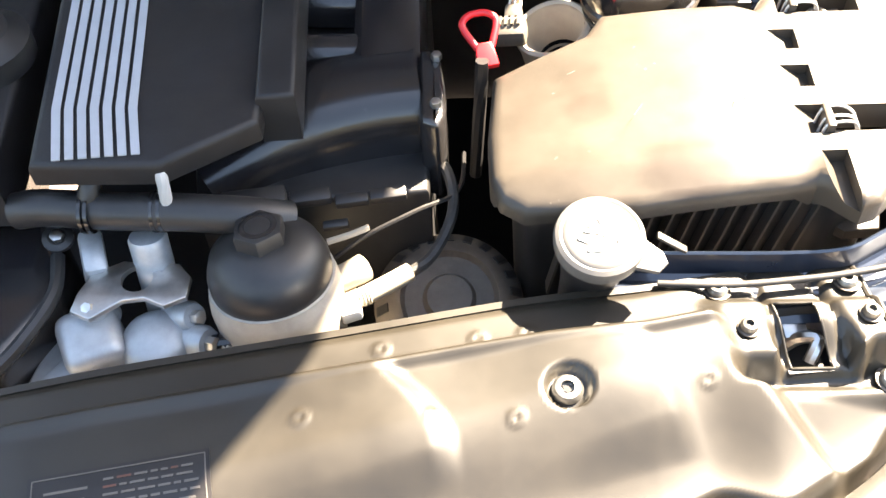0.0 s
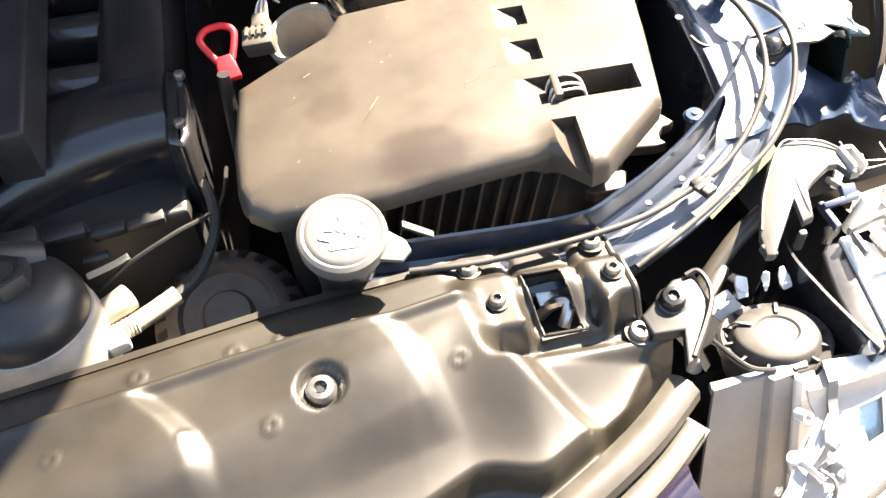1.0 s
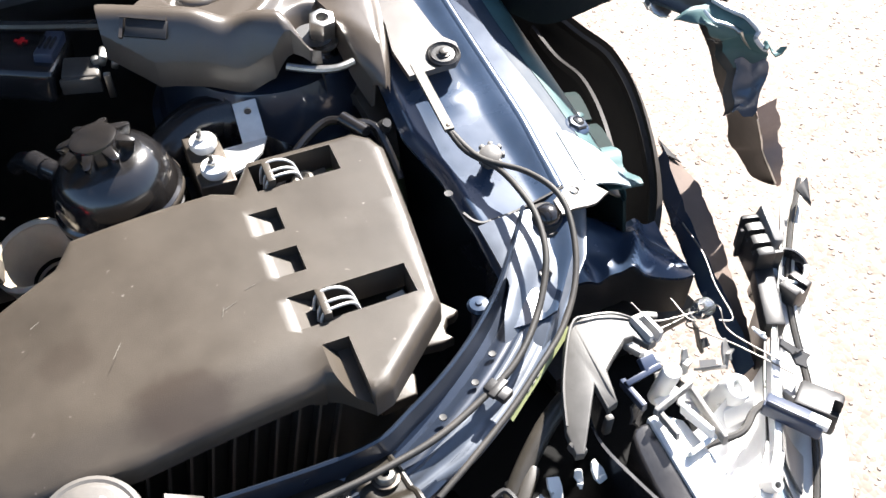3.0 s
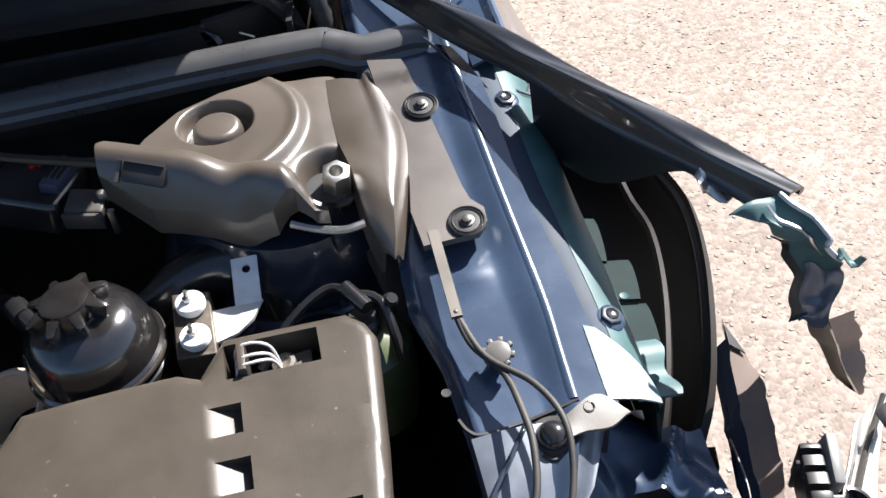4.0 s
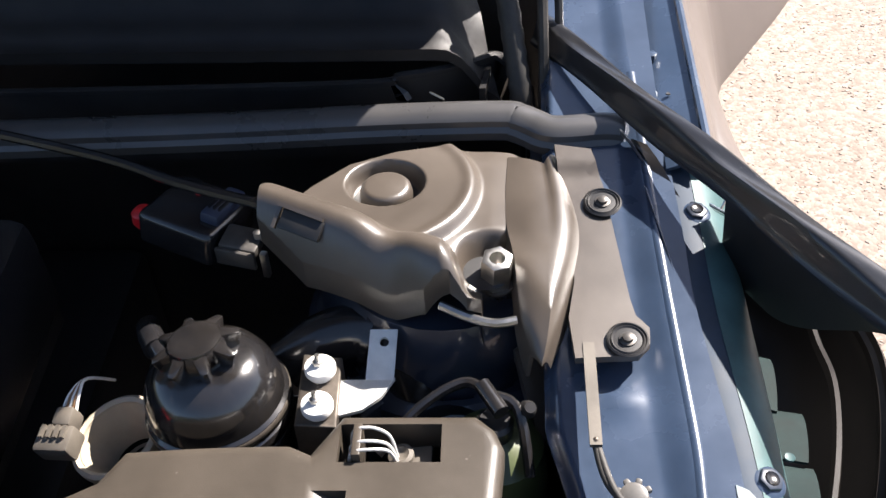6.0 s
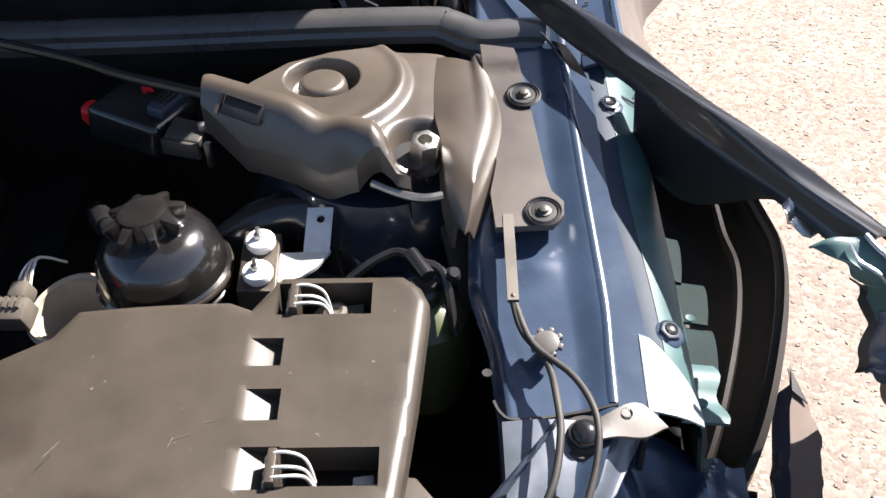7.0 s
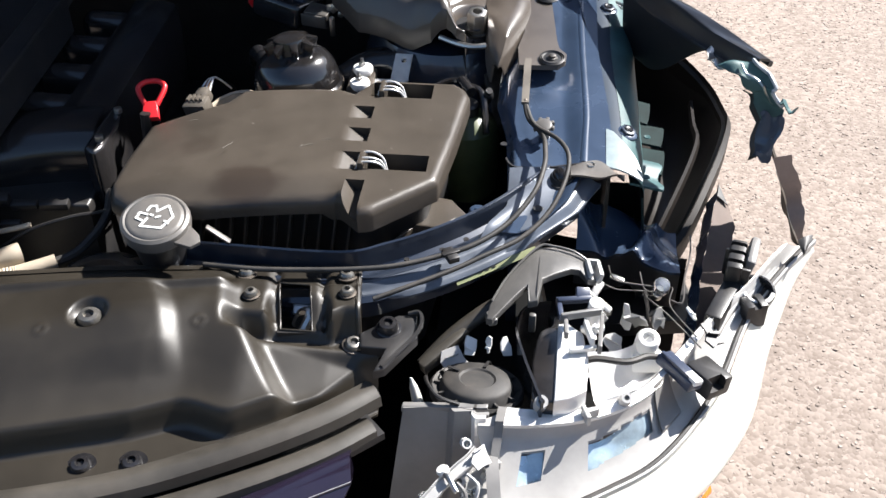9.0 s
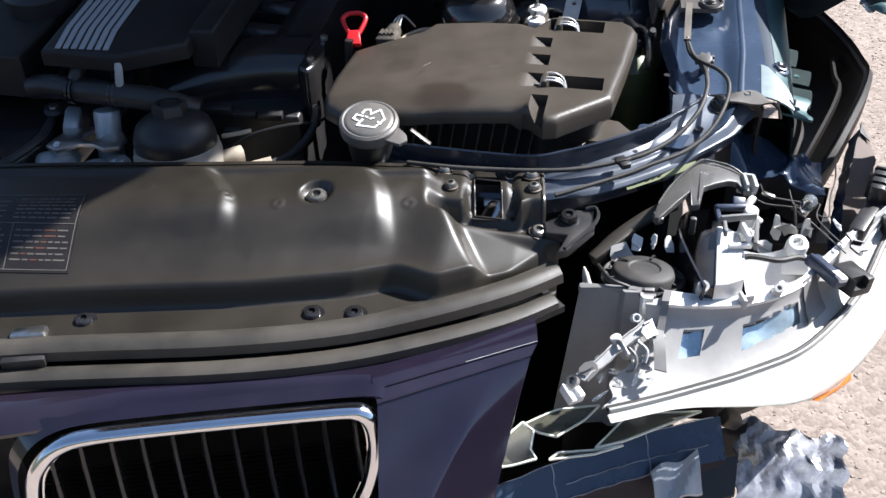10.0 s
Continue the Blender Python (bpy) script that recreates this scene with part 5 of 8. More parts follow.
part("backing", on_label(0, 0, 0.118, 0.100, 0.0009), LABEL, warn)
part("border", join(*[on_label(x, y, w, h, 0.0014) for x, y, w, h in ((0, 0.047, 0.112, 0.0008), (0, -0.047, 0.112, 0.0008), (0.056, 0, 0.0008, 0.094), (-0.056, 0, 0.0008, 0.094), (0, 0.004, 0.112, 0.0008), (-0.008, -0.022, 0.0008, 0.05))]), LABEL_INK, warn)
lr = random.Random(7)
for row in range(6):
    for (x0, x1, y0, step) in ((-0.010, 0.052, 0.040, 0.0058), (-0.004, 0.052, -0.004, 0.0064), (-0.052, -0.013, -0.004, 0.0064)):
        a = x0
        y = y0 - step * row
        while a < x1 - 0.006:
            w = min(lr.uniform(0.004, 0.012), x1 - a)
            part("text_bar", on_label(a + w / 2, y, w, 0.0016, 0.0013), LABEL_RED if lr.random() < 0.12 else LABEL_INK, warn)
            a += w + 0.0022
    if row < 4:
        part("text_bar", on_label(-0.034, 0.036 - 0.008 * row, 0.028 - 0.004 * (row % 2), 0.0018, 0.0013), LABEL_INK, warn)
# ---- bonnet catch in the latch well, ledge catch ----
t = thing("bonnet_catch", (0.256, 0.478, 0.766), "bright steel bonnet catch inside the black well", "latch")
part("pawl", tube([(0.250, 0.490, 0.768), (0.258, 0.486, 0.786), (0.268, 0.480, 0.792), (0.262, 0.468, 0.780)], 0.005, 8, 5), STEEL, t)
part("spring_plate", box(0.018, 0.012, 0.004, pose(0.256, 0.495, 0.784, 20, 0, 10), 0.001), STEEL, t)
t = thing("ledge_catch", (-0.155, 0.215, 0.755), "small bright metal catch bracket at the front ledge", "latch")
part("bracket", box(0.034, 0.018, 0.012, pose(-0.158, 0.222, 0.766, -15, 0, 18), 0.003), STEEL, t)
part("opening", box(0.042, 0.020, 0.012, pose(-0.150, 0.196, 0.760, 0, 0, 18), 0.002), BLACK_PLASTIC, t)

# ---- reservoir with its star-shaped cap ----
res = thing("fluid_reservoir", (0.196, 0.828, 0.74), "shiny black power steering reservoir with a lugged cap", "fluid reservoir")
rm = facing((0.180, 0.854, 0.797), (-0.10, 0.06, 1)) @ Matrix.Scale(1.12, 4)
part("bowl", revolve([(0.030, -0.06), (0.040, -0.045), (0.046, -0.020), (0.0465, -0.006), (0.0480, -0.005), (0.0480, 0.000), (0.0467, 0.001), (0.0467, 0.005), (0.0485, 0.006), (0.0485, 0.011), (0.0472, 0.012), (0.0472, 0.016), (0.0488, 0.017), (0.0488, 0.022), (0.0465, 0.024), (0.0460, 0.032), (0.0435, 0.043), (0.038, 0.053), (0.030, 0.059), (0.024, 0.061), (0.022, 0.062), (0, 0.062)], 56, rm), RES_PLASTIC, res)
part("seam_band", revolve([(0.0489, 0.0165), (0.0496, 0.0175), (0.0496, 0.0205), (0.0489, 0.0215)], 56, rm), RUST_STEEL, res, "dull metal seam band")
rcap = part("cap", revolve([(0.0190, 0.058), (0.0188, 0.072), (0.0172, 0.0768), (0.0150, 0.0778), (0.0120, 0.0780), (0.0, 0.0782)], 36, rm), RES_PLASTIC, res, "black lugged cap")
for i in range(8):
    a = i * 45 + 10
    lug = prism([(-0.003, -0.0046), (0.008, -0.0030), (0.0100, -0.0014), (0.0100, 0.0014), (0.008, 0.0030), (-0.003, 0.0046)], -0.009, 0.004, top=0.0012, seg=2)
    lug.transform(rm @ pose(0, 0, 0, 0, 0, a) @ pose(0.0190, 0, 0.071, 0, 20, 0))
    part("lug", lug, RES_PLASTIC, rcap)
part("hose_stub", tube([(0.153, 0.862, 0.835), (0.133, 0.884, 0.838), (0.111, 0.917, 0.830), (0.098, 0.95, 0.80)], 0.0085, 12, 5), BLACK_GLOSS, res)
part("hose_collar", tube([(0.127, 0.890, 0.837), (0.117, 0.907, 0.835)], 0.0100, 14, 3), BLACK_GLOSS, res)

# ---- valve block with two pale capped studs ----
vb = thing("valve_block", (0.252, 0.868, 0.78), "steel bracket block with two pale domed studs", "valve block")
part("base_plate", prism([(0.240, 0.888), (0.270, 0.884), (0.273, 0.818), (0.242, 0.820)], 0.77, 0.834, top=0.002), RUST_STEEL, vb)
for x, y in ((0.256, 0.868), (0.258, 0.833)):
    stud = part("stud_cap", revolve([(0.0095, 0.830), (0.0100, 0.836), (0.0118, 0.8375), (0.0120, 0.8415), (0.0112, 0.8432), (0.0045, 0.8450), (0, 0.8450)], 28, pose(x, y, 0)), WHITE_PLASTIC, vb, "pale flat stud cap")
    part("stud_nut", hexagon(0.0042, 0.844, 0.8485, pose(x - 0.001, y, 0)), STEEL, stud)
    part("stud_tip", tube([(x - 0.001, y, 0.848), (x - 0.001, y + 0.001, 0.854)], 0.0019, 8, 2), STEEL, stud)
br = thing("steel_bracket", (0.290, 0.86, 0.80), "bright zinc angled bracket with a hole", "bracket")
part("foot", prism([(0.268, 0.866), (0.289, 0.866), (0.311, 0.868), (0.302, 0.850), (0.289, 0.838), (0.270, 0.832)], 0.826, 0.829), ZINC, br)
part("tongue", carve(sheet(4, 8, lambda u, v: Vector((0.289 + 0.021 * u + 0.002 * v, 0.866 + 0.036 * v, 0.829 + 0.016 * v)), 0.002), [revolve([(0, 0.8), (0.0035, 0.8), (0.0035, 0.9), (0, 0.9)], 16, pose(0.302, 0.893, 0))]), ZINC, br)

# ---- connector, intake pipe and dipstick behind the filter box ----
pipe = thing("intake_pipe", (0.098, 0.845, 0.74), "tan plastic intake pipe end seen from above", "intake pipe")
pmx = facing((0.098, 0.842, 0.785), (-0.25, -0.1, 1))
part("pipe_wall", revolve([(0.032, -0.07), (0.035, -0.02), (0.0355, 0.0), (0.037, 0.002), (0.037, 0.008), (0.034, 0.010), (0.031, 0.008), (0.030, -0.06)], 36, pmx), TAN_PLASTIC, pipe)
part("pipe_throat", revolve([(0.0305, 0.006), (0.027, -0.006), (0.022, -0.022), (0.020, -0.04)], 36, pmx), TAN_PLASTIC, pipe)
# A black disc stands for the shade down the pipe.
part("pipe_inside", revolve([(0, -0.040), (0.0205, -0.039), (0.0205, -0.030)], 36, pmx), DEEP_BLACK, pipe)
con = thing("wire_connector", (0.055, 0.835, 0.78), "grey dusty plug connector with bundled wires", "connector")
cm = pose(0.056, 0.832, 0.797, 12, -8, -8)
part("plug_body", box(0.030, 0.022, 0.020, cm, 0.003), DUSTY_GREY, con)
for i in range(4):
    part("plug_rib", box(0.003, 0.010, 0.004, cm @ pose(-0.009 + 0.006 * i, 0.004, 0.011)), DUSTY_GREY, con)
part("plug_neck", box(0.016, 0.016, 0.018, cm @ pose(0.002, 0.018, 0.002), 0.003), DUSTY_GREY, con)
for i in range(5):
    part("wire", tube([cm @ Vector((-0.004 + 0.003 * i, 0.024, 0.004)), cm @ Vector((0.0 + 0.002 * i, 0.038, 0.008)), cm @ Vector((0.004, 0.055, 0.0)), cm @ Vector((0.008, 0.07, -0.03))], 0.0013, 6, 4), COPPER if i % 2 else WHITE_PLASTIC, con)
dip = thing("dipstick", (0.030, 0.755, 0.78), "red plastic dipstick handle with a loop", "dipstick")
dm = facing((0.029, 0.764, 0.845), (0.08, -0.55, 1)) @ pose(0, 0, 0, 0, 0, 4)
loop = [Vector(p) for p in ((-0.006, -0.008, 0), (-0.014, 0.010, 0), (-0.0145, 0.018, 0), (-0.008, 0.0235, 0), (0.0, 0.0245, 0), (0.008, 0.0235, 0), (0.0145, 0.018, 0), (0.014, 0.010, 0), (0.006, -0.008, 0))]
part("loop", tube([dm @ p for p in loop], 0.0032, 10, 5), RED_PLASTIC, dip)
part("stem", prism([(-0.010, -0.026), (0.009, -0.026), (0.008, -0.012), (0.006, -0.004), (-0.006, -0.004), (-0.009, -0.012)], -0.004, 0.004, top=0.0015), RED_PLASTIC, dip)
dip.children[-1].data.transform(Matrix.Translation(-ORIGIN[dip]) @ dm @ Matrix.Translation(ORIGIN[dip]))
part("tube", tube([(0.028, 0.742, 0.84), (0.026, 0.74, 0.80), (0.02, 0.74, 0.70)], 0.006, 8, 4), BLACK_PLASTIC, dip)

# ---- jump-start terminal box ----
term = thing("terminal_box", (0.13, 1.03, 0.80), "black jump-start terminal box with a red cap", "terminal box")
tm = pose(0.128, 1.045, 0.838, -8, 6, -22)
part("box_body", box(0.074, 0.072, 0.034, tm @ pose(0.002, -0.006, 0), 0.007, 3), BLACK_GLOSS, term)
part("lid_hinge", box(0.018, 0.046, 0.012, tm @ pose(0.026, -0.002, 0.020), 0.003), BLUE_PLASTIC, term)
part("plus_sign", join(box(0.012, 0.0035, 0.001, tm @ pose(-0.004, 0.010, 0.0178)), box(0.0035, 0.012, 0.0012, tm @ pose(-0.004, 0.010, 0.0178))), RED_PLASTIC, term, "red plus sign")
part("red_cap", revolve([(0, -0.010), (0.008, -0.009), (0.011, -0.003), (0.010, 0.006), (0.006, 0.010), (0, 0.011)], 20, pose(0.084, 1.034, 0.846)), RED_PLASTIC, term, "red terminal cap")
clamp = part("cable_clamp", join(box(0.034, 0.026, 0.010, pose(0.176, 1.000, 0.848, 6, 4, -14), 0.003), box(0.036, 0.004, 0.016, pose(0.172, 0.985, 0.842, 0, 0, -16), 0.001)), STRAP, term, "dull metal cable clamp")
part("clamp_tab", join(box(0.008, 0.016, 0.012, pose(0.197, 1.004, 0.854, 0, 20, -14), 0.002), box(0.007, 0.010, 0.008, pose(0.206, 0.998, 0.848, 0, 20, -14), 0.002), box(0.006, 0.006, 0.026, pose(0.196, 0.984, 0.836, 0, 0, -10), 0.001)), STEEL, clamp)
part("clamp_screw", hexagon(0.004, 0.852, 0.858, pose(0.190, 1.000, 0)), STEEL, clamp)
for i in range(3):
    part("hinge_rib", box(0.002, 0.020, 0.003, tm @ pose(0.021 + 0.005 * i, -0.006, 0.027)), BLACK_GLOSS, term)

# ---- dark hoses and lines by the strut tower ----
hose = thing("coolant_hose", (0.33, 0.90, 0.74), "black ribbed hose below the strut tower cover", "hose")
part("hose_body", tube([(0.22, 0.915, 0.79), (0.255, 0.925, 0.81), (0.29, 0.925, 0.815), (0.315, 0.912, 0.80), (0.33, 0.89, 0.76)], 0.024, 18, 7), BLACK_GLOSS, hose)
for p in ((0.287, 0.925, 0.815), (0.297, 0.9225, 0.8125)):
    part("hose_ring", tube([(p[0] - 0.003, p[1] + 0.0003, p[2]), (p[0] + 0.003, p[1] - 0.001, p[2] - 0.001)], 0.027, 18, 2), BLACK_GLOSS, hose)
ln = thing("bent_pipe", (0.36, 0.86, 0.80), "thin pale steel pipe bent across the gap", "pipe")
part("pipe_run", tube([(0.345, 0.905, 0.868), (0.365, 0.895, 0.866), (0.385, 0.888, 0.866), (0.402, 0.890, 0.867)], 0.0036, 8, 5), STEEL, ln)
ln = thing("vacuum_line", (0.37, 0.83, 0.78), "black vacuum line with a shiny joint", "hose")
part("line", tube([(0.300, 0.82, 0.80), (0.330, 0.845, 0.822), (0.362, 0.858, 0.835), (0.382, 0.845, 0.838), (0.402, 0.835, 0.832), (0.410, 0.80, 0.80)], 0.0040, 8, 6), BLACK_GLOSS, ln)
part("joint", tube([(0.376, 0.852, 0.840), (0.390, 0.828, 0.838)], 0.0065, 10, 3), BLACK_GLOSS, ln)
part("fitting", revolve([(0.006, -0.014), (0.007, -0.004), (0.006, 0.002), (0.004, 0.004), (0.004, 0.009), (0, 0.009)], 14, facing((0.409, 0.836, 0.832), (0.2, -0.6, 1))), BLACK_PLASTIC, ln)
fl = thing("fluid_bottle", (0.36, 0.80, 0.70), "greenish plastic bottle deep beside the filter box", "bottle")
part("bottle_body", revolve([(0.0, 0), (0.035, 0), (0.04, 0.05), (0.036, 0.09), (0.02, 0.105), (0, 0.108)], 24, pose(0.385, 0.835, 0.70)), mat("olive_plastic", (0.06, 0.075, 0.03), 0.4), fl)
part("bottle_cap", revolve([(0.013, 0.104), (0.014, 0.118), (0.011, 0.121), (0, 0.121)], 18, pose(0.385, 0.835, 0.70)), BLACK_PLASTIC, fl)

# ---- parts on the inner wing ----
t = thing("aerial_rod", (0.453, 0.83, 0.845), "pale flat metal rod clipped to the wing", "rod")
part("bar", sweep([Vector((0.4530, 0.873, 0.8600)), Vector((0.4535, 0.792, 0.8480))], [(-0.0042, -0.002), (0.0042, -0.002), (0.0042, 0.002), (-0.0042, 0.002)]), DUSTY_GREY, t)
part("rivet", revolve([(0, 0), (0.002, 0), (0.001, 0.0008), (0, 0.001)], 12, pose(0.4535, 0.796, 0.8506)), RUST_STEEL, t)
t = thing("wing_plug", (0.478, 0.765, 0.825), "dusty grey ribbed plug in the wing panel", "plug")
part("plug_head", revolve([(0, 0), (0.0090, 0), (0.0100, 0.003), (0.0094, 0.006), (0.007, 0.0072), (0, 0.0068)], 18, facing((0.476, 0.757, 0.838), (-0.1, -0.25, 1))), CAP_PLASTIC, t)
part("plug_stem", tube([(0.478, 0.765, 0.820), (0.477, 0.760, 0.832), (0.476, 0.757, 0.840)], 0.006, 10, 3), CAP_PLASTIC, t)
for i in range(8):
    part("tooth", box(0.0045, 0.0042, 0.0055, facing((0.476, 0.757, 0.841), (-0.1, -0.25, 1)) @ pose(0.0100 * math.cos(i * 0.785), 0.0100 * math.sin(i * 0.785), 0, 0, 0, i * 45), 0.001), CAP_PLASTIC, t)
cb = thing("bonnet_cable", (0.46, 0.65, 0.80), "two black cables running along wing and rail", "cable")
part("cable", tube([(0.4535, 0.794, 0.846), (0.459, 0.768, 0.842), (0.475, 0.738, 0.842), (0.479, 0.700, 0.846), (0.4785, 0.670, 0.845), (0.470, 0.636, 0.836), (0.446, 0.600, 0.822), (0.415, 0.570, 0.816), (0.380, 0.552, 0.812), (0.34, 0.536, 0.810), (0.300, 0.527, 0.810), (0.261, 0.522, 0.810), (0.207, 0.518, 0.810), (0.155, 0.522, 0.808)], 0.0027, 10, 7), RUBBER, cb)
part("cable", tube([(0.455, 0.792, 0.846), (0.466, 0.755, 0.843), (0.492, 0.720, 0.848), (0.5035, 0.684, 0.850), (0.500, 0.650, 0.840), (0.485, 0.615, 0.826), (0.460, 0.585, 0.816), (0.425, 0.558, 0.812), (0.395, 0.537, 0.808), (0.355, 0.513, 0.804), (0.325, 0.497, 0.80)], 0.0025, 10, 7), RUBBER, cb)
part("clip", join(box(0.012, 0.020, 0.007, pose(0.393, 0.553, 0.814, 0, 0, 30), 0.002), box(0.018, 0.006, 0.004, pose(0.393, 0.553, 0.817, 0, 0, 30), 0.001)), BLACK_PLASTIC, cb)
STRAP_DARK = mat("dusty_strap", (0.034, 0.030, 0.026), 0.48, vary=0.3, scale=40, grain=700, bump=0.1, dust=0.2)
cp = thing("cover_plate", (0.52, 0.70, 0.818), "grey steel strap with a ringed rubber rivet", "bracket")
part("strap", sheet(14, 6, lambda u, v: Vector((0.507 + 0.057 * u, 0.690 + 0.012 * math.sin(2.6 * u) - 0.006 * u + (0.017 + 0.010 * math.exp(-((u - 0.5) / 0.25) ** 2) - 0.022 * smooth(0.55, 1.0, u)) * (v - 0.5), 0.829 - 0.005 * u + 0.004 * math.sin(4 * u) * (v - 0.3))), 0.0025), STRAP_DARK, cp)
rvm = facing((0.499, 0.692, 0.812), (-0.05, -0.1, 1))
part("rubber_ring", revolve([(0, 0), (0.019, 0), (0.0195, 0.003), (0.017, 0.006), (0.014, 0.0055), (0.0125, 0.009), (0, 0.009)], 32, rvm), RUBBER, cp)
part("rivet_head", revolve([(0, 0.008), (0.0115, 0.008), (0.0112, 0.011), (0.008, 0.016), (0.003, 0.018), (0, 0.018)], 28, rvm), BLACK_GLOSS, cp)
part("boss_ring", revolve([(0.0035, 0), (0.004, 0.001), (0.0045, 0)], 16, pose(0.528, 0.703, 0.829)), STEEL, cp)
for x, y, r in ((0.475, 0.644, 0.0055), (0.433, 0.745, 0.004), (0.405, 0.590, 0.003), (0.383, 0.571, 0.003), (0.35, 0.552, 0.003)):
    z = wing_z(y) + 0.0005 if y > 0.6 else 0.806
    single("panel_hole", revolve([(0, 0), (r, 0), (r * 0.9, 0.0008), (0, 0.0006)], 18, pose(x, y, z)), BLACK_PLASTIC, "small dark round hole in the painted panel", "hole", "panel holes")
t = thing("rail_bolt", (0.415, 0.617, 0.80), "blue plastic push clip beside the rail", "clip")
part("clip_head", revolve([(0, 0), (0.0090, 0), (0.0095, 0.002), (0.0075, 0.0045), (0.003, 0.0050), (0.0025, 0.0062), (0, 0.0064)], 20, pose(0.413, 0.634, 0.808)), BODY_BLUE, t)
part("clip_stem", revolve([(0.006, -0.03), (0.006, 0)], 12, pose(0.413, 0.634, 0.808)), BLUE_PLASTIC, t)
yl = thing("rail_label", (0.436, 0.575, 0.785), "yellow-green printed paper label on the rail", "label")

a, b = Vector((0.398, 0.546, 0.788)), Vector((0.474, 0.604, 0.790))
part("paper", sheet(8, 2, lambda u, v: a.lerp(b, u) + Vector((0.0030, -0.004, -0.0047)) * v + Vector((0, 0, 0.002)), 0.0006), YELLOW, yl)
for k in (0.30, 0.38, 0.46):
    part("mark", box(0.004, 0.0022, 0.0006, Matrix.Translation(a.lerp(b, k) + Vector((0.0015, -0.002, 0.0002))) @ pose(0, 0, 0, 0, 0, 37)), LABEL, yl)

# ---- cowl, brace and lines at the back of the bay ----
cowl = thing("cowl_cover", (-0.1, 1.12, 0.93), "black plastic cowl cover below the windscreen", "cowl")


def cowl_fn(u, v):
    end = 0.394 - 0.034 * v ** 0.7
    x = -0.75 + (end + 0.75) * u
    y = 1.178 + 0.02 * (0.3 - x) * (x < 0.3) + 0.15 * v - 0.012 * smooth(0.96, 1.0, u)
    return Vector((x, y, 0.917 + 0.052 * smooth(0.0, 0.55, v) + 0.004 * math.exp(-((v - 0.12) / 0.06) ** 2) - 0.050 * smooth(0.94, 1.0, u) ** 2))


part("cowl_panel", sheet(90, 24, cowl_fn, 0.012), COVER_PLASTIC, cowl)
lipp = curve_points([(-0.75, 1.174, 0.882), (0.180, 1.170, 0.886), (0.302, 1.172, 0.894), (0.361, 1.190, 0.894), (0.386, 1.203, 0.894), (0.398, 1.197, 0.890)], 8)
part("cowl_lip", sweep(lipp, [(-0.004, -0.003), (0.004, -0.003), (0.004, 0.0015), (0.0, 0.003), (-0.004, 0.0015)]), COVER_PLASTIC, cowl)
part("cowl_channel", sweep([p + Vector((0, 0.001, -0.022)) for p in lipp], [(-0.003, -0.06), (0.003, -0.06), (0.003, 0.018), (-0.003, 0.018)]), BLACK_PLASTIC, cowl)
part("cowl_web", prism([(0.372, 1.160), (0.378, 1.160), (0.383, 1.196), (0.378, 1.196)], 0.850, 0.886), COVER_PLASTIC, cowl)
part("cowl_pin", tube([(0.328, 1.152, 0.888), (0.341, 1.138, 0.890)], 0.0010, 6, 3), STEEL, cowl)
brace = thing("strut_brace", (0.2, 1.0, 0.93), "grey metal brace across the bay, kinked at its end", "brace")
bp = curve_points([(-0.60, 1.092, 0.886), (0.05, 1.106, 0.886), (0.287, 1.117, 0.886), (0.390, 1.119, 0.886), (0.407, 1.116, 0.885), (0.420, 1.110, 0.883), (0.433, 1.102, 0.882), (0.450, 1.101, 0.882), (0.479, 1.104, 0.882), (0.497, 1.104, 0.880)], 6)
part("bar", sweep(bp, [(0.016, -0.016), (0.018, -0.007), (0.0145, -0.003), (0.0145, 0.003), (0.010, 0.008), (0.0, 0.011), (-0.010, 0.008), (-0.0155, 0.003), (-0.017, -0.005), (-0.016, -0.016)]), BRACE, brace)
part("end_foot", sheet(4, 8, lambda u, v: Vector((0.488 + 0.028 * v + 0.005 * u, 1.106 - 0.016 * u - 0.050 * v, 0.888 - 0.022 * v * v)), 0.004), STEEL, brace, "bright bent end foot")
part("brace_strap", sheet(3, 10, lambda u, v: Vector((0.502 + 0.034 * v + 0.012 * u, 1.084 - 0.008 * u - 0.075 * v, 0.884 - 0.022 * v + 0.002 * math.sin(6 * v))), 0.003), BLACK_GLOSS, brace)
wire = thing("wiring_conduit", (0.40, 1.07, 0.95), "ribbed black wiring conduit rising at the cowl", "conduit")
part("conduit", tube([(0.413, 1.162, 0.839), (0.408, 1.179, 0.884), (0.396, 1.226, 0.954), (0.376, 1.294, 1.035)], 0.010, 12, 10, ripple=0.12), RUBBER, wire)
part("rod", tube([(0.431, 1.167, 0.839), (0.431, 1.191, 0.907), (0.428, 1.249, 1.011)], 0.005, 8, 6), RUBBER, wire)
part("rod", tube([(0.445, 1.179, 0.827), (0.447, 1.202, 0.884), (0.445, 1.237, 0.954)], 0.004, 8, 6), BLACK_PLASTIC, wire)
rod = thing("black_rod", (0.1, 1.02, 0.88), "thin dark rod crossing the back of the bay", "rod")
part("rod_body", tube([(-0.1, 1.10, 0.902), (0.056, 1.049, 0.900), (0.131, 1.013, 0.900), (0.210, 0.985, 0.898)], 0.0045, 8, 4), BLACK_GLOSS, rod)

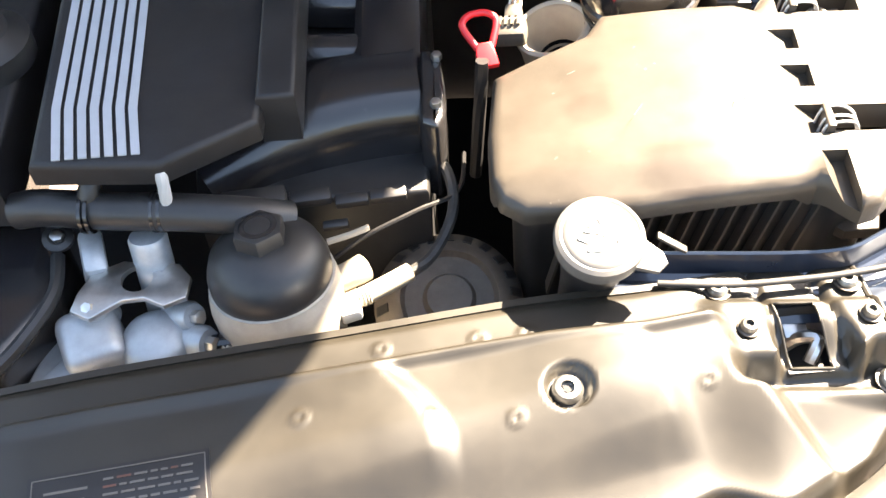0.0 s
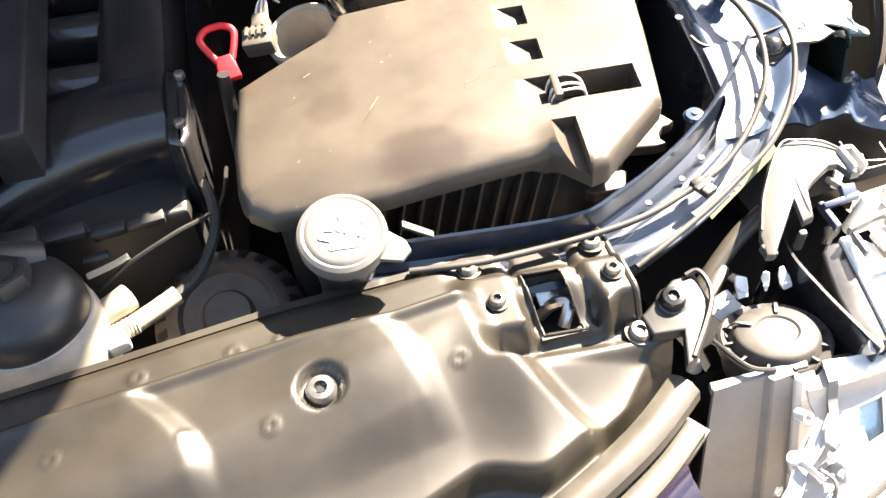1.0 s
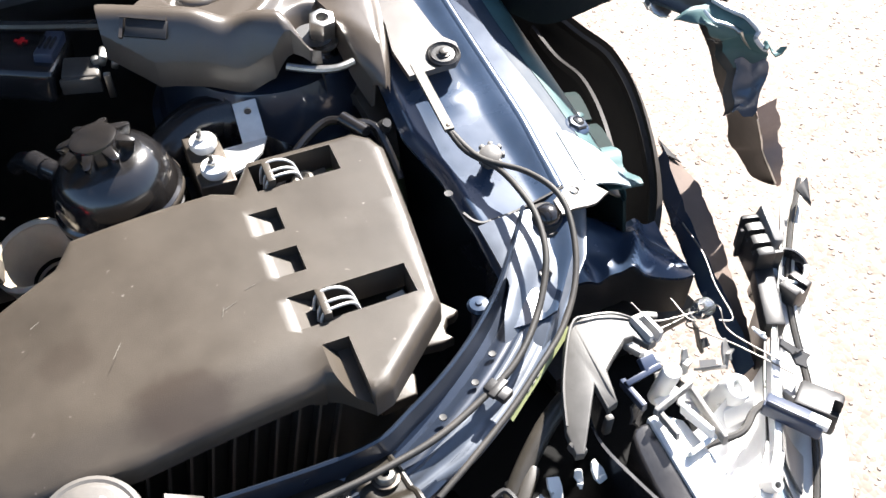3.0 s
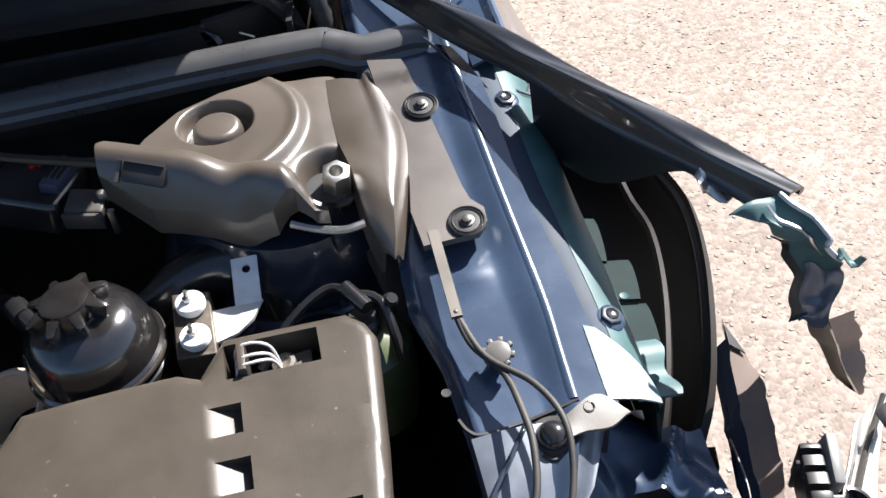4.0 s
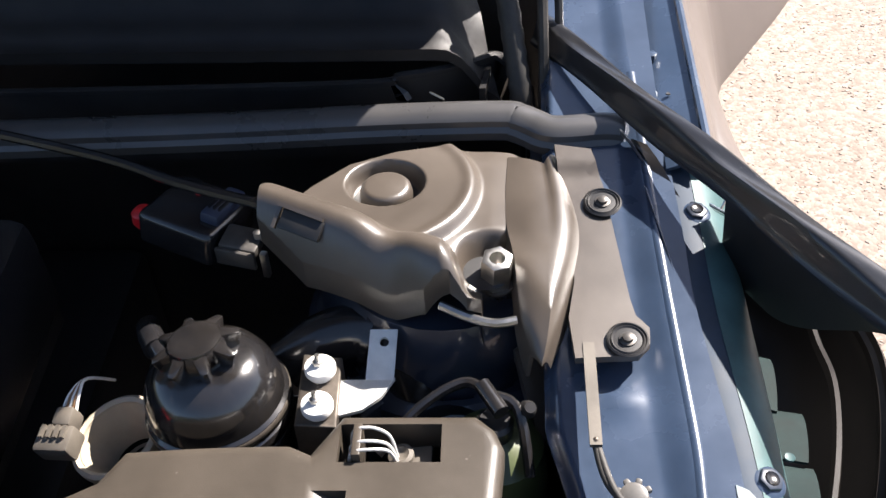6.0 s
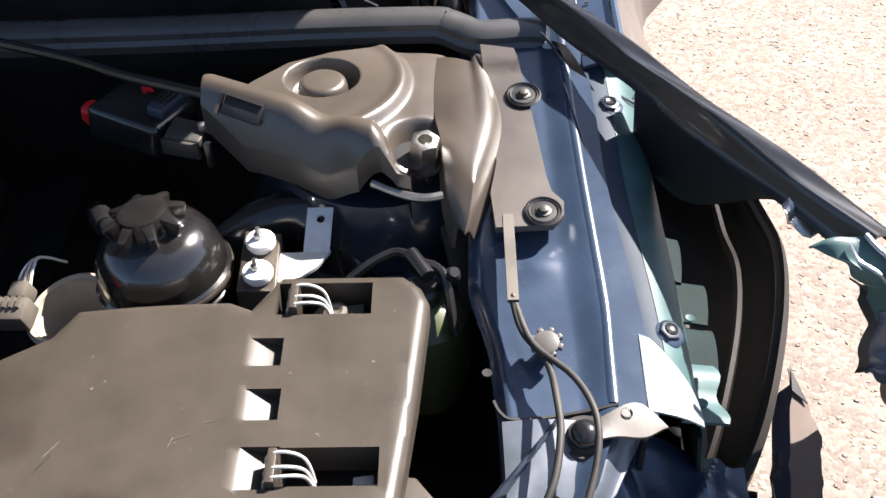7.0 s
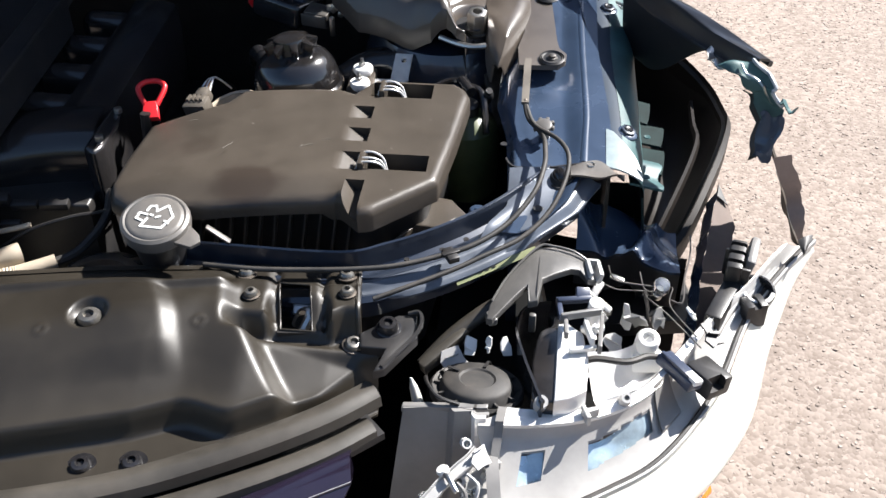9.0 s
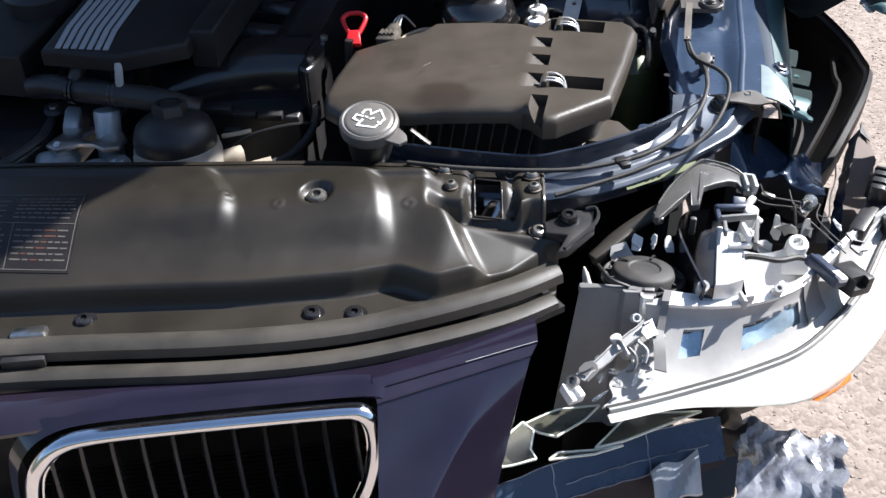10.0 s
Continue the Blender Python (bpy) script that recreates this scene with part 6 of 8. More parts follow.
# ---- broken headlamp ----
RIM = [(0.350, 0.278, 0.690), (0.411, 0.304, 0.690), (0.477, 0.339, 0.691), (0.546, 0.380, 0.693), (0.601, 0.423, 0.697), (0.656, 0.507, 0.705), (0.693, 0.598, 0.718), (0.732, 0.660, 0.730), (0.775, 0.712, 0.742)]
REAR = [(0.352, 0.420, 0.738), (0.419, 0.420, 0.745), (0.488, 0.419, 0.744), (0.540, 0.432, 0.741), (0.585, 0.466, 0.738), (0.620, 0.520, 0.736), (0.655, 0.572, 0.738), (0.695, 0.622, 0.740), (0.740, 0.688, 0.748)]
rim_p, rear_p = curve_points(RIM, 8), curve_points(REAR, 8)


def on(path, k):
    i = k * (len(path) - 1)
    j = min(int(i), len(path) - 2)
    return path[j].lerp(path[j + 1], i - j)


def bezel(u, v, lift=0.0):
    p = on(rim_p, u).lerp(on(rear_p, u), v)
    a, b = on(rim_p, u).z, on(rear_p, u).z
    p.z = a + (b - a) * (0.80 * min(1.0, v / 0.76) + 0.20 * smooth(0.76, 0.79, v)) + lift - 0.006 * math.sin(math.pi * min(1.0, v / 0.76))
    return p


lamp = thing("headlamp", (0.55, 0.45, 0.50), "smashed headlamp with grey bezel and frosted clear lens", "headlamp")
HOLES = [(0.228, 0.275, 0.38, 0.65, 0.0), (0.355, 0.500, 0.34, 0.64, 0.10)]
BEZEL = mat("satin_bezel_plastic", (0.36, 0.35, 0.335), 0.40, vary=0.18, scale=18, grain=900, bump=0.08, dust=0.2)
def from_tear(u, v):
    """Runs from the torn end of the bezel to its far end."""
    a = 0.105 + 0.070 * v + 0.010 * math.sin(21 * v)
    return max(u, a + (0.22 - a) * u / 0.22)


bm = sheet(96, 40, lambda u, v: bezel(from_tear(u, v), v), 0.003)
bm.faces.ensure_lookup_table()
gone = []
for i in range(96):
    for j in range(40):
        v = (j + 0.5) / 40
        u = from_tear((i + 0.5) / 96, v)
        for a, b, c, d, s in HOLES:
            k = (u - a) / (b - a)
            if 0 < k < 1 and c + s * k < v + 0.03 * (k < 0.12 or k > 0.88) and v < d + s * k - 0.04 * (k > 0.85):
                gone += [bm.faces[2 * (i * 40 + j)], bm.faces[2 * (i * 40 + j) + 1]]
bmesh.ops.delete(bm, geom=list(set(gone)), context="FACES")
bez = part("bezel", bm, BEZEL, lamp, "grey lamp bezel")
REFLECT = mat("pale_blue_reflector", (0.50, 0.62, 0.70), 0.25, metal=0.5, vary=0.25, scale=60)
for a, b, c, d, s in HOLES:
    part("bezel_window", sheet(10, 8, lambda u, v: bezel(a - 0.012 + (b - a + 0.024) * u, c - 0.04 + (d - c + 0.08) * v + s * u, -0.009 + 0.003 * math.sin(7 * u + 3 * v)), 0.002), REFLECT, bez, "pale blue reflector window")
for u0, u1, v0, v1, mt in ((0.180, 0.194, 0.50, 0.99, LAMP_DARK), (0.515, 0.560, 0.25, 0.85, LAMP_DARK)):
    part("bezel_step", sheet(6, 8, lambda u, v: bezel(u0 + (u1 - u0) * u, v0 + (v1 - v0) * v, 0.006), 0.004), mt, bez)
part("rear_band", sheet(60, 5, lambda u, v: bezel(0.19 + 0.77 * u, 0.79 + 0.21 * v, 0.003 + 0.001 * math.sin(math.pi * v) + 0.002 * smooth(0.85, 1.0, v)), 0.004), SILVER, lamp, "bright silver band")
for k in range(3):
    part("silver_rib", sheet(20, 3, lambda u, v: bezel(0.70 + 0.21 * u, 0.30 + 0.20 * k + 0.09 * v, 0.006), 0.006), SILVER, lamp)
seal_p = [p + Vector((0.002, -0.002, 0.001)) for p in rim_p[7:]]
part("rim_seal", sweep(seal_p, [(-0.002, -0.004), (0.002, -0.004), (0.002, 0.001), (0, 0.002), (-0.002, 0.001)]), RUBBER, lamp)
part("rim_edge", sweep([p + Vector((0.005, -0.005, 0.001)) for p in rim_p[7:]], [(-0.0012, -0.004), (0.0012, -0.004), (0.0012, 0.002), (-0.0012, 0.002)]), GREY_PLASTIC, lamp)


def lens_fn(u, v):
    p = on(rim_p, 0.11 + 0.89 * u)
    q = on(rim_p, min(1.0, 0.13 + 0.89 * u)) - on(rim_p, max(0.0, 0.09 + 0.89 * u))
    n = Vector((q.y, -q.x, 0)).normalized()
    out = 0.009 - 0.006 * smooth(0.8, 1.0, u) + (0.032 - 0.026 * smooth(0.58, 1.0, u)) * (0.30 + 0.70 * smooth(0.10, 0.36, u)) * smooth(0.0, 0.75, v) ** 0.8 - 0.012 * smooth(0.75, 1.0, v)
    drop = 0.060 * (1 - 0.70 * smooth(0.65, 1.0, u)) * (0.06 + 0.94 * smooth(0.06, 0.60, u))
    return p + n * out + Vector((0, 0, -0.002 - drop * v ** 1.15))


part("lens", sheet(64, 10, lens_fn, 0.004, (0, 0.4, -0.4)), LENS, lamp, "frosted clear lens, sunlit white")
part("indicator", sheet(8, 5, lambda u, v: lens_fn(0.400 + 0.075 * u, 0.76 + 0.24 * v - 0.16 * u) + Vector((0.004, -0.004, 0.001)), 0.003, (0, 0.4, -0.4)), ORANGE, lamp, "orange side indicator")
def house_fn(u, v):
    """The upright face of the lamp housing, with two folds, leaning forward towards its foot."""
    fold = 0.007 * smooth(0.52, 0.60, u) + 0.006 * smooth(0.80, 0.86, u)
    top = Vector((0.364 + 0.078 * u, 0.410 + 0.012 * u - fold, 0.748))
    low = Vector((0.346 + 0.104 * u, 0.350 + 0.026 * u - fold, 0.600))
    return top.lerp(low, v)


HOUSING = mat("dusty_housing_plastic", (0.20, 0.195, 0.188), 0.45, vary=0.2, scale=16, grain=900, bump=0.1, dust=0.2)
house = part("housing", sheet(40, 12, house_fn, 0.004, (0, 1, 0)), HOUSING, lamp, "grey folded lamp housing", angle=20)
part("housing_shelf", prism([(0.362, 0.411), (0.440, 0.417), (0.441, 0.424), (0.363, 0.418)], 0.742, 0.7485, top=0.0015), LAMP_DARK, house)
part("brace_tube", tube([(0.372, 0.492, 0.722), (0.398, 0.520, 0.738), (0.430, 0.546, 0.752), (0.455, 0.560, 0.760)], 0.008, 12, 5), SEAL_RUBBER, house)
part("brace_bar", box(0.060, 0.010, 0.014, pose(0.392, 0.502, 0.735, 0, -12, 48), 0.002), SEAL_RUBBER, house)
part("pale_cone", revolve([(0, -0.022), (0.006, -0.022), (0.004, 0.0), (0.001, 0.010), (0, 0.010)], 12, facing((0.366, 0.463, 0.722), (-0.25, 0.2, 1))), WHITE_PLASTIC, house)
# The black core fills the housing with painted shade.
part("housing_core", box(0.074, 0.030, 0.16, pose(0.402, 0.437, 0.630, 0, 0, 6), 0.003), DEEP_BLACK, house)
part("housing_pillar", sheet(4, 10, lambda u, v: house_fn(0.80 + 0.17 * u, 0.95 * v) + Vector((0, -0.005, 0.001)), 0.004, (0, 1, 0)), SILVER, house, "bright sunlit pillar")
part("housing_notch", box(0.012, 0.010, 0.022, pose(0.447, 0.408, 0.732, 8, 0, 8), 0.001), BLACK_PLASTIC, house)
part("housing_shell", sheet(30, 8, lambda u, v: on(rear_p, 0.1 + 0.8 * u) + Vector((0.0, 0.004, -0.004 - 0.18 * v)), 0.004, (0, 1, 0)), BLACK_PLASTIC, lamp)
capm = facing((0.428, 0.450, 0.740), (0.02, 0.16, 1)) @ Matrix.Diagonal((0.98, 0.86, 1, 1))
hc = part("bulb_cover", revolve([(0.034, -0.05), (0.042, -0.014), (0.0455, -0.008), (0.0455, 0.000), (0.043, 0.0025), (0.040, 0.001), (0.037, -0.001), (0.034, 0.007), (0.031, 0.0095), (0.018, 0.011), (0.016, 0.0095), (0.0, 0.010)], 40, capm), RUBBER, lamp, "black round rubber bulb cover")
for i in range(12):
    part("cover_rib", box(0.008, 0.0022, 0.005, capm @ pose(0, 0, 0, 0, 0, 30 * i + 8) @ pose(0.0375, 0, 0.0015)), RUBBER, hc)
for a in (-100, -20, 75):
    part("cover_strap", sheet(2, 10, lambda u, v: capm @ pose(0, 0, 0, 0, 0, a) @ Vector((0.020 + 0.0265 * v, 0.003 * (u - 0.5), 0.0125 - 0.018 * smooth(0.45, 1.0, v))), 0.0012), BLACK_PLASTIC, hc)
for s in (-1, 1):
    part("cover_lobe", prism([(0.004 * s, -0.024), (0.022 * s, -0.018), (0.028 * s, 0.0), (0.022 * s, 0.018), (0.004 * s, 0.024)][::s], 0.008, 0.0135, top=0.002), RUBBER, hc)
    hc.children[-1].data.transform(Matrix.Translation(-ORIGIN[hc]) @ capm @ Matrix.Translation(ORIGIN[hc]))
part("cover_bail", tube([capm @ Vector(p) for p in ((0.010, 0.040, 0.004), (0.030, 0.042, 0.010), (0.044, 0.022, 0.010), (0.050, 0.002, 0.004))], 0.0020, 8, 5), BLACK_PLASTIC, hc)
wb = part("reflector_box", prism([(p.x, p.y) for p in curve_points([(0.479, 0.419, 0), (0.500, 0.416, 0), (0.524, 0.430, 0), (0.527, 0.470, 0), (0.522, 0.502, 0), (0.502, 0.515, 0), (0.484, 0.508, 0), (0.478, 0.465, 0)], 3)], 0.60, 0.764, top=0.003), BLACK_GLOSS, lamp, "black reflector housing")
part("reflector_face", prism([(0.499, 0.4135), (0.512, 0.4185), (0.528, 0.430), (0.530, 0.470), (0.525, 0.505), (0.510, 0.518), (0.501, 0.5165)], 0.60, 0.7675, top=0.002), SILVER, wb, "sunlit silver reflector")
shell_p = curve_points([(0.478, 0.414, 0.60), (0.470, 0.440, 0.60), (0.458, 0.480, 0.60), (0.450, 0.520, 0.60), (0.458, 0.552, 0.60), (0.482, 0.566, 0.60)], 6)
part("reflector_shell", sheet(30, 6, lambda u, v: on(shell_p, u) + Vector((0.010 * v, -0.004 * v, 0.168 * v - 0.012 * u)), 0.003, (0.8, 0.3, 0)), BLACK_GLOSS, wb, "black curved reflector shell")
part("carrier_frame", join(box(0.040, 0.004, 0.008, pose(0.522, 0.518, 0.780, 0, 0, 18), 0.001), box(0.004, 0.055, 0.010, pose(0.541, 0.499, 0.774, -8, 0, -4), 0.001), box(0.004, 0.030, 0.008, pose(0.508, 0.502, 0.777, -8, 0, 2), 0.001)), LAMP_DARK, lamp, "dark carrier frame")
part("carrier_frame", join(box(0.026, 0.004, 0.008, pose(0.524, 0.478, 0.772, 20, 0, 14), 0.001), box(0.004, 0.034, 0.010, pose(0.530, 0.496, 0.776, -12, 0, 10), 0.001)), WHITE_PLASTIC, lamp, "pale carrier frame")
part("adjuster_cylinder", join(revolve([(0.0, -0.036), (0.0075, -0.036), (0.0080, 0.004), (0.0072, 0.008), (0.004, 0.009), (0.0, 0.006)], 20, facing((0.537, 0.545, 0.766), (0.10, -0.15, 1))), box(0.024, 0.006, 0.006, pose(0.536, 0.541, 0.742, 0, 0, 12), 0.001)), WHITE_PLASTIC, lamp, "white adjuster cylinder")
part("upper_frame", join(box(0.034, 0.005, 0.010, pose(0.516, 0.552, 0.768, 25, 0, 10), 0.001), box(0.005, 0.030, 0.008, pose(0.502, 0.540, 0.766, -5, 0, 6), 0.001), box(0.014, 0.012, 0.006, pose(0.524, 0.558, 0.772, 30, 10, 10), 0.001)), BLUE_PLASTIC, lamp, "blue-grey carrier block")
def bowl_fn(u, v):
    p = on(rear_p, 0.40 + 0.30 * u)
    q = Vector((0.530 + 0.062 * u, 0.500 + 0.028 * u, 0.752))
    r = p.lerp(q, v)
    r.z = 0.738 - 0.030 * math.sin(math.pi * v) - 0.010 * math.sin(math.pi * u) * v + 0.012 * v
    return r


part("reflector_bowl", sheet(24, 18, bowl_fn, 0.002), SILVER, lamp, "sunlit silver reflector bowl")
rb = random.Random(11)


def scrap(w, h, thick, m, seed):
    """An irregular torn plastic piece with a notch and a rib."""
    r = random.Random(seed)
    n = 9
    out = []
    for i in range(n):
        a = 2 * math.pi * i / n
        k = r.uniform(0.72, 1.12) if r.random() > 0.22 else r.uniform(0.35, 0.55)
        sq = 1 / max(abs(math.cos(a)), abs(math.sin(a)))
        out.append((0.5 * w * k * math.cos(a) * min(sq, 1.25), 0.5 * h * k * math.sin(a) * min(sq, 1.25)))
    rib = box(w * 0.55, thick * 0.8, h * 0.22, pose(0, r.uniform(-0.2, 0.2) * h, h * 0.11, 0, 0, r.uniform(-20, 20)))
    b = join(prism(out, 0, thick, top=thick * 0.2, seg=1), rib)
    b.transform(m)
    return b


for i, (x, y, z, w, h, rx, ry, rz, mt) in enumerate(((0.578, 0.548, 0.748, 0.030, 0.046, -60, 10, -14, LAMP_DARK), (0.602, 0.560, 0.742, 0.022, 0.034, 60, 20, 30, LAMP_DARK), (0.556, 0.538, 0.725, 0.034, 0.030, 35, 10, 5, GREY_PLASTIC), (0.650, 0.536, 0.748, 0.028, 0.036, 20, 15, 35, BLACK_PLASTIC), (0.522, 0.448, 0.765, 0.026, 0.014, 40, 0, 12, WHITE_PLASTIC), (0.632, 0.562, 0.752, 0.014, 0.022, 15, 40, 25, WHITE_PLASTIC), (0.592, 0.585, 0.735, 0.018, 0.050, 75, 5, 80, BLACK_PLASTIC), (0.570, 0.572, 0.735, 0.016, 0.044, 80, -10, 20, GREY_PLASTIC), (0.540, 0.555, 0.740, 0.024, 0.036, 50, 25, -30, LAMP_DARK), (0.535, 0.520, 0.758, 0.018, 0.030, 20, 50, 10, WHITE_PLASTIC), (0.500, 0.530, 0.752, 0.030, 0.022, 55, -15, 40, BLACK_PLASTIC), (0.452, 0.500, 0.748, 0.014, 0.026, 50, 10, 20, WHITE_PLASTIC), (0.436, 0.498, 0.750, 0.010, 0.026, 60, -15, -20, WHITE_PLASTIC), (0.416, 0.500, 0.744, 0.018, 0.026, 40, 20, 10, WHITE_PLASTIC), (0.404, 0.488, 0.735, 0.030, 0.040, 30, -20, 30, GREY_PLASTIC))):
    part("broken_mount", scrap(w * 0.8, h * 0.8, 0.002, pose(x, y, z, rx, ry, rz), 40 + i), mt, lamp)
for i in range(10):
    u, v = 0.12 + 0.09 * rb.random(), 0.05 + 0.5 * rb.random()
    part("plastic_splinter", scrap(rb.uniform(0.008, 0.022), rb.uniform(0.006, 0.014), 0.002, Matrix.Translation(bezel(u, v, 0.010)) @ pose(0, 0, 0, rb.uniform(-50, 50), rb.uniform(-50, 50), rb.uniform(0, 180)), 80 + i), rb.choice((GREY_PLASTIC, CLEAR, WHITE_PLASTIC, CLEAR)), lamp)
for at, r in (((0.488, 0.418, 0.760), 0.006), ((0.565, 0.438, 0.752), 0.005), ((0.420, 0.352, 0.722), 0.006)):
    boss = part("screw_boss", carve(revolve([(0, -0.012), (r * 1.3, -0.012), (r, 0.004), (0, 0.004)], 16, facing(at, (0.1, -0.6, 1))), [revolve([(0, -0.004), (r * 0.5, -0.004), (r * 0.5, 0.02), (0, 0.02)], 12, facing(at, (0.1, -0.6, 1)))]), GREY_PLASTIC, lamp)
for u, v in ((0.345, 0.80), (0.178, 0.50), (0.62, 0.50)):
    p = bezel(u, v, 0.008)
    part("bezel_clip", join(box(0.004, 0.016, 0.012, Matrix.Translation(p) @ pose(0, 0, 0, 0, 0, 20), 0.001), box(0.012, 0.004, 0.010, Matrix.Translation(p + Vector((0.006, 0.004, 0))) @ pose(0, 0, 0, 0, 0, 30), 0.001)), GREY_PLASTIC, bez)
# the torn-off adjuster lying across the housing: a channel bar with its fittings
ADJ = (Vector((0.374, 0.304, 0.716)), Vector((0.440, 0.376, 0.742)))
along = (ADJ[1] - ADJ[0]).normalized()
am = Matrix.Translation(ADJ[0].lerp(ADJ[1], 0.5)) @ along.to_track_quat("X", "Z").to_matrix().to_4x4()
adj = part("broken_adjuster", sweep([am @ Vector((-0.046 + 0.0115 * i, 0.0012 * math.sin(1.7 * i), 0.0015 * math.sin(2.3 * i))) for i in range(9)], [(-0.0055, 0.0), (-0.0055, 0.004), (-0.0045, 0.004), (-0.0042, 0.0010), (0.0042, 0.0010), (0.0045, 0.003), (0.0055, 0.003), (0.0055, 0.0)]), GREY_PLASTIC, lamp, "broken grey adjuster channel", angle=30)
part("socket_block", carve(box(0.017, 0.020, 0.012, pose(0.370, 0.296, 0.708, 14, 6, 40), 0.0015), [box(0.009, 0.03, 0.005, pose(0.370, 0.294, 0.712, 14, 6, 40))]), WHITE_PLASTIC, adj, "pale socket block")
part("socket_ring", revolve([(0.0036, -0.004), (0.0062, -0.004), (0.0062, 0.002), (0.0036, 0.002), (0.0036, -0.004)], 16, facing((0.369, 0.303, 0.717), (-0.5, -0.4, 0.8))), LAMP_DARK, adj)
part("tilted_plate", scrap(0.024, 0.018, 0.0018, pose(0.383, 0.314, 0.722, 24, -18, 40), 61), LAMP_DARK, adj)
part("flat_knob", revolve([(0, -0.003), (0.0055, -0.003), (0.0060, 0.0), (0.0050, 0.002), (0.002, 0.0022), (0, 0.0018)], 14, facing((0.406, 0.352, 0.736), (-0.5, 0.1, 1))), WHITE_PLASTIC, adj)
part("spindle", tube([(0.404, 0.354, 0.733), (0.412, 0.343, 0.737), (0.420, 0.331, 0.734)], 0.0026, 8, 4), STEEL, adj)
part("hook", tube([(0.420, 0.338, 0.738), (0.428, 0.330, 0.734), (0.427, 0.322, 0.724), (0.420, 0.322, 0.720)], 0.0017, 6, 5), LAMP_DARK, adj)
part("hook", tube([(0.428, 0.346, 0.740), (0.438, 0.338, 0.737), (0.437, 0.330, 0.728)], 0.0017, 6, 5), GREY_PLASTIC, adj)
part("end_plate", scrap(0.020, 0.024, 0.0016, pose(0.436, 0.366, 0.742, 28, 10, 34), 63), GREY_PLASTIC, adj)
part("fitting_tube", carve(revolve([(0, -0.008), (0.0046, -0.008), (0.0046, 0.006), (0, 0.006)], 14, facing((0.424, 0.381, 0.740), (0.2, -0.7, 0.7))), [revolve([(0, -0.003), (0.0030, -0.003), (0.0030, 0.02), (0, 0.02)], 12, facing((0.424, 0.381, 0.740), (0.2, -0.7, 0.7)))]), WHITE_PLASTIC, adj)
part("hanging_flap", sheet(4, 8, lambda u, v: Vector((0.441 + 0.012 * u + 0.006 * v, 0.372 - 0.040 * v, 0.737 - 0.018 * v + 0.003 * math.sin(3 * v) - 0.002 * u)), 0.0016), LAMP_DARK, adj)
for x, y, z, w, h, s in ((0.396, 0.318, 0.712, 0.020, 0.008, 71), (0.408, 0.326, 0.714, 0.014, 0.010, 72), (0.390, 0.334, 0.722, 0.010, 0.006, 73), (0.398, 0.304, 0.700, 0.022, 0.008, 74), (0.415, 0.316, 0.704, 0.016, 0.006, 75)):
    part("splinter", scrap(w, h, 0.0012, pose(x, y, z, 30 * math.sin(s), 30 * math.cos(2 * s), 45 + 20 * math.sin(5 * s)), s), CLEAR, adj)
part("white_socket", join(revolve([(0.012, -0.05), (0.012, 0.010), (0.010, 0.014), (0.006, 0.015), (0.005, 0.008), (0, 0.008)], 20, facing((0.589, 0.528, 0.738), (0.05, -0.35, 1))), box(0.030, 0.012, 0.020, pose(0.590, 0.520, 0.722, -20, 0, 5), 0.002)), WHITE_PLASTIC, lamp, "white bulb socket")

# clear shards of the broken lens, bright at their broken edges
LENS_DIRTY = mat("grimy_clear_plastic", (0.10, 0.10, 0.075), 0.18, vary=0.35, scale=40, grain=400, bump=0.05, dust=0.2)
LENS_DIRTY.node_tree.nodes["Principled BSDF"].inputs["Alpha"].default_value = 0.55
GLASS_EDGE = mat("broken_glass_edge", (0.70, 0.72, 0.62), 0.2, vary=0.15, scale=90, bump=0.0)
SHARD = [
    ([(0.322, 0.298), (0.354, 0.323), (0.397, 0.336), (0.384, 0.315), (0.358, 0.289), (0.340, 0.291)], 0.650, 0.10, 0.0),
    ([(0.296, 0.234), (0.301, 0.265), (0.322, 0.296), (0.335, 0.287), (0.335, 0.264), (0.342, 0.254), (0.319, 0.242)], 0.650, 0.10, 0.0),
    ([(0.398, 0.281), (0.410, 0.300), (0.428, 0.329), (0.500, 0.343), (0.462, 0.318), (0.425, 0.293)], 0.650, 0.08, 0.02),
    ([(0.354, 0.262), (0.362, 0.272), (0.398, 0.281), (0.425, 0.291), (0.398, 0.276)], 0.644, 0.08, 0.02),
]


def pane(pts, z, slope, tilt):
    bm = bmesh.new()
    up = [Vector((x, y, z + slope * (y - pts[0][1]) + tilt * (x - pts[0][0]))) for x, y in pts]
    vs = [bm.verts.new(p) for p in up]
    ws = [bm.verts.new(p + Vector((0, 0.001, -0.0025))) for p in up]
    n = len(vs)
    bm.faces.new(vs)
    bm.faces.new(ws[::-1])
    for i in range(n):
        bm.faces.new((vs[i], ws[i], ws[(i + 1) % n], vs[(i + 1) % n]))
    return bm, up


for pts, z, slope, tilt in SHARD:
    shard_thing = thing("lens_shard", (pts[0][0], pts[0][1], z), "clear jagged shard of the broken lamp lens", "glass shard", "lens shards")
    bm, up = pane(pts, z, slope, tilt)
    part("glass", bm, LENS_DIRTY, shard_thing)
    for a, b in zip(up, up[1:] + up[:1]):
        k = 0.0009
        part("broken_edge", sweep([a, b], [(-k, -k), (k, -k), (k, k), (-k, k)]), GLASS_EDGE, shard_thing)

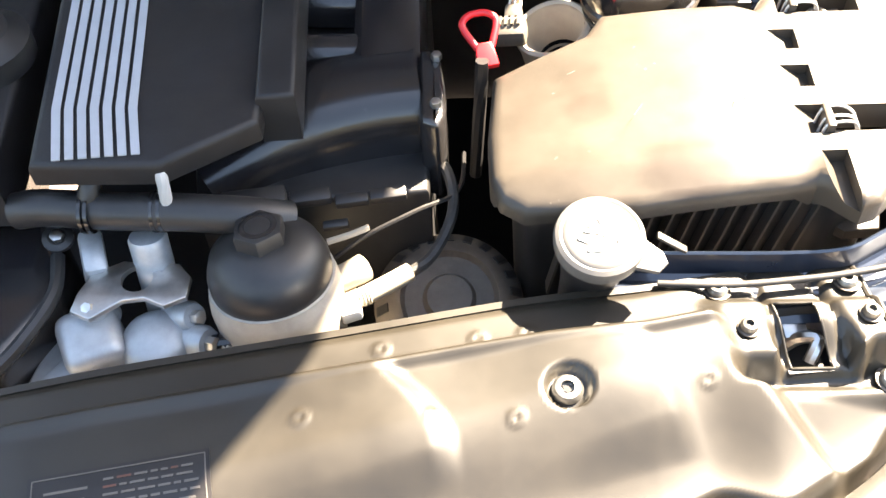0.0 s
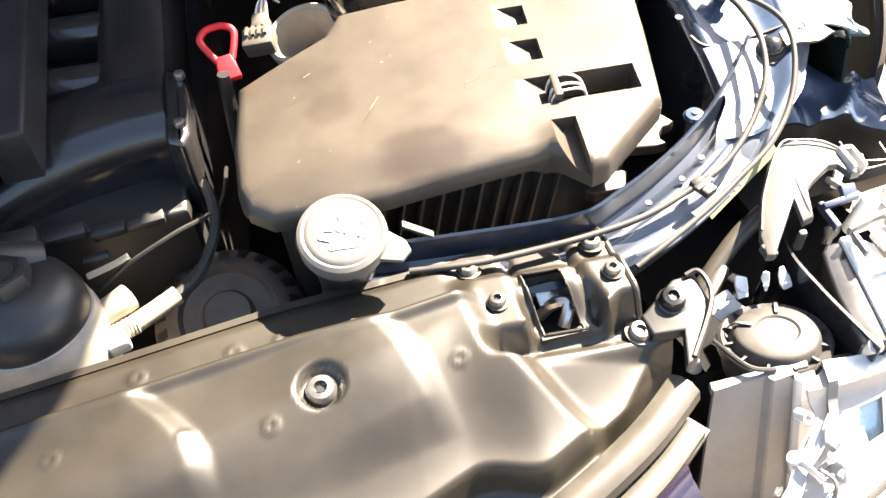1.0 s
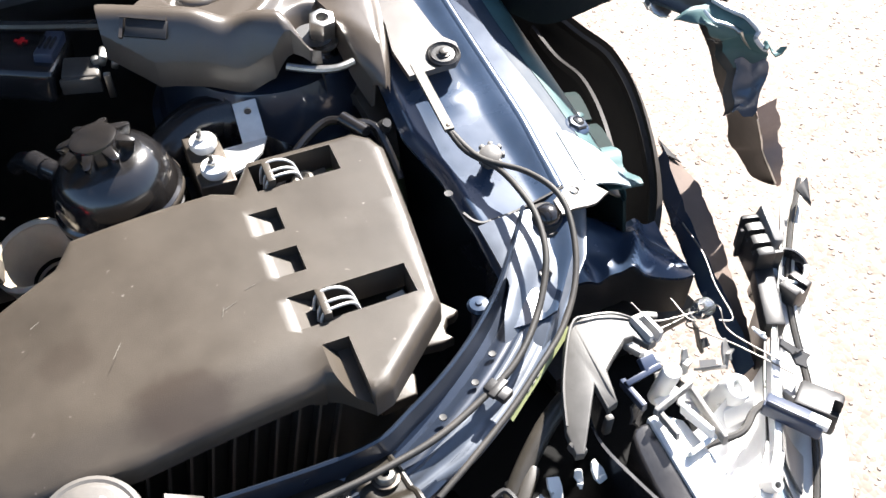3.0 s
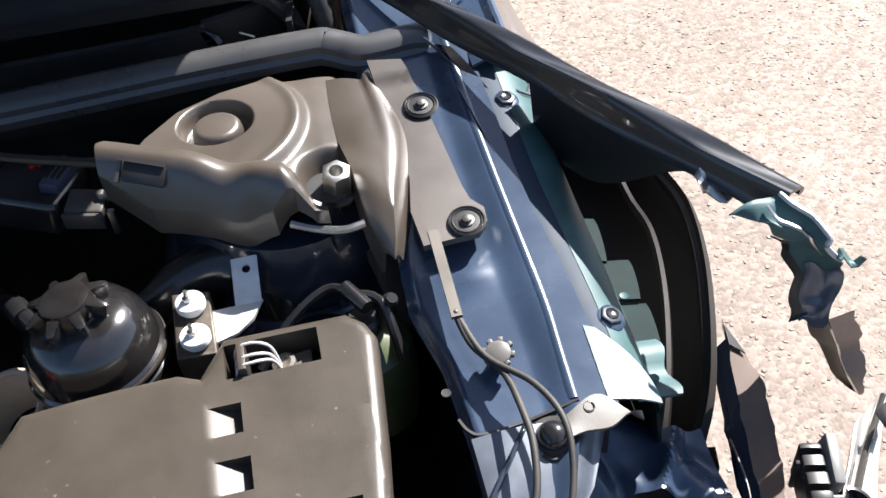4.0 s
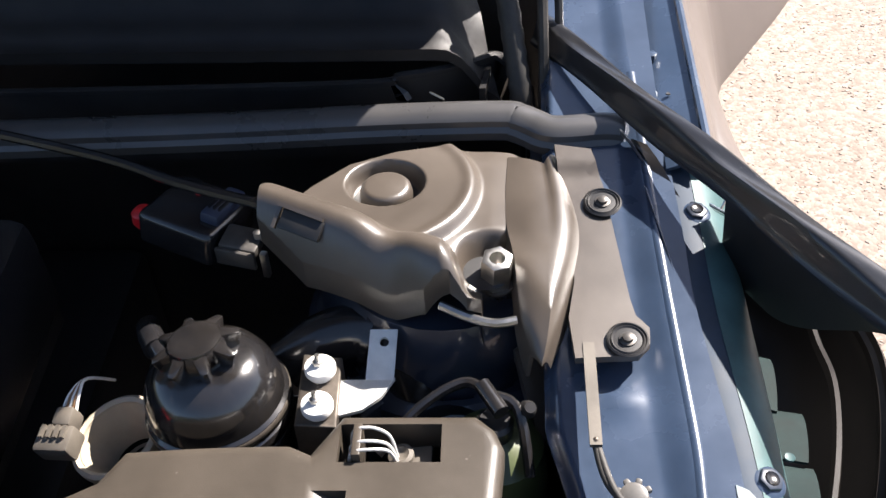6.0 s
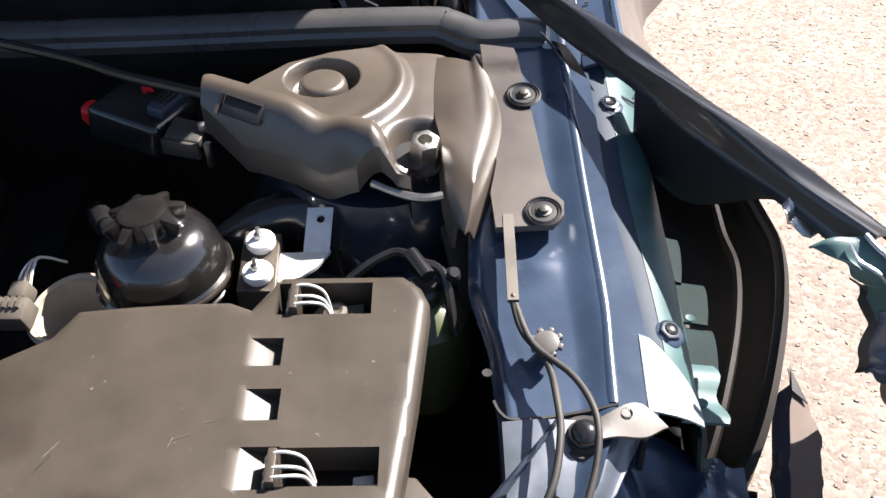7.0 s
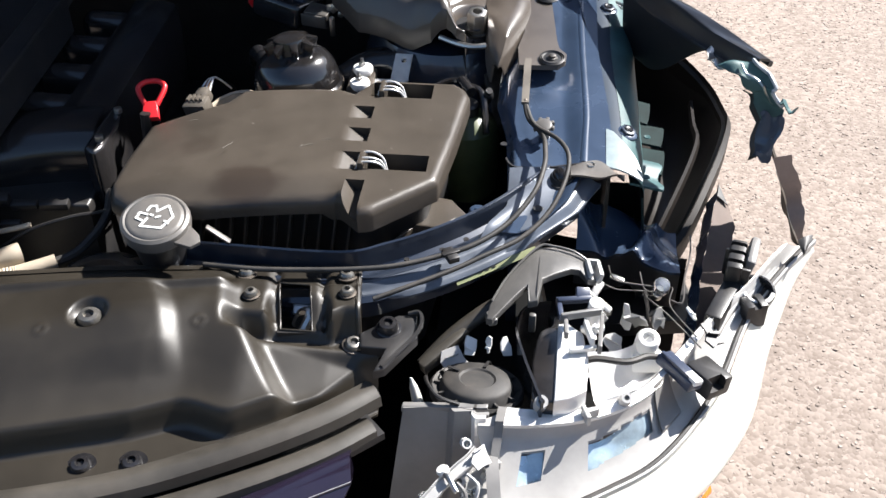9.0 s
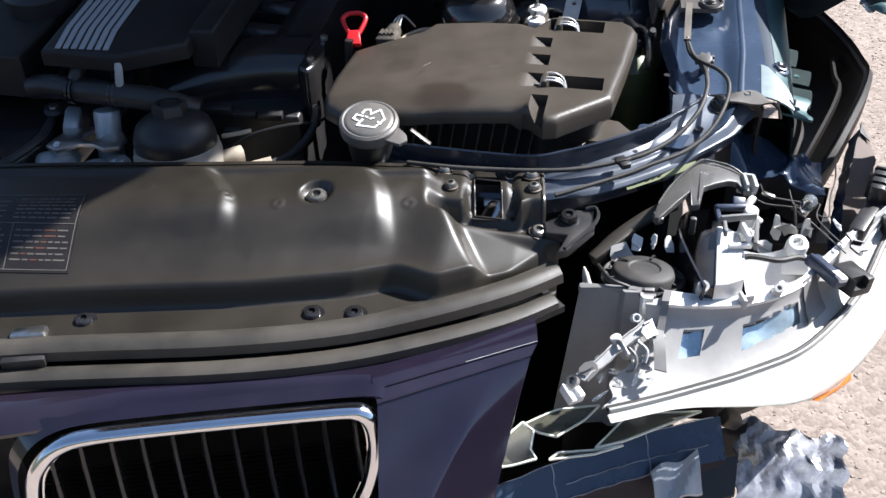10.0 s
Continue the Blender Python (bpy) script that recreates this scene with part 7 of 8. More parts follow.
# bulb, wires, plug
bulb = thing("loose_bulb", (0.605, 0.600, 0.73), "small clear bulb hanging on thin wires", "bulb")
part("glass", revolve([(0.004, -0.012), (0.008, -0.004), (0.0095, 0.004), (0.008, 0.011), (0.004, 0.014), (0, 0.0145)], 18, facing((0.606, 0.606, 0.745), (0.1, -0.5, 1))), CLEAR, bulb)
part("base", revolve([(0, -0.020), (0.006, -0.020), (0.006, -0.011), (0, -0.011)], 14, facing((0.606, 0.606, 0.745), (0.1, -0.5, 1))), STEEL, bulb)
part("wire", tube([(0.606, 0.614, 0.727), (0.588, 0.598, 0.742), (0.594, 0.580, 0.75), (0.612, 0.560, 0.748), (0.640, 0.520, 0.745)], 0.0008, 6, 7), STRAP, bulb)
part("wire", tube([(0.606, 0.614, 0.727), (0.617, 0.600, 0.752), (0.614, 0.575, 0.748), (0.636, 0.530, 0.750)], 0.0008, 6, 7), STRAP, bulb)
part("wire", tube([(0.600, 0.612, 0.735), (0.582, 0.606, 0.74), (0.56, 0.604, 0.742), (0.545, 0.612, 0.744)], 0.0008, 6, 7), STRAP, bulb)
plug = thing("lamp_plug", (0.615, 0.505, 0.71), "blue-grey plug connector with a black cable", "connector")
part("body", box(0.018, 0.048, 0.011, pose(0.617, 0.487, 0.744, 0, 12, 36), 0.002), BLUE_PLASTIC, plug)
part("key_rib", box(0.004, 0.040, 0.005, pose(0.613, 0.487, 0.751, 0, 12, 36), 0.001), BLUE_PLASTIC, plug)
part("socket_end", carve(box(0.030, 0.036, 0.022, pose(0.645, 0.492, 0.733, 0, 10, 40), 0.003), [box(0.018, 0.010, 0.014, pose(0.652, 0.478, 0.740, 0, 10, 40))]), BLACK_PLASTIC, plug, "cracked black lamp socket")
part("latch", box(0.010, 0.016, 0.006, pose(0.628, 0.472, 0.750, 0, 12, 36), 0.001), WHITE_PLASTIC, plug)
part("cable", tube([(0.604, 0.507, 0.740), (0.588, 0.500, 0.748), (0.567, 0.486, 0.752), (0.536, 0.485, 0.754), (0.519, 0.478, 0.748), (0.515, 0.466, 0.742)], 0.0032, 8, 6), RUBBER, plug)

# lamp bracket arm, ring holder, mount with its screw
ARM_GREY = mat("grimy_arm_plastic", (0.075, 0.072, 0.068), 0.40, vary=0.3, scale=22, grain=700, bump=0.12, dust=0.2, dust_color=(0.16, 0.15, 0.135))
arm = thing("lamp_bracket", (0.46, 0.55, 0.74), "grey bent lamp bracket arm", "bracket")
ARM = [(0.432, 0.501), (0.434, 0.522), (0.449, 0.559), (0.462, 0.584), (0.476, 0.603), (0.493, 0.606), (0.515, 0.603), (0.531, 0.595), (0.537, 0.569), (0.528, 0.566), (0.520, 0.577), (0.512, 0.576), (0.495, 0.563), (0.484, 0.554), (0.480, 0.528), (0.471, 0.526), (0.469, 0.545), (0.438, 0.499)]
bm = slice_up(prism(ARM, 0.774, 0.781, top=0.0015), 0, [0.44 + 0.01 * i for i in range(10)])
for v in bm.verts:
    v.co.z += 0.010 * math.sin(math.pi * min(1, max(0, (v.co.x - 0.432) / 0.105))) - 0.5 * max(0.0, 0.54 - v.co.y) * (v.co.x > 0.465)
part("arm_plate", bm, ARM_GREY, arm)
part("arm_fold", tube([(0.436, 0.524, 0.784), (0.450, 0.558, 0.789), (0.477, 0.600, 0.794), (0.493, 0.603, 0.794), (0.514, 0.600, 0.791), (0.529, 0.593, 0.785)], 0.0012, 6, 5), ARM_GREY, arm)
part("arm_end", box(0.010, 0.014, 0.010, pose(0.437, 0.508, 0.776, 10, 0, 20), 0.003), ARM_GREY, arm)
part("arm_tip", carve(box(0.016, 0.026, 0.014, pose(0.534, 0.582, 0.782, 0, 10, 10), 0.003), [box(0.007, 0.03, 0.02, pose(0.536, 0.575, 0.79, 0, 10, 10))]), GREY_PLASTIC, arm)
part("arm_leg", box(0.007, 0.006, 0.024, pose(0.476, 0.530, 0.754, 4, 0, 0), 0.002), ARM_GREY, arm)
for x, y, z, s, a, mt in ((0.535, 0.612, 0.752, 0.016, 20, WHITE_PLASTIC), (0.540, 0.600, 0.742, 0.014, -30, SILVER), (0.548, 0.585, 0.735, 0.012, 50, WHITE_PLASTIC), (0.533, 0.590, 0.745, 0.012, 10, GREY_PLASTIC), (0.562, 0.618, 0.745, 0.010, 70, STEEL)):
    single("broken_clip", box(s * 0.6, s * 1.6, s * 0.5, pose(x, y, z, rb.uniform(-30, 30), rb.uniform(-30, 30), a), 0.002), mt, "broken pale plastic clip in the lamp opening", "broken clip", "broken clips")
for pts in ([(0.553, 0.632, 0.75), (0.556, 0.612, 0.752), (0.565, 0.604, 0.752), (0.60, 0.602, 0.75)], [(0.585, 0.622, 0.752), (0.588, 0.60, 0.75), (0.593, 0.594, 0.75)], [(0.644, 0.700, 0.745), (0.640, 0.660, 0.748), (0.632, 0.625, 0.745), (0.628, 0.590, 0.742), (0.616, 0.592, 0.742)]):
    single("bent_wire", tube(pts, 0.0009, 6, 5), STRAP, "bent bare metal wire among the debris", "wire", "bent wires")
ringh = thing("ring_holder", (0.708, 0.628, 0.69), "black round lamp holder with a pale ring", "lamp holder")
rhm = facing((0.708, 0.628, 0.725), (0.05, -0.35, 1))
part("cup", revolve([(0.012, -0.05), (0.016, -0.02), (0.019, 0.0), (0.019, 0.012), (0.0165, 0.013), (0.0155, 0.0), (0.0, -0.004)], 28, rhm), BLACK_GLOSS, ringh)
part("pale_ring", tube([rhm @ Vector((0.016 * math.cos(a), 0.016 * math.sin(a), 0.013)) for a in (2.4, 2.9, 3.5, 4.1, 4.7, 5.3, 5.9)], 0.0024, 8, 4), WHITE_PLASTIC, ringh)
part("stem", carve(box(0.024, 0.020, 0.03, pose(0.703, 0.606, 0.722, 0, 0, 20), 0.002), [box(0.008, 0.03, 0.01, pose(0.703, 0.606, 0.738, 0, 0, 20))]), BLACK_PLASTIC, ringh)
blk = thing("lamp_mount", (0.692, 0.652, 0.72), "black mount block with a grey broken plate", "mount")
part("block", carve(box(0.017, 0.050, 0.04, pose(0.686, 0.648, 0.745, 0, 0, -14), 0.003), [box(0.030, 0.006, 0.02, pose(0.686, 0.648 + d, 0.765, 0, 0, -14)) for d in (-0.014, 0.002, 0.017)]), BLACK_PLASTIC, blk)
for d in (-0.020, 0.010):
    part("rib", box(0.022, 0.004, 0.034, pose(0.687, 0.648 + d, 0.744, 0, 0, -14), 0.001), BLACK_PLASTIC, blk)
part("plate", box(0.010, 0.042, 0.03, pose(0.702, 0.656, 0.752, 5, 10, -14), 0.003), LAMP_DARK, blk)
part("lower_bar", box(0.018, 0.070, 0.02, pose(0.670, 0.600, 0.735, 0, 0, -24), 0.003), BLACK_PLASTIC, blk)
hb = thing("shroud_bracket", (0.345, 0.46, 0.78), "black bracket with a round bolt beside the shroud", "bracket")
part("bracket_plate", prism([(0.322, 0.440), (0.318, 0.458), (0.350, 0.486), (0.368, 0.488), (0.372, 0.458), (0.348, 0.415), (0.338, 0.410), (0.345, 0.440)], 0.782, 0.792, top=0.002), BLACK_PLASTIC, hb)
part("bracket_rim", tube([(0.360, 0.486, 0.794), (0.371, 0.486, 0.796), (0.372, 0.460, 0.796), (0.345, 0.416, 0.792)], 0.0022, 6, 4), BLACK_PLASTIC, hb)
screw((0.344, 0.466, 0.792), (0, -0.1, 1), 0.0100, "bracket_bolt", "large dark washer-headed bolt on the lamp bracket", group="shroud screws", height=0.009, material=BLACK_GLOSS, washer=1.2)

# ---- torn metal at the corner ----
rust = thing("torn_brown_strip", (0.67, 0.69, 0.68), "torn brown sheet strip standing at the corner", "torn panel")


R_LEFT = [(0.560, 0.640), (0.587, 0.645), (0.675, 0.658), (0.739, 0.671), (0.800, 0.684), (0.822, 0.688)]
R_RIGHT = [(0.560, 0.646), (0.587, 0.656), (0.630, 0.670), (0.700, 0.691), (0.768, 0.703), (0.800, 0.698), (0.822, 0.690)]


def rust_fn(u, v):
    y = 0.562 + 0.258 * v
    a, b = lerp_path(R_LEFT, y), lerp_path(R_RIGHT, y)
    return Vector((a + (b - a) * u + (0.0007 * math.sin(41 * v) + 0.0006 * math.sin(97 * v + 1)) * (2 * u - 1), y - 0.010 * u * v, 0.700 + 0.036 * v - 0.012 * u + 0.003 * math.sin(7 * v + u)))


part("strip", sheet(8, 40, rust_fn, 0.0015), RUSTY, rust)
part("dark_flange", sheet(4, 24, lambda u, v: rust_fn(0, 0.92 * v) + Vector((-0.009 * u, 0.004 * u, -0.022 * u + 0.004)), 0.0015), BODY_BLUE, rust)
part("torn_tip", sheet(4, 6, lambda u, v: rust_fn(0.05 + 0.80 * u * (1 - v) + 0.25 * v, 0.90) + Vector((0.0, 0.024 * v, 0.004 + 0.003 * v)), 0.0015), BLACK_PLASTIC, rust)
bent = thing("buckled_wing_panel", (0.575, 0.69, 0.68), "buckled dark blue sheet metal behind the lamp", "body panel")


def bent_fn(u, v):
    x = 0.520 + 0.112 * u
    y = 0.684 - 0.030 * smooth(0.35, 0.95, u) + (0.052 + 0.02 * u) * v
    crease = 0.010 * math.exp(-((u - 0.55 - 0.25 * v) / 0.06) ** 2) - 0.008 * math.exp(-((u - 0.30 + 0.15 * v) / 0.08) ** 2)
    return Vector((x, y, 0.728 + 0.045 * v * (1 - u) ** 2 + 0.006 * math.sin(9 * u + 3 * v) * math.sin(3.14 * v) + crease))
part("sheet_metal", sheet(40, 16, bent_fn, 0.003), BODY_BLUE, bent, angle=25)
part("front_fold", sheet(30, 4, lambda u, v: bent_fn(u, 0) + Vector((0, 0.004 * v, -0.05 * v)), 0.002), BLACK_PLASTIC, bent)
arch = thing("torn_wing_arch", (0.75, 0.74, 0.70), "torn wing arch shreds hanging in teal, blue and brown", "torn panel")


def shard(pts, widths, lean, mt, name, n=20):
    path = curve_points(pts, 6)
    def fn(u, v):
        p = on(path, v)
        w = lerp_path([(i / (len(widths) - 1), w) for i, w in enumerate(widths)], v) + 0.0009 * math.sin(17 * v + 3 * u) + 0.0005 * math.sin(43 * v)
        return p + Vector(lean) * w * 1.5 * u
    part(name, sheet(4, n, fn, 0.002, (0.3, 0.3, -0.6)), mt, arch)


# Lighter copy of the brown panel, with the shred's sunlight in its colour.
LIT_BROWN = mat("sun_lightened_brown_panel", (0.24, 0.19, 0.17), 0.6, vary=0.25, scale=18, grain=500, bump=0.1, dust=0.1, spec=0.2)
RIB_A = curve_points([(0.653, 0.780, 0.912), (0.678, 0.766, 0.905), (0.694, 0.763, 0.890), (0.701, 0.752, 0.865), (0.700, 0.741, 0.840), (0.700, 0.738, 0.826)], 6)
RIB_B = curve_points([(0.694, 0.786, 0.921), (0.708, 0.752, 0.915), (0.712, 0.735, 0.905), (0.722, 0.734, 0.890), (0.724, 0.735, 0.870), (0.719, 0.727, 0.845), (0.715, 0.727, 0.828)], 6)


def ribbon(u, v, a, b):
    k = a + (b - a) * v
    p = on(RIB_A, k).lerp(on(RIB_B, k), 0.02 + 0.94 * u + 0.05 * math.sin(29 * k) * (2 * u - 1))
    return p + Vector((0.001 * math.sin(23 * k + 4 * u), 0.0, 0.0035 * math.sin(13 * k + 5 * u) + 0.0015 * math.sin(41 * k)))


part("primer_shred", sheet(10, 30, lambda u, v: ribbon(u, v, 0.0, 0.60), 0.0015), PRIMER, arch, angle=25)
part("blue_fold", sheet(8, 14, lambda u, v: ribbon(u, v, 0.56, 1.0) + Vector((0.001, -0.002, 0.003 + 0.002 * math.sin(9 * u))), 0.0015), BODY_BLUE, arch, angle=25)
part("dark_backing", sheet(5, 20, lambda u, v: ribbon(-0.10 + 0.5 * u, v, 0.30, 0.96) + Vector((0, 0.004, -0.006)), 0.0015), BLACK_PLASTIC, arch)
part("bright_tear", tube([ribbon(0.52, k / 8, 0.06, 0.50) + Vector((0.001 * math.sin(5 * k), -0.001, 0.0035)) for k in range(9)], 0.0016, 6, 3), STEEL, arch, "bright torn metal edge")
part("bright_tear", tube([ribbon(0.96, k / 8, 0.02, 0.46) + Vector((0.002 * math.sin(4 * k), 0, 0.002)) for k in range(9)], 0.0022, 6, 3), PALE_PRIMER, arch, "bright torn metal edge")
part("torn_curl", sheet(5, 5, lambda u, v: Vector((0.716 + 0.018 * u, 0.737 - 0.008 * v + 0.003 * math.sin(5 * u), 0.894 + 0.006 * math.sin(6 * u + v))), 0.0015), PRIMER, arch)
shard([(0.720, 0.728, 0.834), (0.735, 0.732, 0.800), (0.747, 0.738, 0.772), (0.757, 0.730, 0.746), (0.773, 0.730, 0.716)], [0.0130, 0.0130, 0.0120, 0.0095, 0.002], (0.95, -0.05, 0.30), LIT_BROWN, "brown_shred", 20)
SKIN_A = curve_points([(0.708, 0.822, 0.872), (0.720, 0.806, 0.836), (0.736, 0.800, 0.795), (0.752, 0.803, 0.755), (0.762, 0.799, 0.722), (0.769, 0.794, 0.708), (0.773, 0.768, 0.697), (0.773, 0.735, 0.714)], 6)
SKIN_B = curve_points([(0.700, 0.815, 0.890), (0.706, 0.775, 0.878), (0.720, 0.738, 0.832), (0.735, 0.735, 0.800), (0.747, 0.741, 0.772), (0.752, 0.738, 0.758), (0.757, 0.733, 0.745), (0.772, 0.732, 0.716)], 6)
# The brown is darkened to hold the shade on the panel's inner face.
SHADED_BROWN = mat("shade_darkened_brown_skin", (0.017, 0.013, 0.011), 0.62, vary=0.3, scale=14, grain=500, bump=0.1, dust=0.15, spec=0.2)
part("inner_skin", sheet(10, 48, lambda u, v: on(SKIN_A, v).lerp(on(SKIN_B, v), u) + Vector((0.003 * math.sin(3.14 * u) + 0.0012 * math.sin(19 * v + 2 * u), 0.0015 * math.sin(37 * v) * (1 - u), 0.0)), 0.0014, (1, 0, 0.3)), SHADED_BROWN, arch, "inner face of the torn panel, brown darkened for shade")
part("bright_edge", tube([on(SKIN_B, k) + Vector((0.0, -0.0025, 0.001)) for k in (0.36, 0.5, 0.62, 0.74, 0.86, 0.97)], 0.0009, 6, 5), STEEL, arch, "bright torn edge")
part("bright_tab", sheet(8, 5, lambda u, v: Vector((0.650 + 0.034 * u, 0.834 - 0.018 * v - 0.006 * u + 0.004 * math.sin(9 * u), 0.903 + 0.005 * math.sin(7 * u + 2 * v) - 0.006 * v)), 0.0015), STEEL, arch, "bright torn tab", angle=20)
part("lamp_end_tip", sheet(4, 4, lambda u, v: Vector((0.756, 0.689, 0.756)).lerp(Vector((0.773, 0.697, 0.758)), u).lerp(Vector((0.761, 0.671, 0.750)), v) + Vector((0, 0, 0.002 * math.sin(3 * u))), 0.002), BLACK_PLASTIC, arch)
# lower second flange below the peeled wing edge
part("inner_flange", sheet(4, 24, lambda u, v: Vector((0.557, 1.006, 0.876)).lerp(Vector((0.640, 0.905, 0.890)), v) + Vector((0.007 * u, 0.004 * u, -0.010 * u)), 0.0012), WING_DARK, fender, "thin torn inner flange")
part("flange_edge", tube([Vector((0.557, 1.006, 0.877)).lerp(Vector((0.640, 0.905, 0.891)), k / 6) for k in range(7)], 0.0007, 6, 3), STEEL, fender, "bright torn edge")
part("bent_pin", tube([(0.566, 1.004, 0.872), (0.572, 1.012, 0.885), (0.575, 1.02, 0.90)], 0.0012, 6, 4), STEEL, fender)

# ---- broken bumper ----
SCUFF = mat("scraped_blue_paint", (0.020, 0.026, 0.052), 0.35, metal=0.2, vary=0.4, scale=22, grain=500, bump=0.25, coat=0.4, dust=1.0, dust_color=(0.62, 0.63, 0.66))
bump = thing("broken_bumper", (0.45, 0.32, 0.35), "cracked dark blue bumper with white scrapes", "bumper")


def strip2(u, v):
    p = Vector((0.297, 0.250, 0.600)).lerp(Vector((0.525, 0.384, 0.612)), v)
    p.y += 0.010 * math.sin(math.pi * v)
    return p + Vector((0.010, -0.022 - 0.012 * v, -0.030)) * u


part("upper_strip", sheet(8, 40, strip2, 0.004), BODY_BLUE, bump)
for k, a, b in ((0.0, 0.0, 0.97), (0.62, 0.30, 0.93), (1.0, 0.04, 0.70)):
    part("scraped_edge", tube([strip2(k, a + (b - a) * i / 16) + Vector((0.0, -0.001, 0.002 + 0.0012 * math.sin(2.3 * i + 5 * k))) for i in range(17)], 0.0007, 6, 2), SCUFF, bump, "pale scraped paint edge")
part("lower_skin", sheet(8, 40, lambda u, v: strip2(1, v) + Vector((0.012 * u, -0.050 * u, -0.16 * u)), 0.004), BUMPER_DARK, bump)
part("back_skin", sheet(8, 30, lambda u, v: Vector((0.30 + 0.26 * v, 0.29 + 0.12 * v, 0.58 - 0.20 * u)), 0.004), BLACK_PLASTIC, bump)


def corner_fn(u, v):
    x = 0.550 + 0.116 * v
    y = 0.416 + 0.050 * v - 0.05 * v * v
    tear = 0.010 * math.sin(11 * v) * math.sin(5 * v + 1) * (1 - u)
    return Vector((x + 0.004 * math.sin(20 * u), y - 0.100 * u + 0.002 * math.sin(24 * v) + tear, 0.562 - 0.05 * u * u + 0.0025 * math.sin(13 * v + 3 * u) + 0.0012 * math.sin(47 * v + 19 * u) + 0.006 * smooth(0.25, 0.0, u) * math.sin(9 * v)))
part("corner_piece", sheet(24, 30, corner_fn, 0.004), SCUFF, bump, "scraped bumper corner", angle=15)
part("corner_side", sheet(6, 24, lambda u, v: corner_fn(1, v) + Vector((0, -0.03 * u, -0.20 * u)), 0.004), SCUFF, bump)
part("torn_fragment", sheet(10, 10, lambda u, v: Vector((0.457 + 0.046 * v + 0.010 * u, 0.314 + 0.028 * v - 0.030 * u, 0.588 + 0.010 * v - 0.024 * u + 0.006 * math.sin(7 * v + 4 * u))), 0.004), PALE_PRIMER, bump, "pale broken fragment", angle=20)
for v in (0.25, 0.66):
    part("paint_crack", tube([strip2(k / 4, v + 0.006 * (k % 2)) + Vector((0, 0, 0.0006)) for k in range(5)], 0.0007, 5, 2), SCUFF, bump)
part("dark_gap", sheet(6, 6, lambda u, v: Vector((0.498 + 0.050 * v, 0.338 + 0.020 * v - 0.030 * u, 0.575 + 0.008 * v - 0.03 * u)), 0.003), BLACK_PLASTIC, bump)
part("tan_scrap", sheet(5, 4, lambda u, v: Vector((0.549 + 0.022 * u, 0.372 - 0.014 * v + 0.003 * math.sin(6 * u), 0.578 + 0.003 * math.sin(9 * u + 4 * v))), 0.002), TAN_PLASTIC, bump)
part("torn_bracket", box(0.022, 0.018, 0.016, pose(0.538, 0.395, 0.598, 10, 30, 20), 0.003), RUST_STEEL, bump)

# ---- parts in front of the engine ----
FILTER_ALU = mat("pale_cast_filter_body", (0.36, 0.33, 0.28), 0.5, metal=0.15, vary=0.25, scale=30, grain=800, bump=0.2, dust=0.2)
oil = thing("oil_filter_housing", (-0.14, 0.57, 0.60), "oil filter housing with a black hexagon-topped cap", "oil filter")
om = facing((-0.146, 0.563, 0.792), (-0.06, 0.14, 1)) @ Matrix.Scale(0.95, 4)
ocap = part("cap", revolve([(0.051, -0.020), (0.0525, -0.016), (0.0525, -0.004), (0.051, 0.002), (0.047, 0.013), (0.038, 0.021), (0.027, 0.025), (0.0245, 0.026), (0, 0.026)], 48, om), BLACK_PLASTIC, oil, "satin black screw cap")
part("hexagon", hexagon(0.0225, 0.025, 0.041, om @ pose(0, 0, 0, 0, 0, 12), 0.003), BLACK_PLASTIC, ocap)
part("hex_dish", revolve([(0.011, 0.0411), (0.014, 0.0418), (0.016, 0.0412)], 24, om), BLACK_GLOSS, ocap)
part("body", revolve([(0.044, -0.14), (0.052, -0.10), (0.0565, -0.055), (0.0575, -0.036), (0.0565, -0.026), (0.0545, -0.022), (0.0545, -0.017), (0.050, -0.016)], 40, om), FILTER_ALU, oil, "pale cast filter body")
part("side_port", tube([(-0.098, 0.575, 0.748), (-0.082, 0.582, 0.752), (-0.074, 0.588, 0.752)], 0.012, 12, 4), TAN_PLASTIC, oil, "pale side port")
tb = thing("corrugated_conduit", (-0.11, 0.54, 0.72), "pale dusty corrugated wiring conduit", "conduit")
part("conduit", tube([(-0.185, 0.514, 0.738), (-0.150, 0.526, 0.742), (-0.115, 0.541, 0.743), (-0.090, 0.556, 0.743), (-0.070, 0.566, 0.743)], 0.0078, 12, 14, ripple=0.14), TAN_PLASTIC, tb)
part("sleeve", tube([(-0.074, 0.564, 0.743), (-0.055, 0.576, 0.743), (-0.036, 0.588, 0.744)], 0.0082, 12, 4), TAN_PLASTIC, tb, "smooth tan sleeve")
part("black_run", tube([(-0.040, 0.585, 0.744), (-0.018, 0.602, 0.747), (0.0, 0.64, 0.76), (-0.005, 0.68, 0.77), (-0.03, 0.72, 0.76)], 0.005, 8, 6), RUBBER, tb)
part("clip", box(0.018, 0.012, 0.014, pose(-0.084, 0.548, 0.742, 0, 0, 20), 0.003), WHITE_PLASTIC, tb)
alt = thing("alternator", (-0.01, 0.62, 0.60), "grimy alternator with a slotted round housing", "alternator")
am = facing((-0.006, 0.606, 0.672), (0.05, -0.35, 1))
part("housing", revolve([(0.066, -0.08), (0.068, -0.020), (0.068, 0.000), (0.052, 0.020), (0.044, 0.022), (0.040, 0.016), (0.024, 0.016), (0.020, 0.024), (0, 0.024)], 44, am), DULL_ALU, alt)
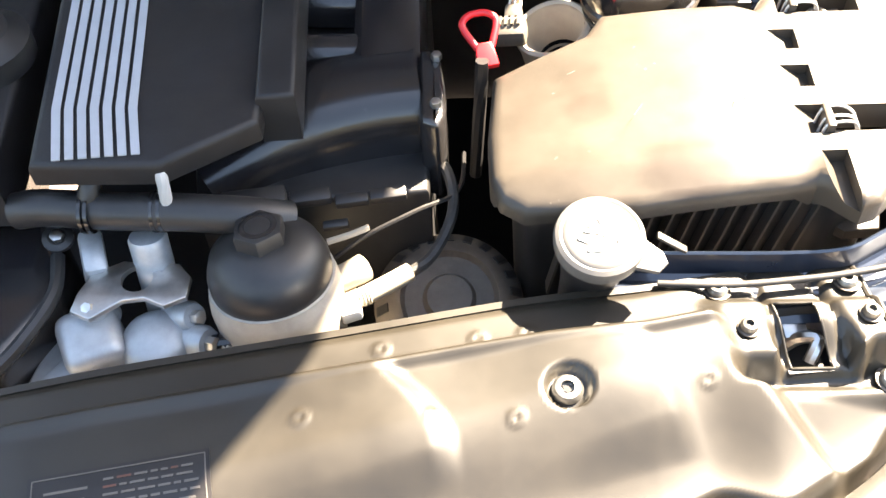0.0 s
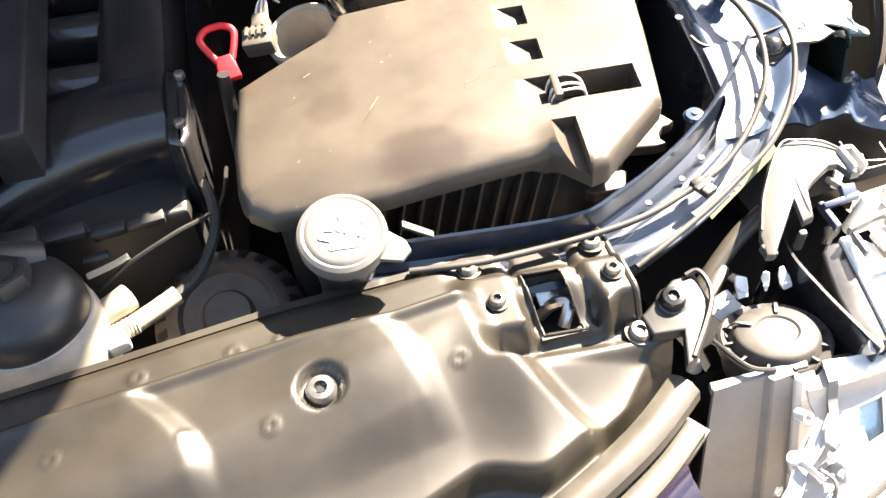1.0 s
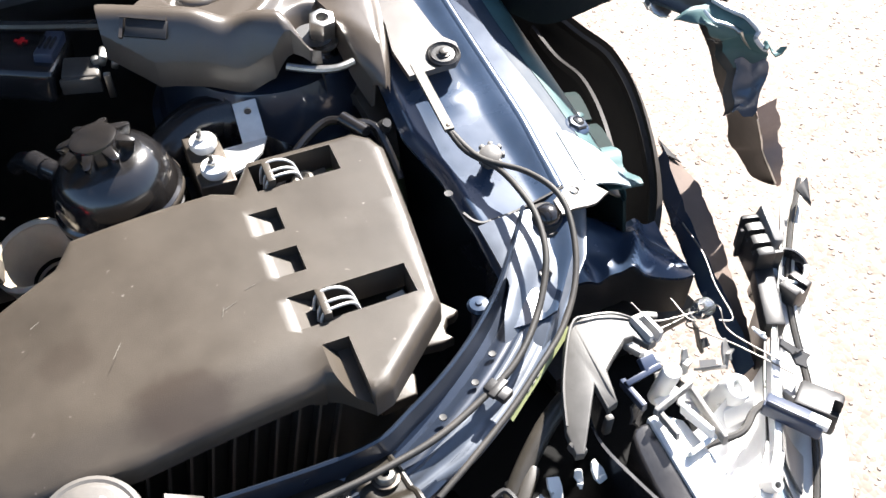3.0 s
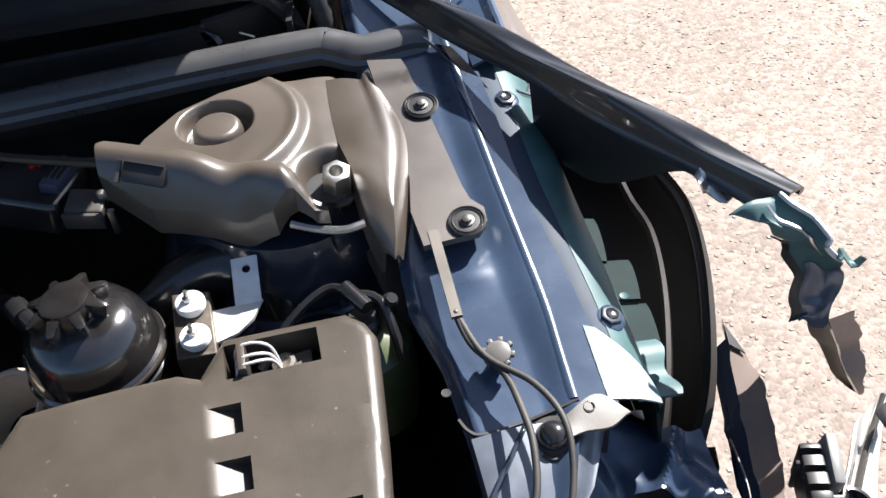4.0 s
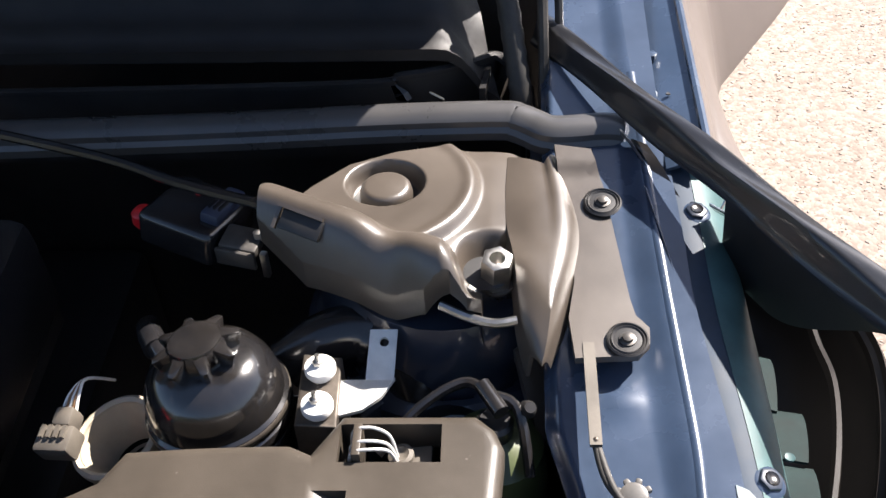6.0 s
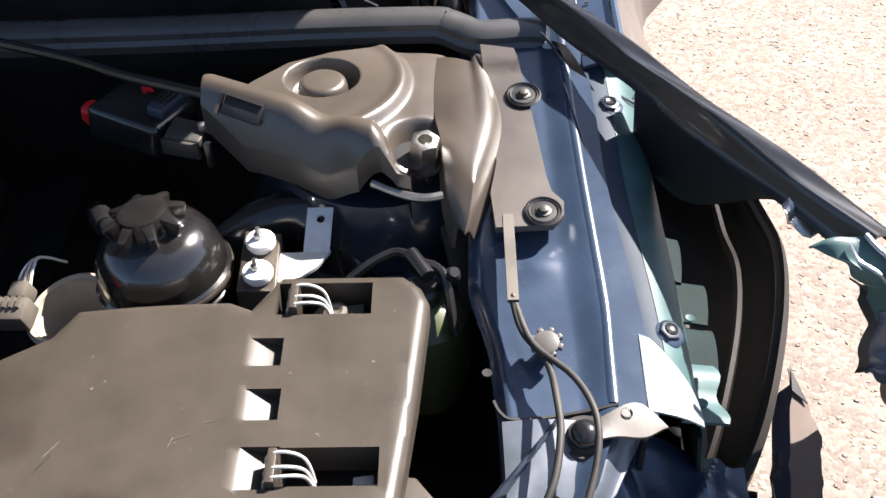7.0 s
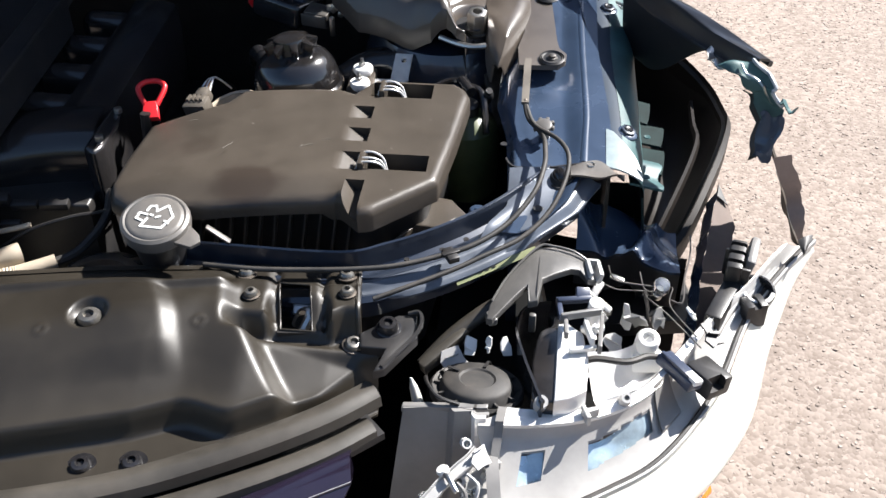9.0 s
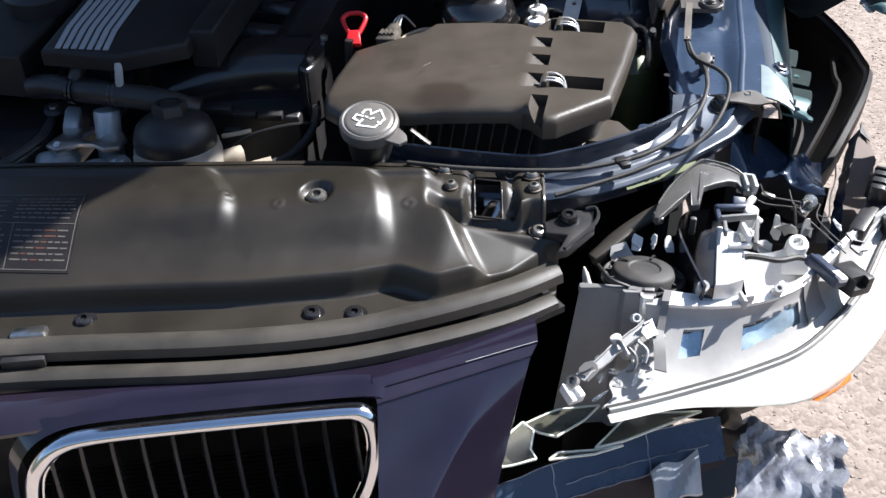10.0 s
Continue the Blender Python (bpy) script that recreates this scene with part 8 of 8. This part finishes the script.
for i in range(22):
    a = i * 360 / 22
    part("vent_slot", box(0.016, 0.0080, 0.005, am @ pose(0.0588 * math.cos(radians(a)), 0.0588 * math.sin(radians(a)), 0.0091, 0, 0, a) @ pose(0, 0, 0, 0, 51, 0)), BLACK_PLASTIC, alt)
wp = thing("coolant_pipe", (-0.26, 0.597, 0.80), "grey-black plastic coolant pipe with a clamp", "pipe")
part("pipe", tube([(-0.352, 0.606, 0.812), (-0.325, 0.603, 0.818), (-0.27, 0.596, 0.820), (-0.225, 0.594, 0.820), (-0.165, 0.592, 0.816), (-0.13, 0.60, 0.80)], 0.0155, 16, 7), BLACK_PLASTIC, wp)
for x in (-0.293, -0.288, -0.236, -0.230):
    part("clamp_ring", tube([(x, 0.5955, 0.8195), (x + 0.003, 0.5955, 0.8195)], 0.0172, 18, 2), BLACK_GLOSS, wp)
part("branch", tube([(-0.288, 0.597, 0.826), (-0.284, 0.606, 0.840), (-0.282, 0.62, 0.85)], 0.009, 10, 5), BLACK_PLASTIC, wp)
part("branch", tube([(-0.222, 0.592, 0.832), (-0.221, 0.595, 0.85), (-0.222, 0.60, 0.86)], 0.005, 8, 5), GREY_PLASTIC, wp)
cst = thing("valve_timing_unit", (-0.26, 0.54, 0.68), "bare cast aluminium housing with lugs and plugs", "engine casting")
part("solenoid", revolve([(0.016, -0.05), (0.016, 0.026), (0.0145, 0.029), (0, 0.029)], 28, facing((-0.245, 0.580, 0.772), (-0.02, 0.25, 1))), ALU, cst)
part("lower_body", revolve([(0.030, -0.07), (0.031, -0.01), (0.026, 0.006), (0.018, 0.012), (0, 0.013)], 28, facing((-0.240, 0.520, 0.745), (0.05, -0.2, 1))), ALU, cst)
part("fork_bracket", carve(prism([(-0.300, 0.545), (-0.292, 0.566), (-0.268, 0.578), (-0.245, 0.574), (-0.235, 0.566), (-0.230, 0.574), (-0.222, 0.574), (-0.210, 0.560), (-0.211, 0.540), (-0.228, 0.532), (-0.245, 0.540), (-0.262, 0.538), (-0.285, 0.520), (-0.302, 0.528)], 0.774, 0.779, top=0.001), [revolve([(0, 0.7), (0.013, 0.7), (0.013, 0.8), (0, 0.8)], 20, pose(-0.254, 0.559, 0))]), STEEL, cst, "bright steel fork bracket")
part("side_body", box(0.050, 0.055, 0.06, pose(-0.292, 0.522, 0.735, 10, 0, 25), 0.012, 3), ALU, cst)
part("flange", prism([(-0.33, 0.545), (-0.285, 0.560), (-0.275, 0.50), (-0.30, 0.470), (-0.345, 0.475)], 0.715, 0.735, top=0.004, side=0.004), ALU, cst)
for at, n, r in (((-0.216, 0.540, 0.752), (0.8, -0.4, 0.5), 0.011), ((-0.205, 0.522, 0.742), (0.9, -0.4, 0.3), 0.012), ((-0.286, 0.538, 0.765), (-0.2, -0.5, 1), 0.009)):
    pl_ = part("plug", revolve([(r * 1.2, -0.02), (r * 1.2, 0.004), (r, 0.010), (0, 0.010)], 18, facing(at, n)), ALU, cst)
    part("plug_hex", hexagon(r * 0.55, 0.010, 0.018, facing(at, n)), STEEL, pl_)
part("sensor", tube([(-0.200, 0.520, 0.740), (-0.185, 0.520, 0.740), (-0.176, 0.521, 0.741)], 0.009, 12, 4), BLACK_GLOSS, cst)
part("sensor_tip", tube([(-0.180, 0.521, 0.741), (-0.168, 0.522, 0.742)], 0.007, 6, 3), WHITE_PLASTIC, cst)
part("upper_lug", box(0.020, 0.040, 0.03, pose(-0.296, 0.585, 0.775, 15, 10, 20), 0.005), ALU, cst)
fan = thing("fan_duct", (-0.37, 0.56, 0.70), "black plastic fan duct with a ribbed edge and clip", "plastic duct")
part("duct", prism([(-0.45, 0.66), (-0.352, 0.650), (-0.322, 0.600), (-0.318, 0.545), (-0.345, 0.490), (-0.37, 0.45), (-0.46, 0.44)], 0.70, 0.772, top=0.016, side=0.012, seg=4), BLACK_GLOSS, fan)
part("duct_rib", tube([(-0.325, 0.585, 0.778), (-0.320, 0.550, 0.776), (-0.332, 0.515, 0.772), (-0.355, 0.480, 0.766), (-0.39, 0.45, 0.76)], 0.006, 8, 6), BLACK_PLASTIC, fan)
part("screw_eye", revolve([(0, 0), (0.013, 0), (0.013, 0.004), (0.008, 0.006), (0.006, 0.004), (0, 0.004)], 20, facing((-0.325, 0.598, 0.785), (0.1, -0.3, 1))), BLACK_PLASTIC, fan)
part("screw_head", hexagon(0.006, 0.004, 0.009, facing((-0.325, 0.598, 0.785), (0.1, -0.3, 1))), STEEL, fan)
# ribbed chain-case edge below the engine cover
edge = thing("engine_front_case", (-0.10, 0.64, 0.60), "grimy black engine front case and brackets", "engine casting")
part("case", prism([(-0.22, 0.640), (-0.02, 0.655), (-0.02, 0.75), (-0.24, 0.75)], 0.45, 0.772, top=0.006), BLACK_PLASTIC, edge)
for x, y, z, s in ((-0.165, 0.628, 0.790, 0.034), (-0.12, 0.640, 0.782, 0.022), (-0.085, 0.640, 0.778, 0.018), (-0.055, 0.648, 0.775, 0.02), (-0.10, 0.628, 0.76, 0.014)):
    part("case_lug", box(s * 1.6, s * 0.6, s * 0.5, pose(x, y, z, 10, 0, 8), 0.002), BLACK_PLASTIC, edge)
part("bright_lead", tube([(-0.105, 0.605, 0.765), (-0.085, 0.610, 0.768), (-0.070, 0.616, 0.770)], 0.003, 6, 4), TAN_PLASTIC, edge)
part("lead", tube([(-0.10, 0.600, 0.750), (-0.07, 0.612, 0.766), (-0.03, 0.632, 0.772), (0.005, 0.66, 0.765), (0.01, 0.72, 0.75)], 0.002, 6, 5), BLACK_PLASTIC, edge)
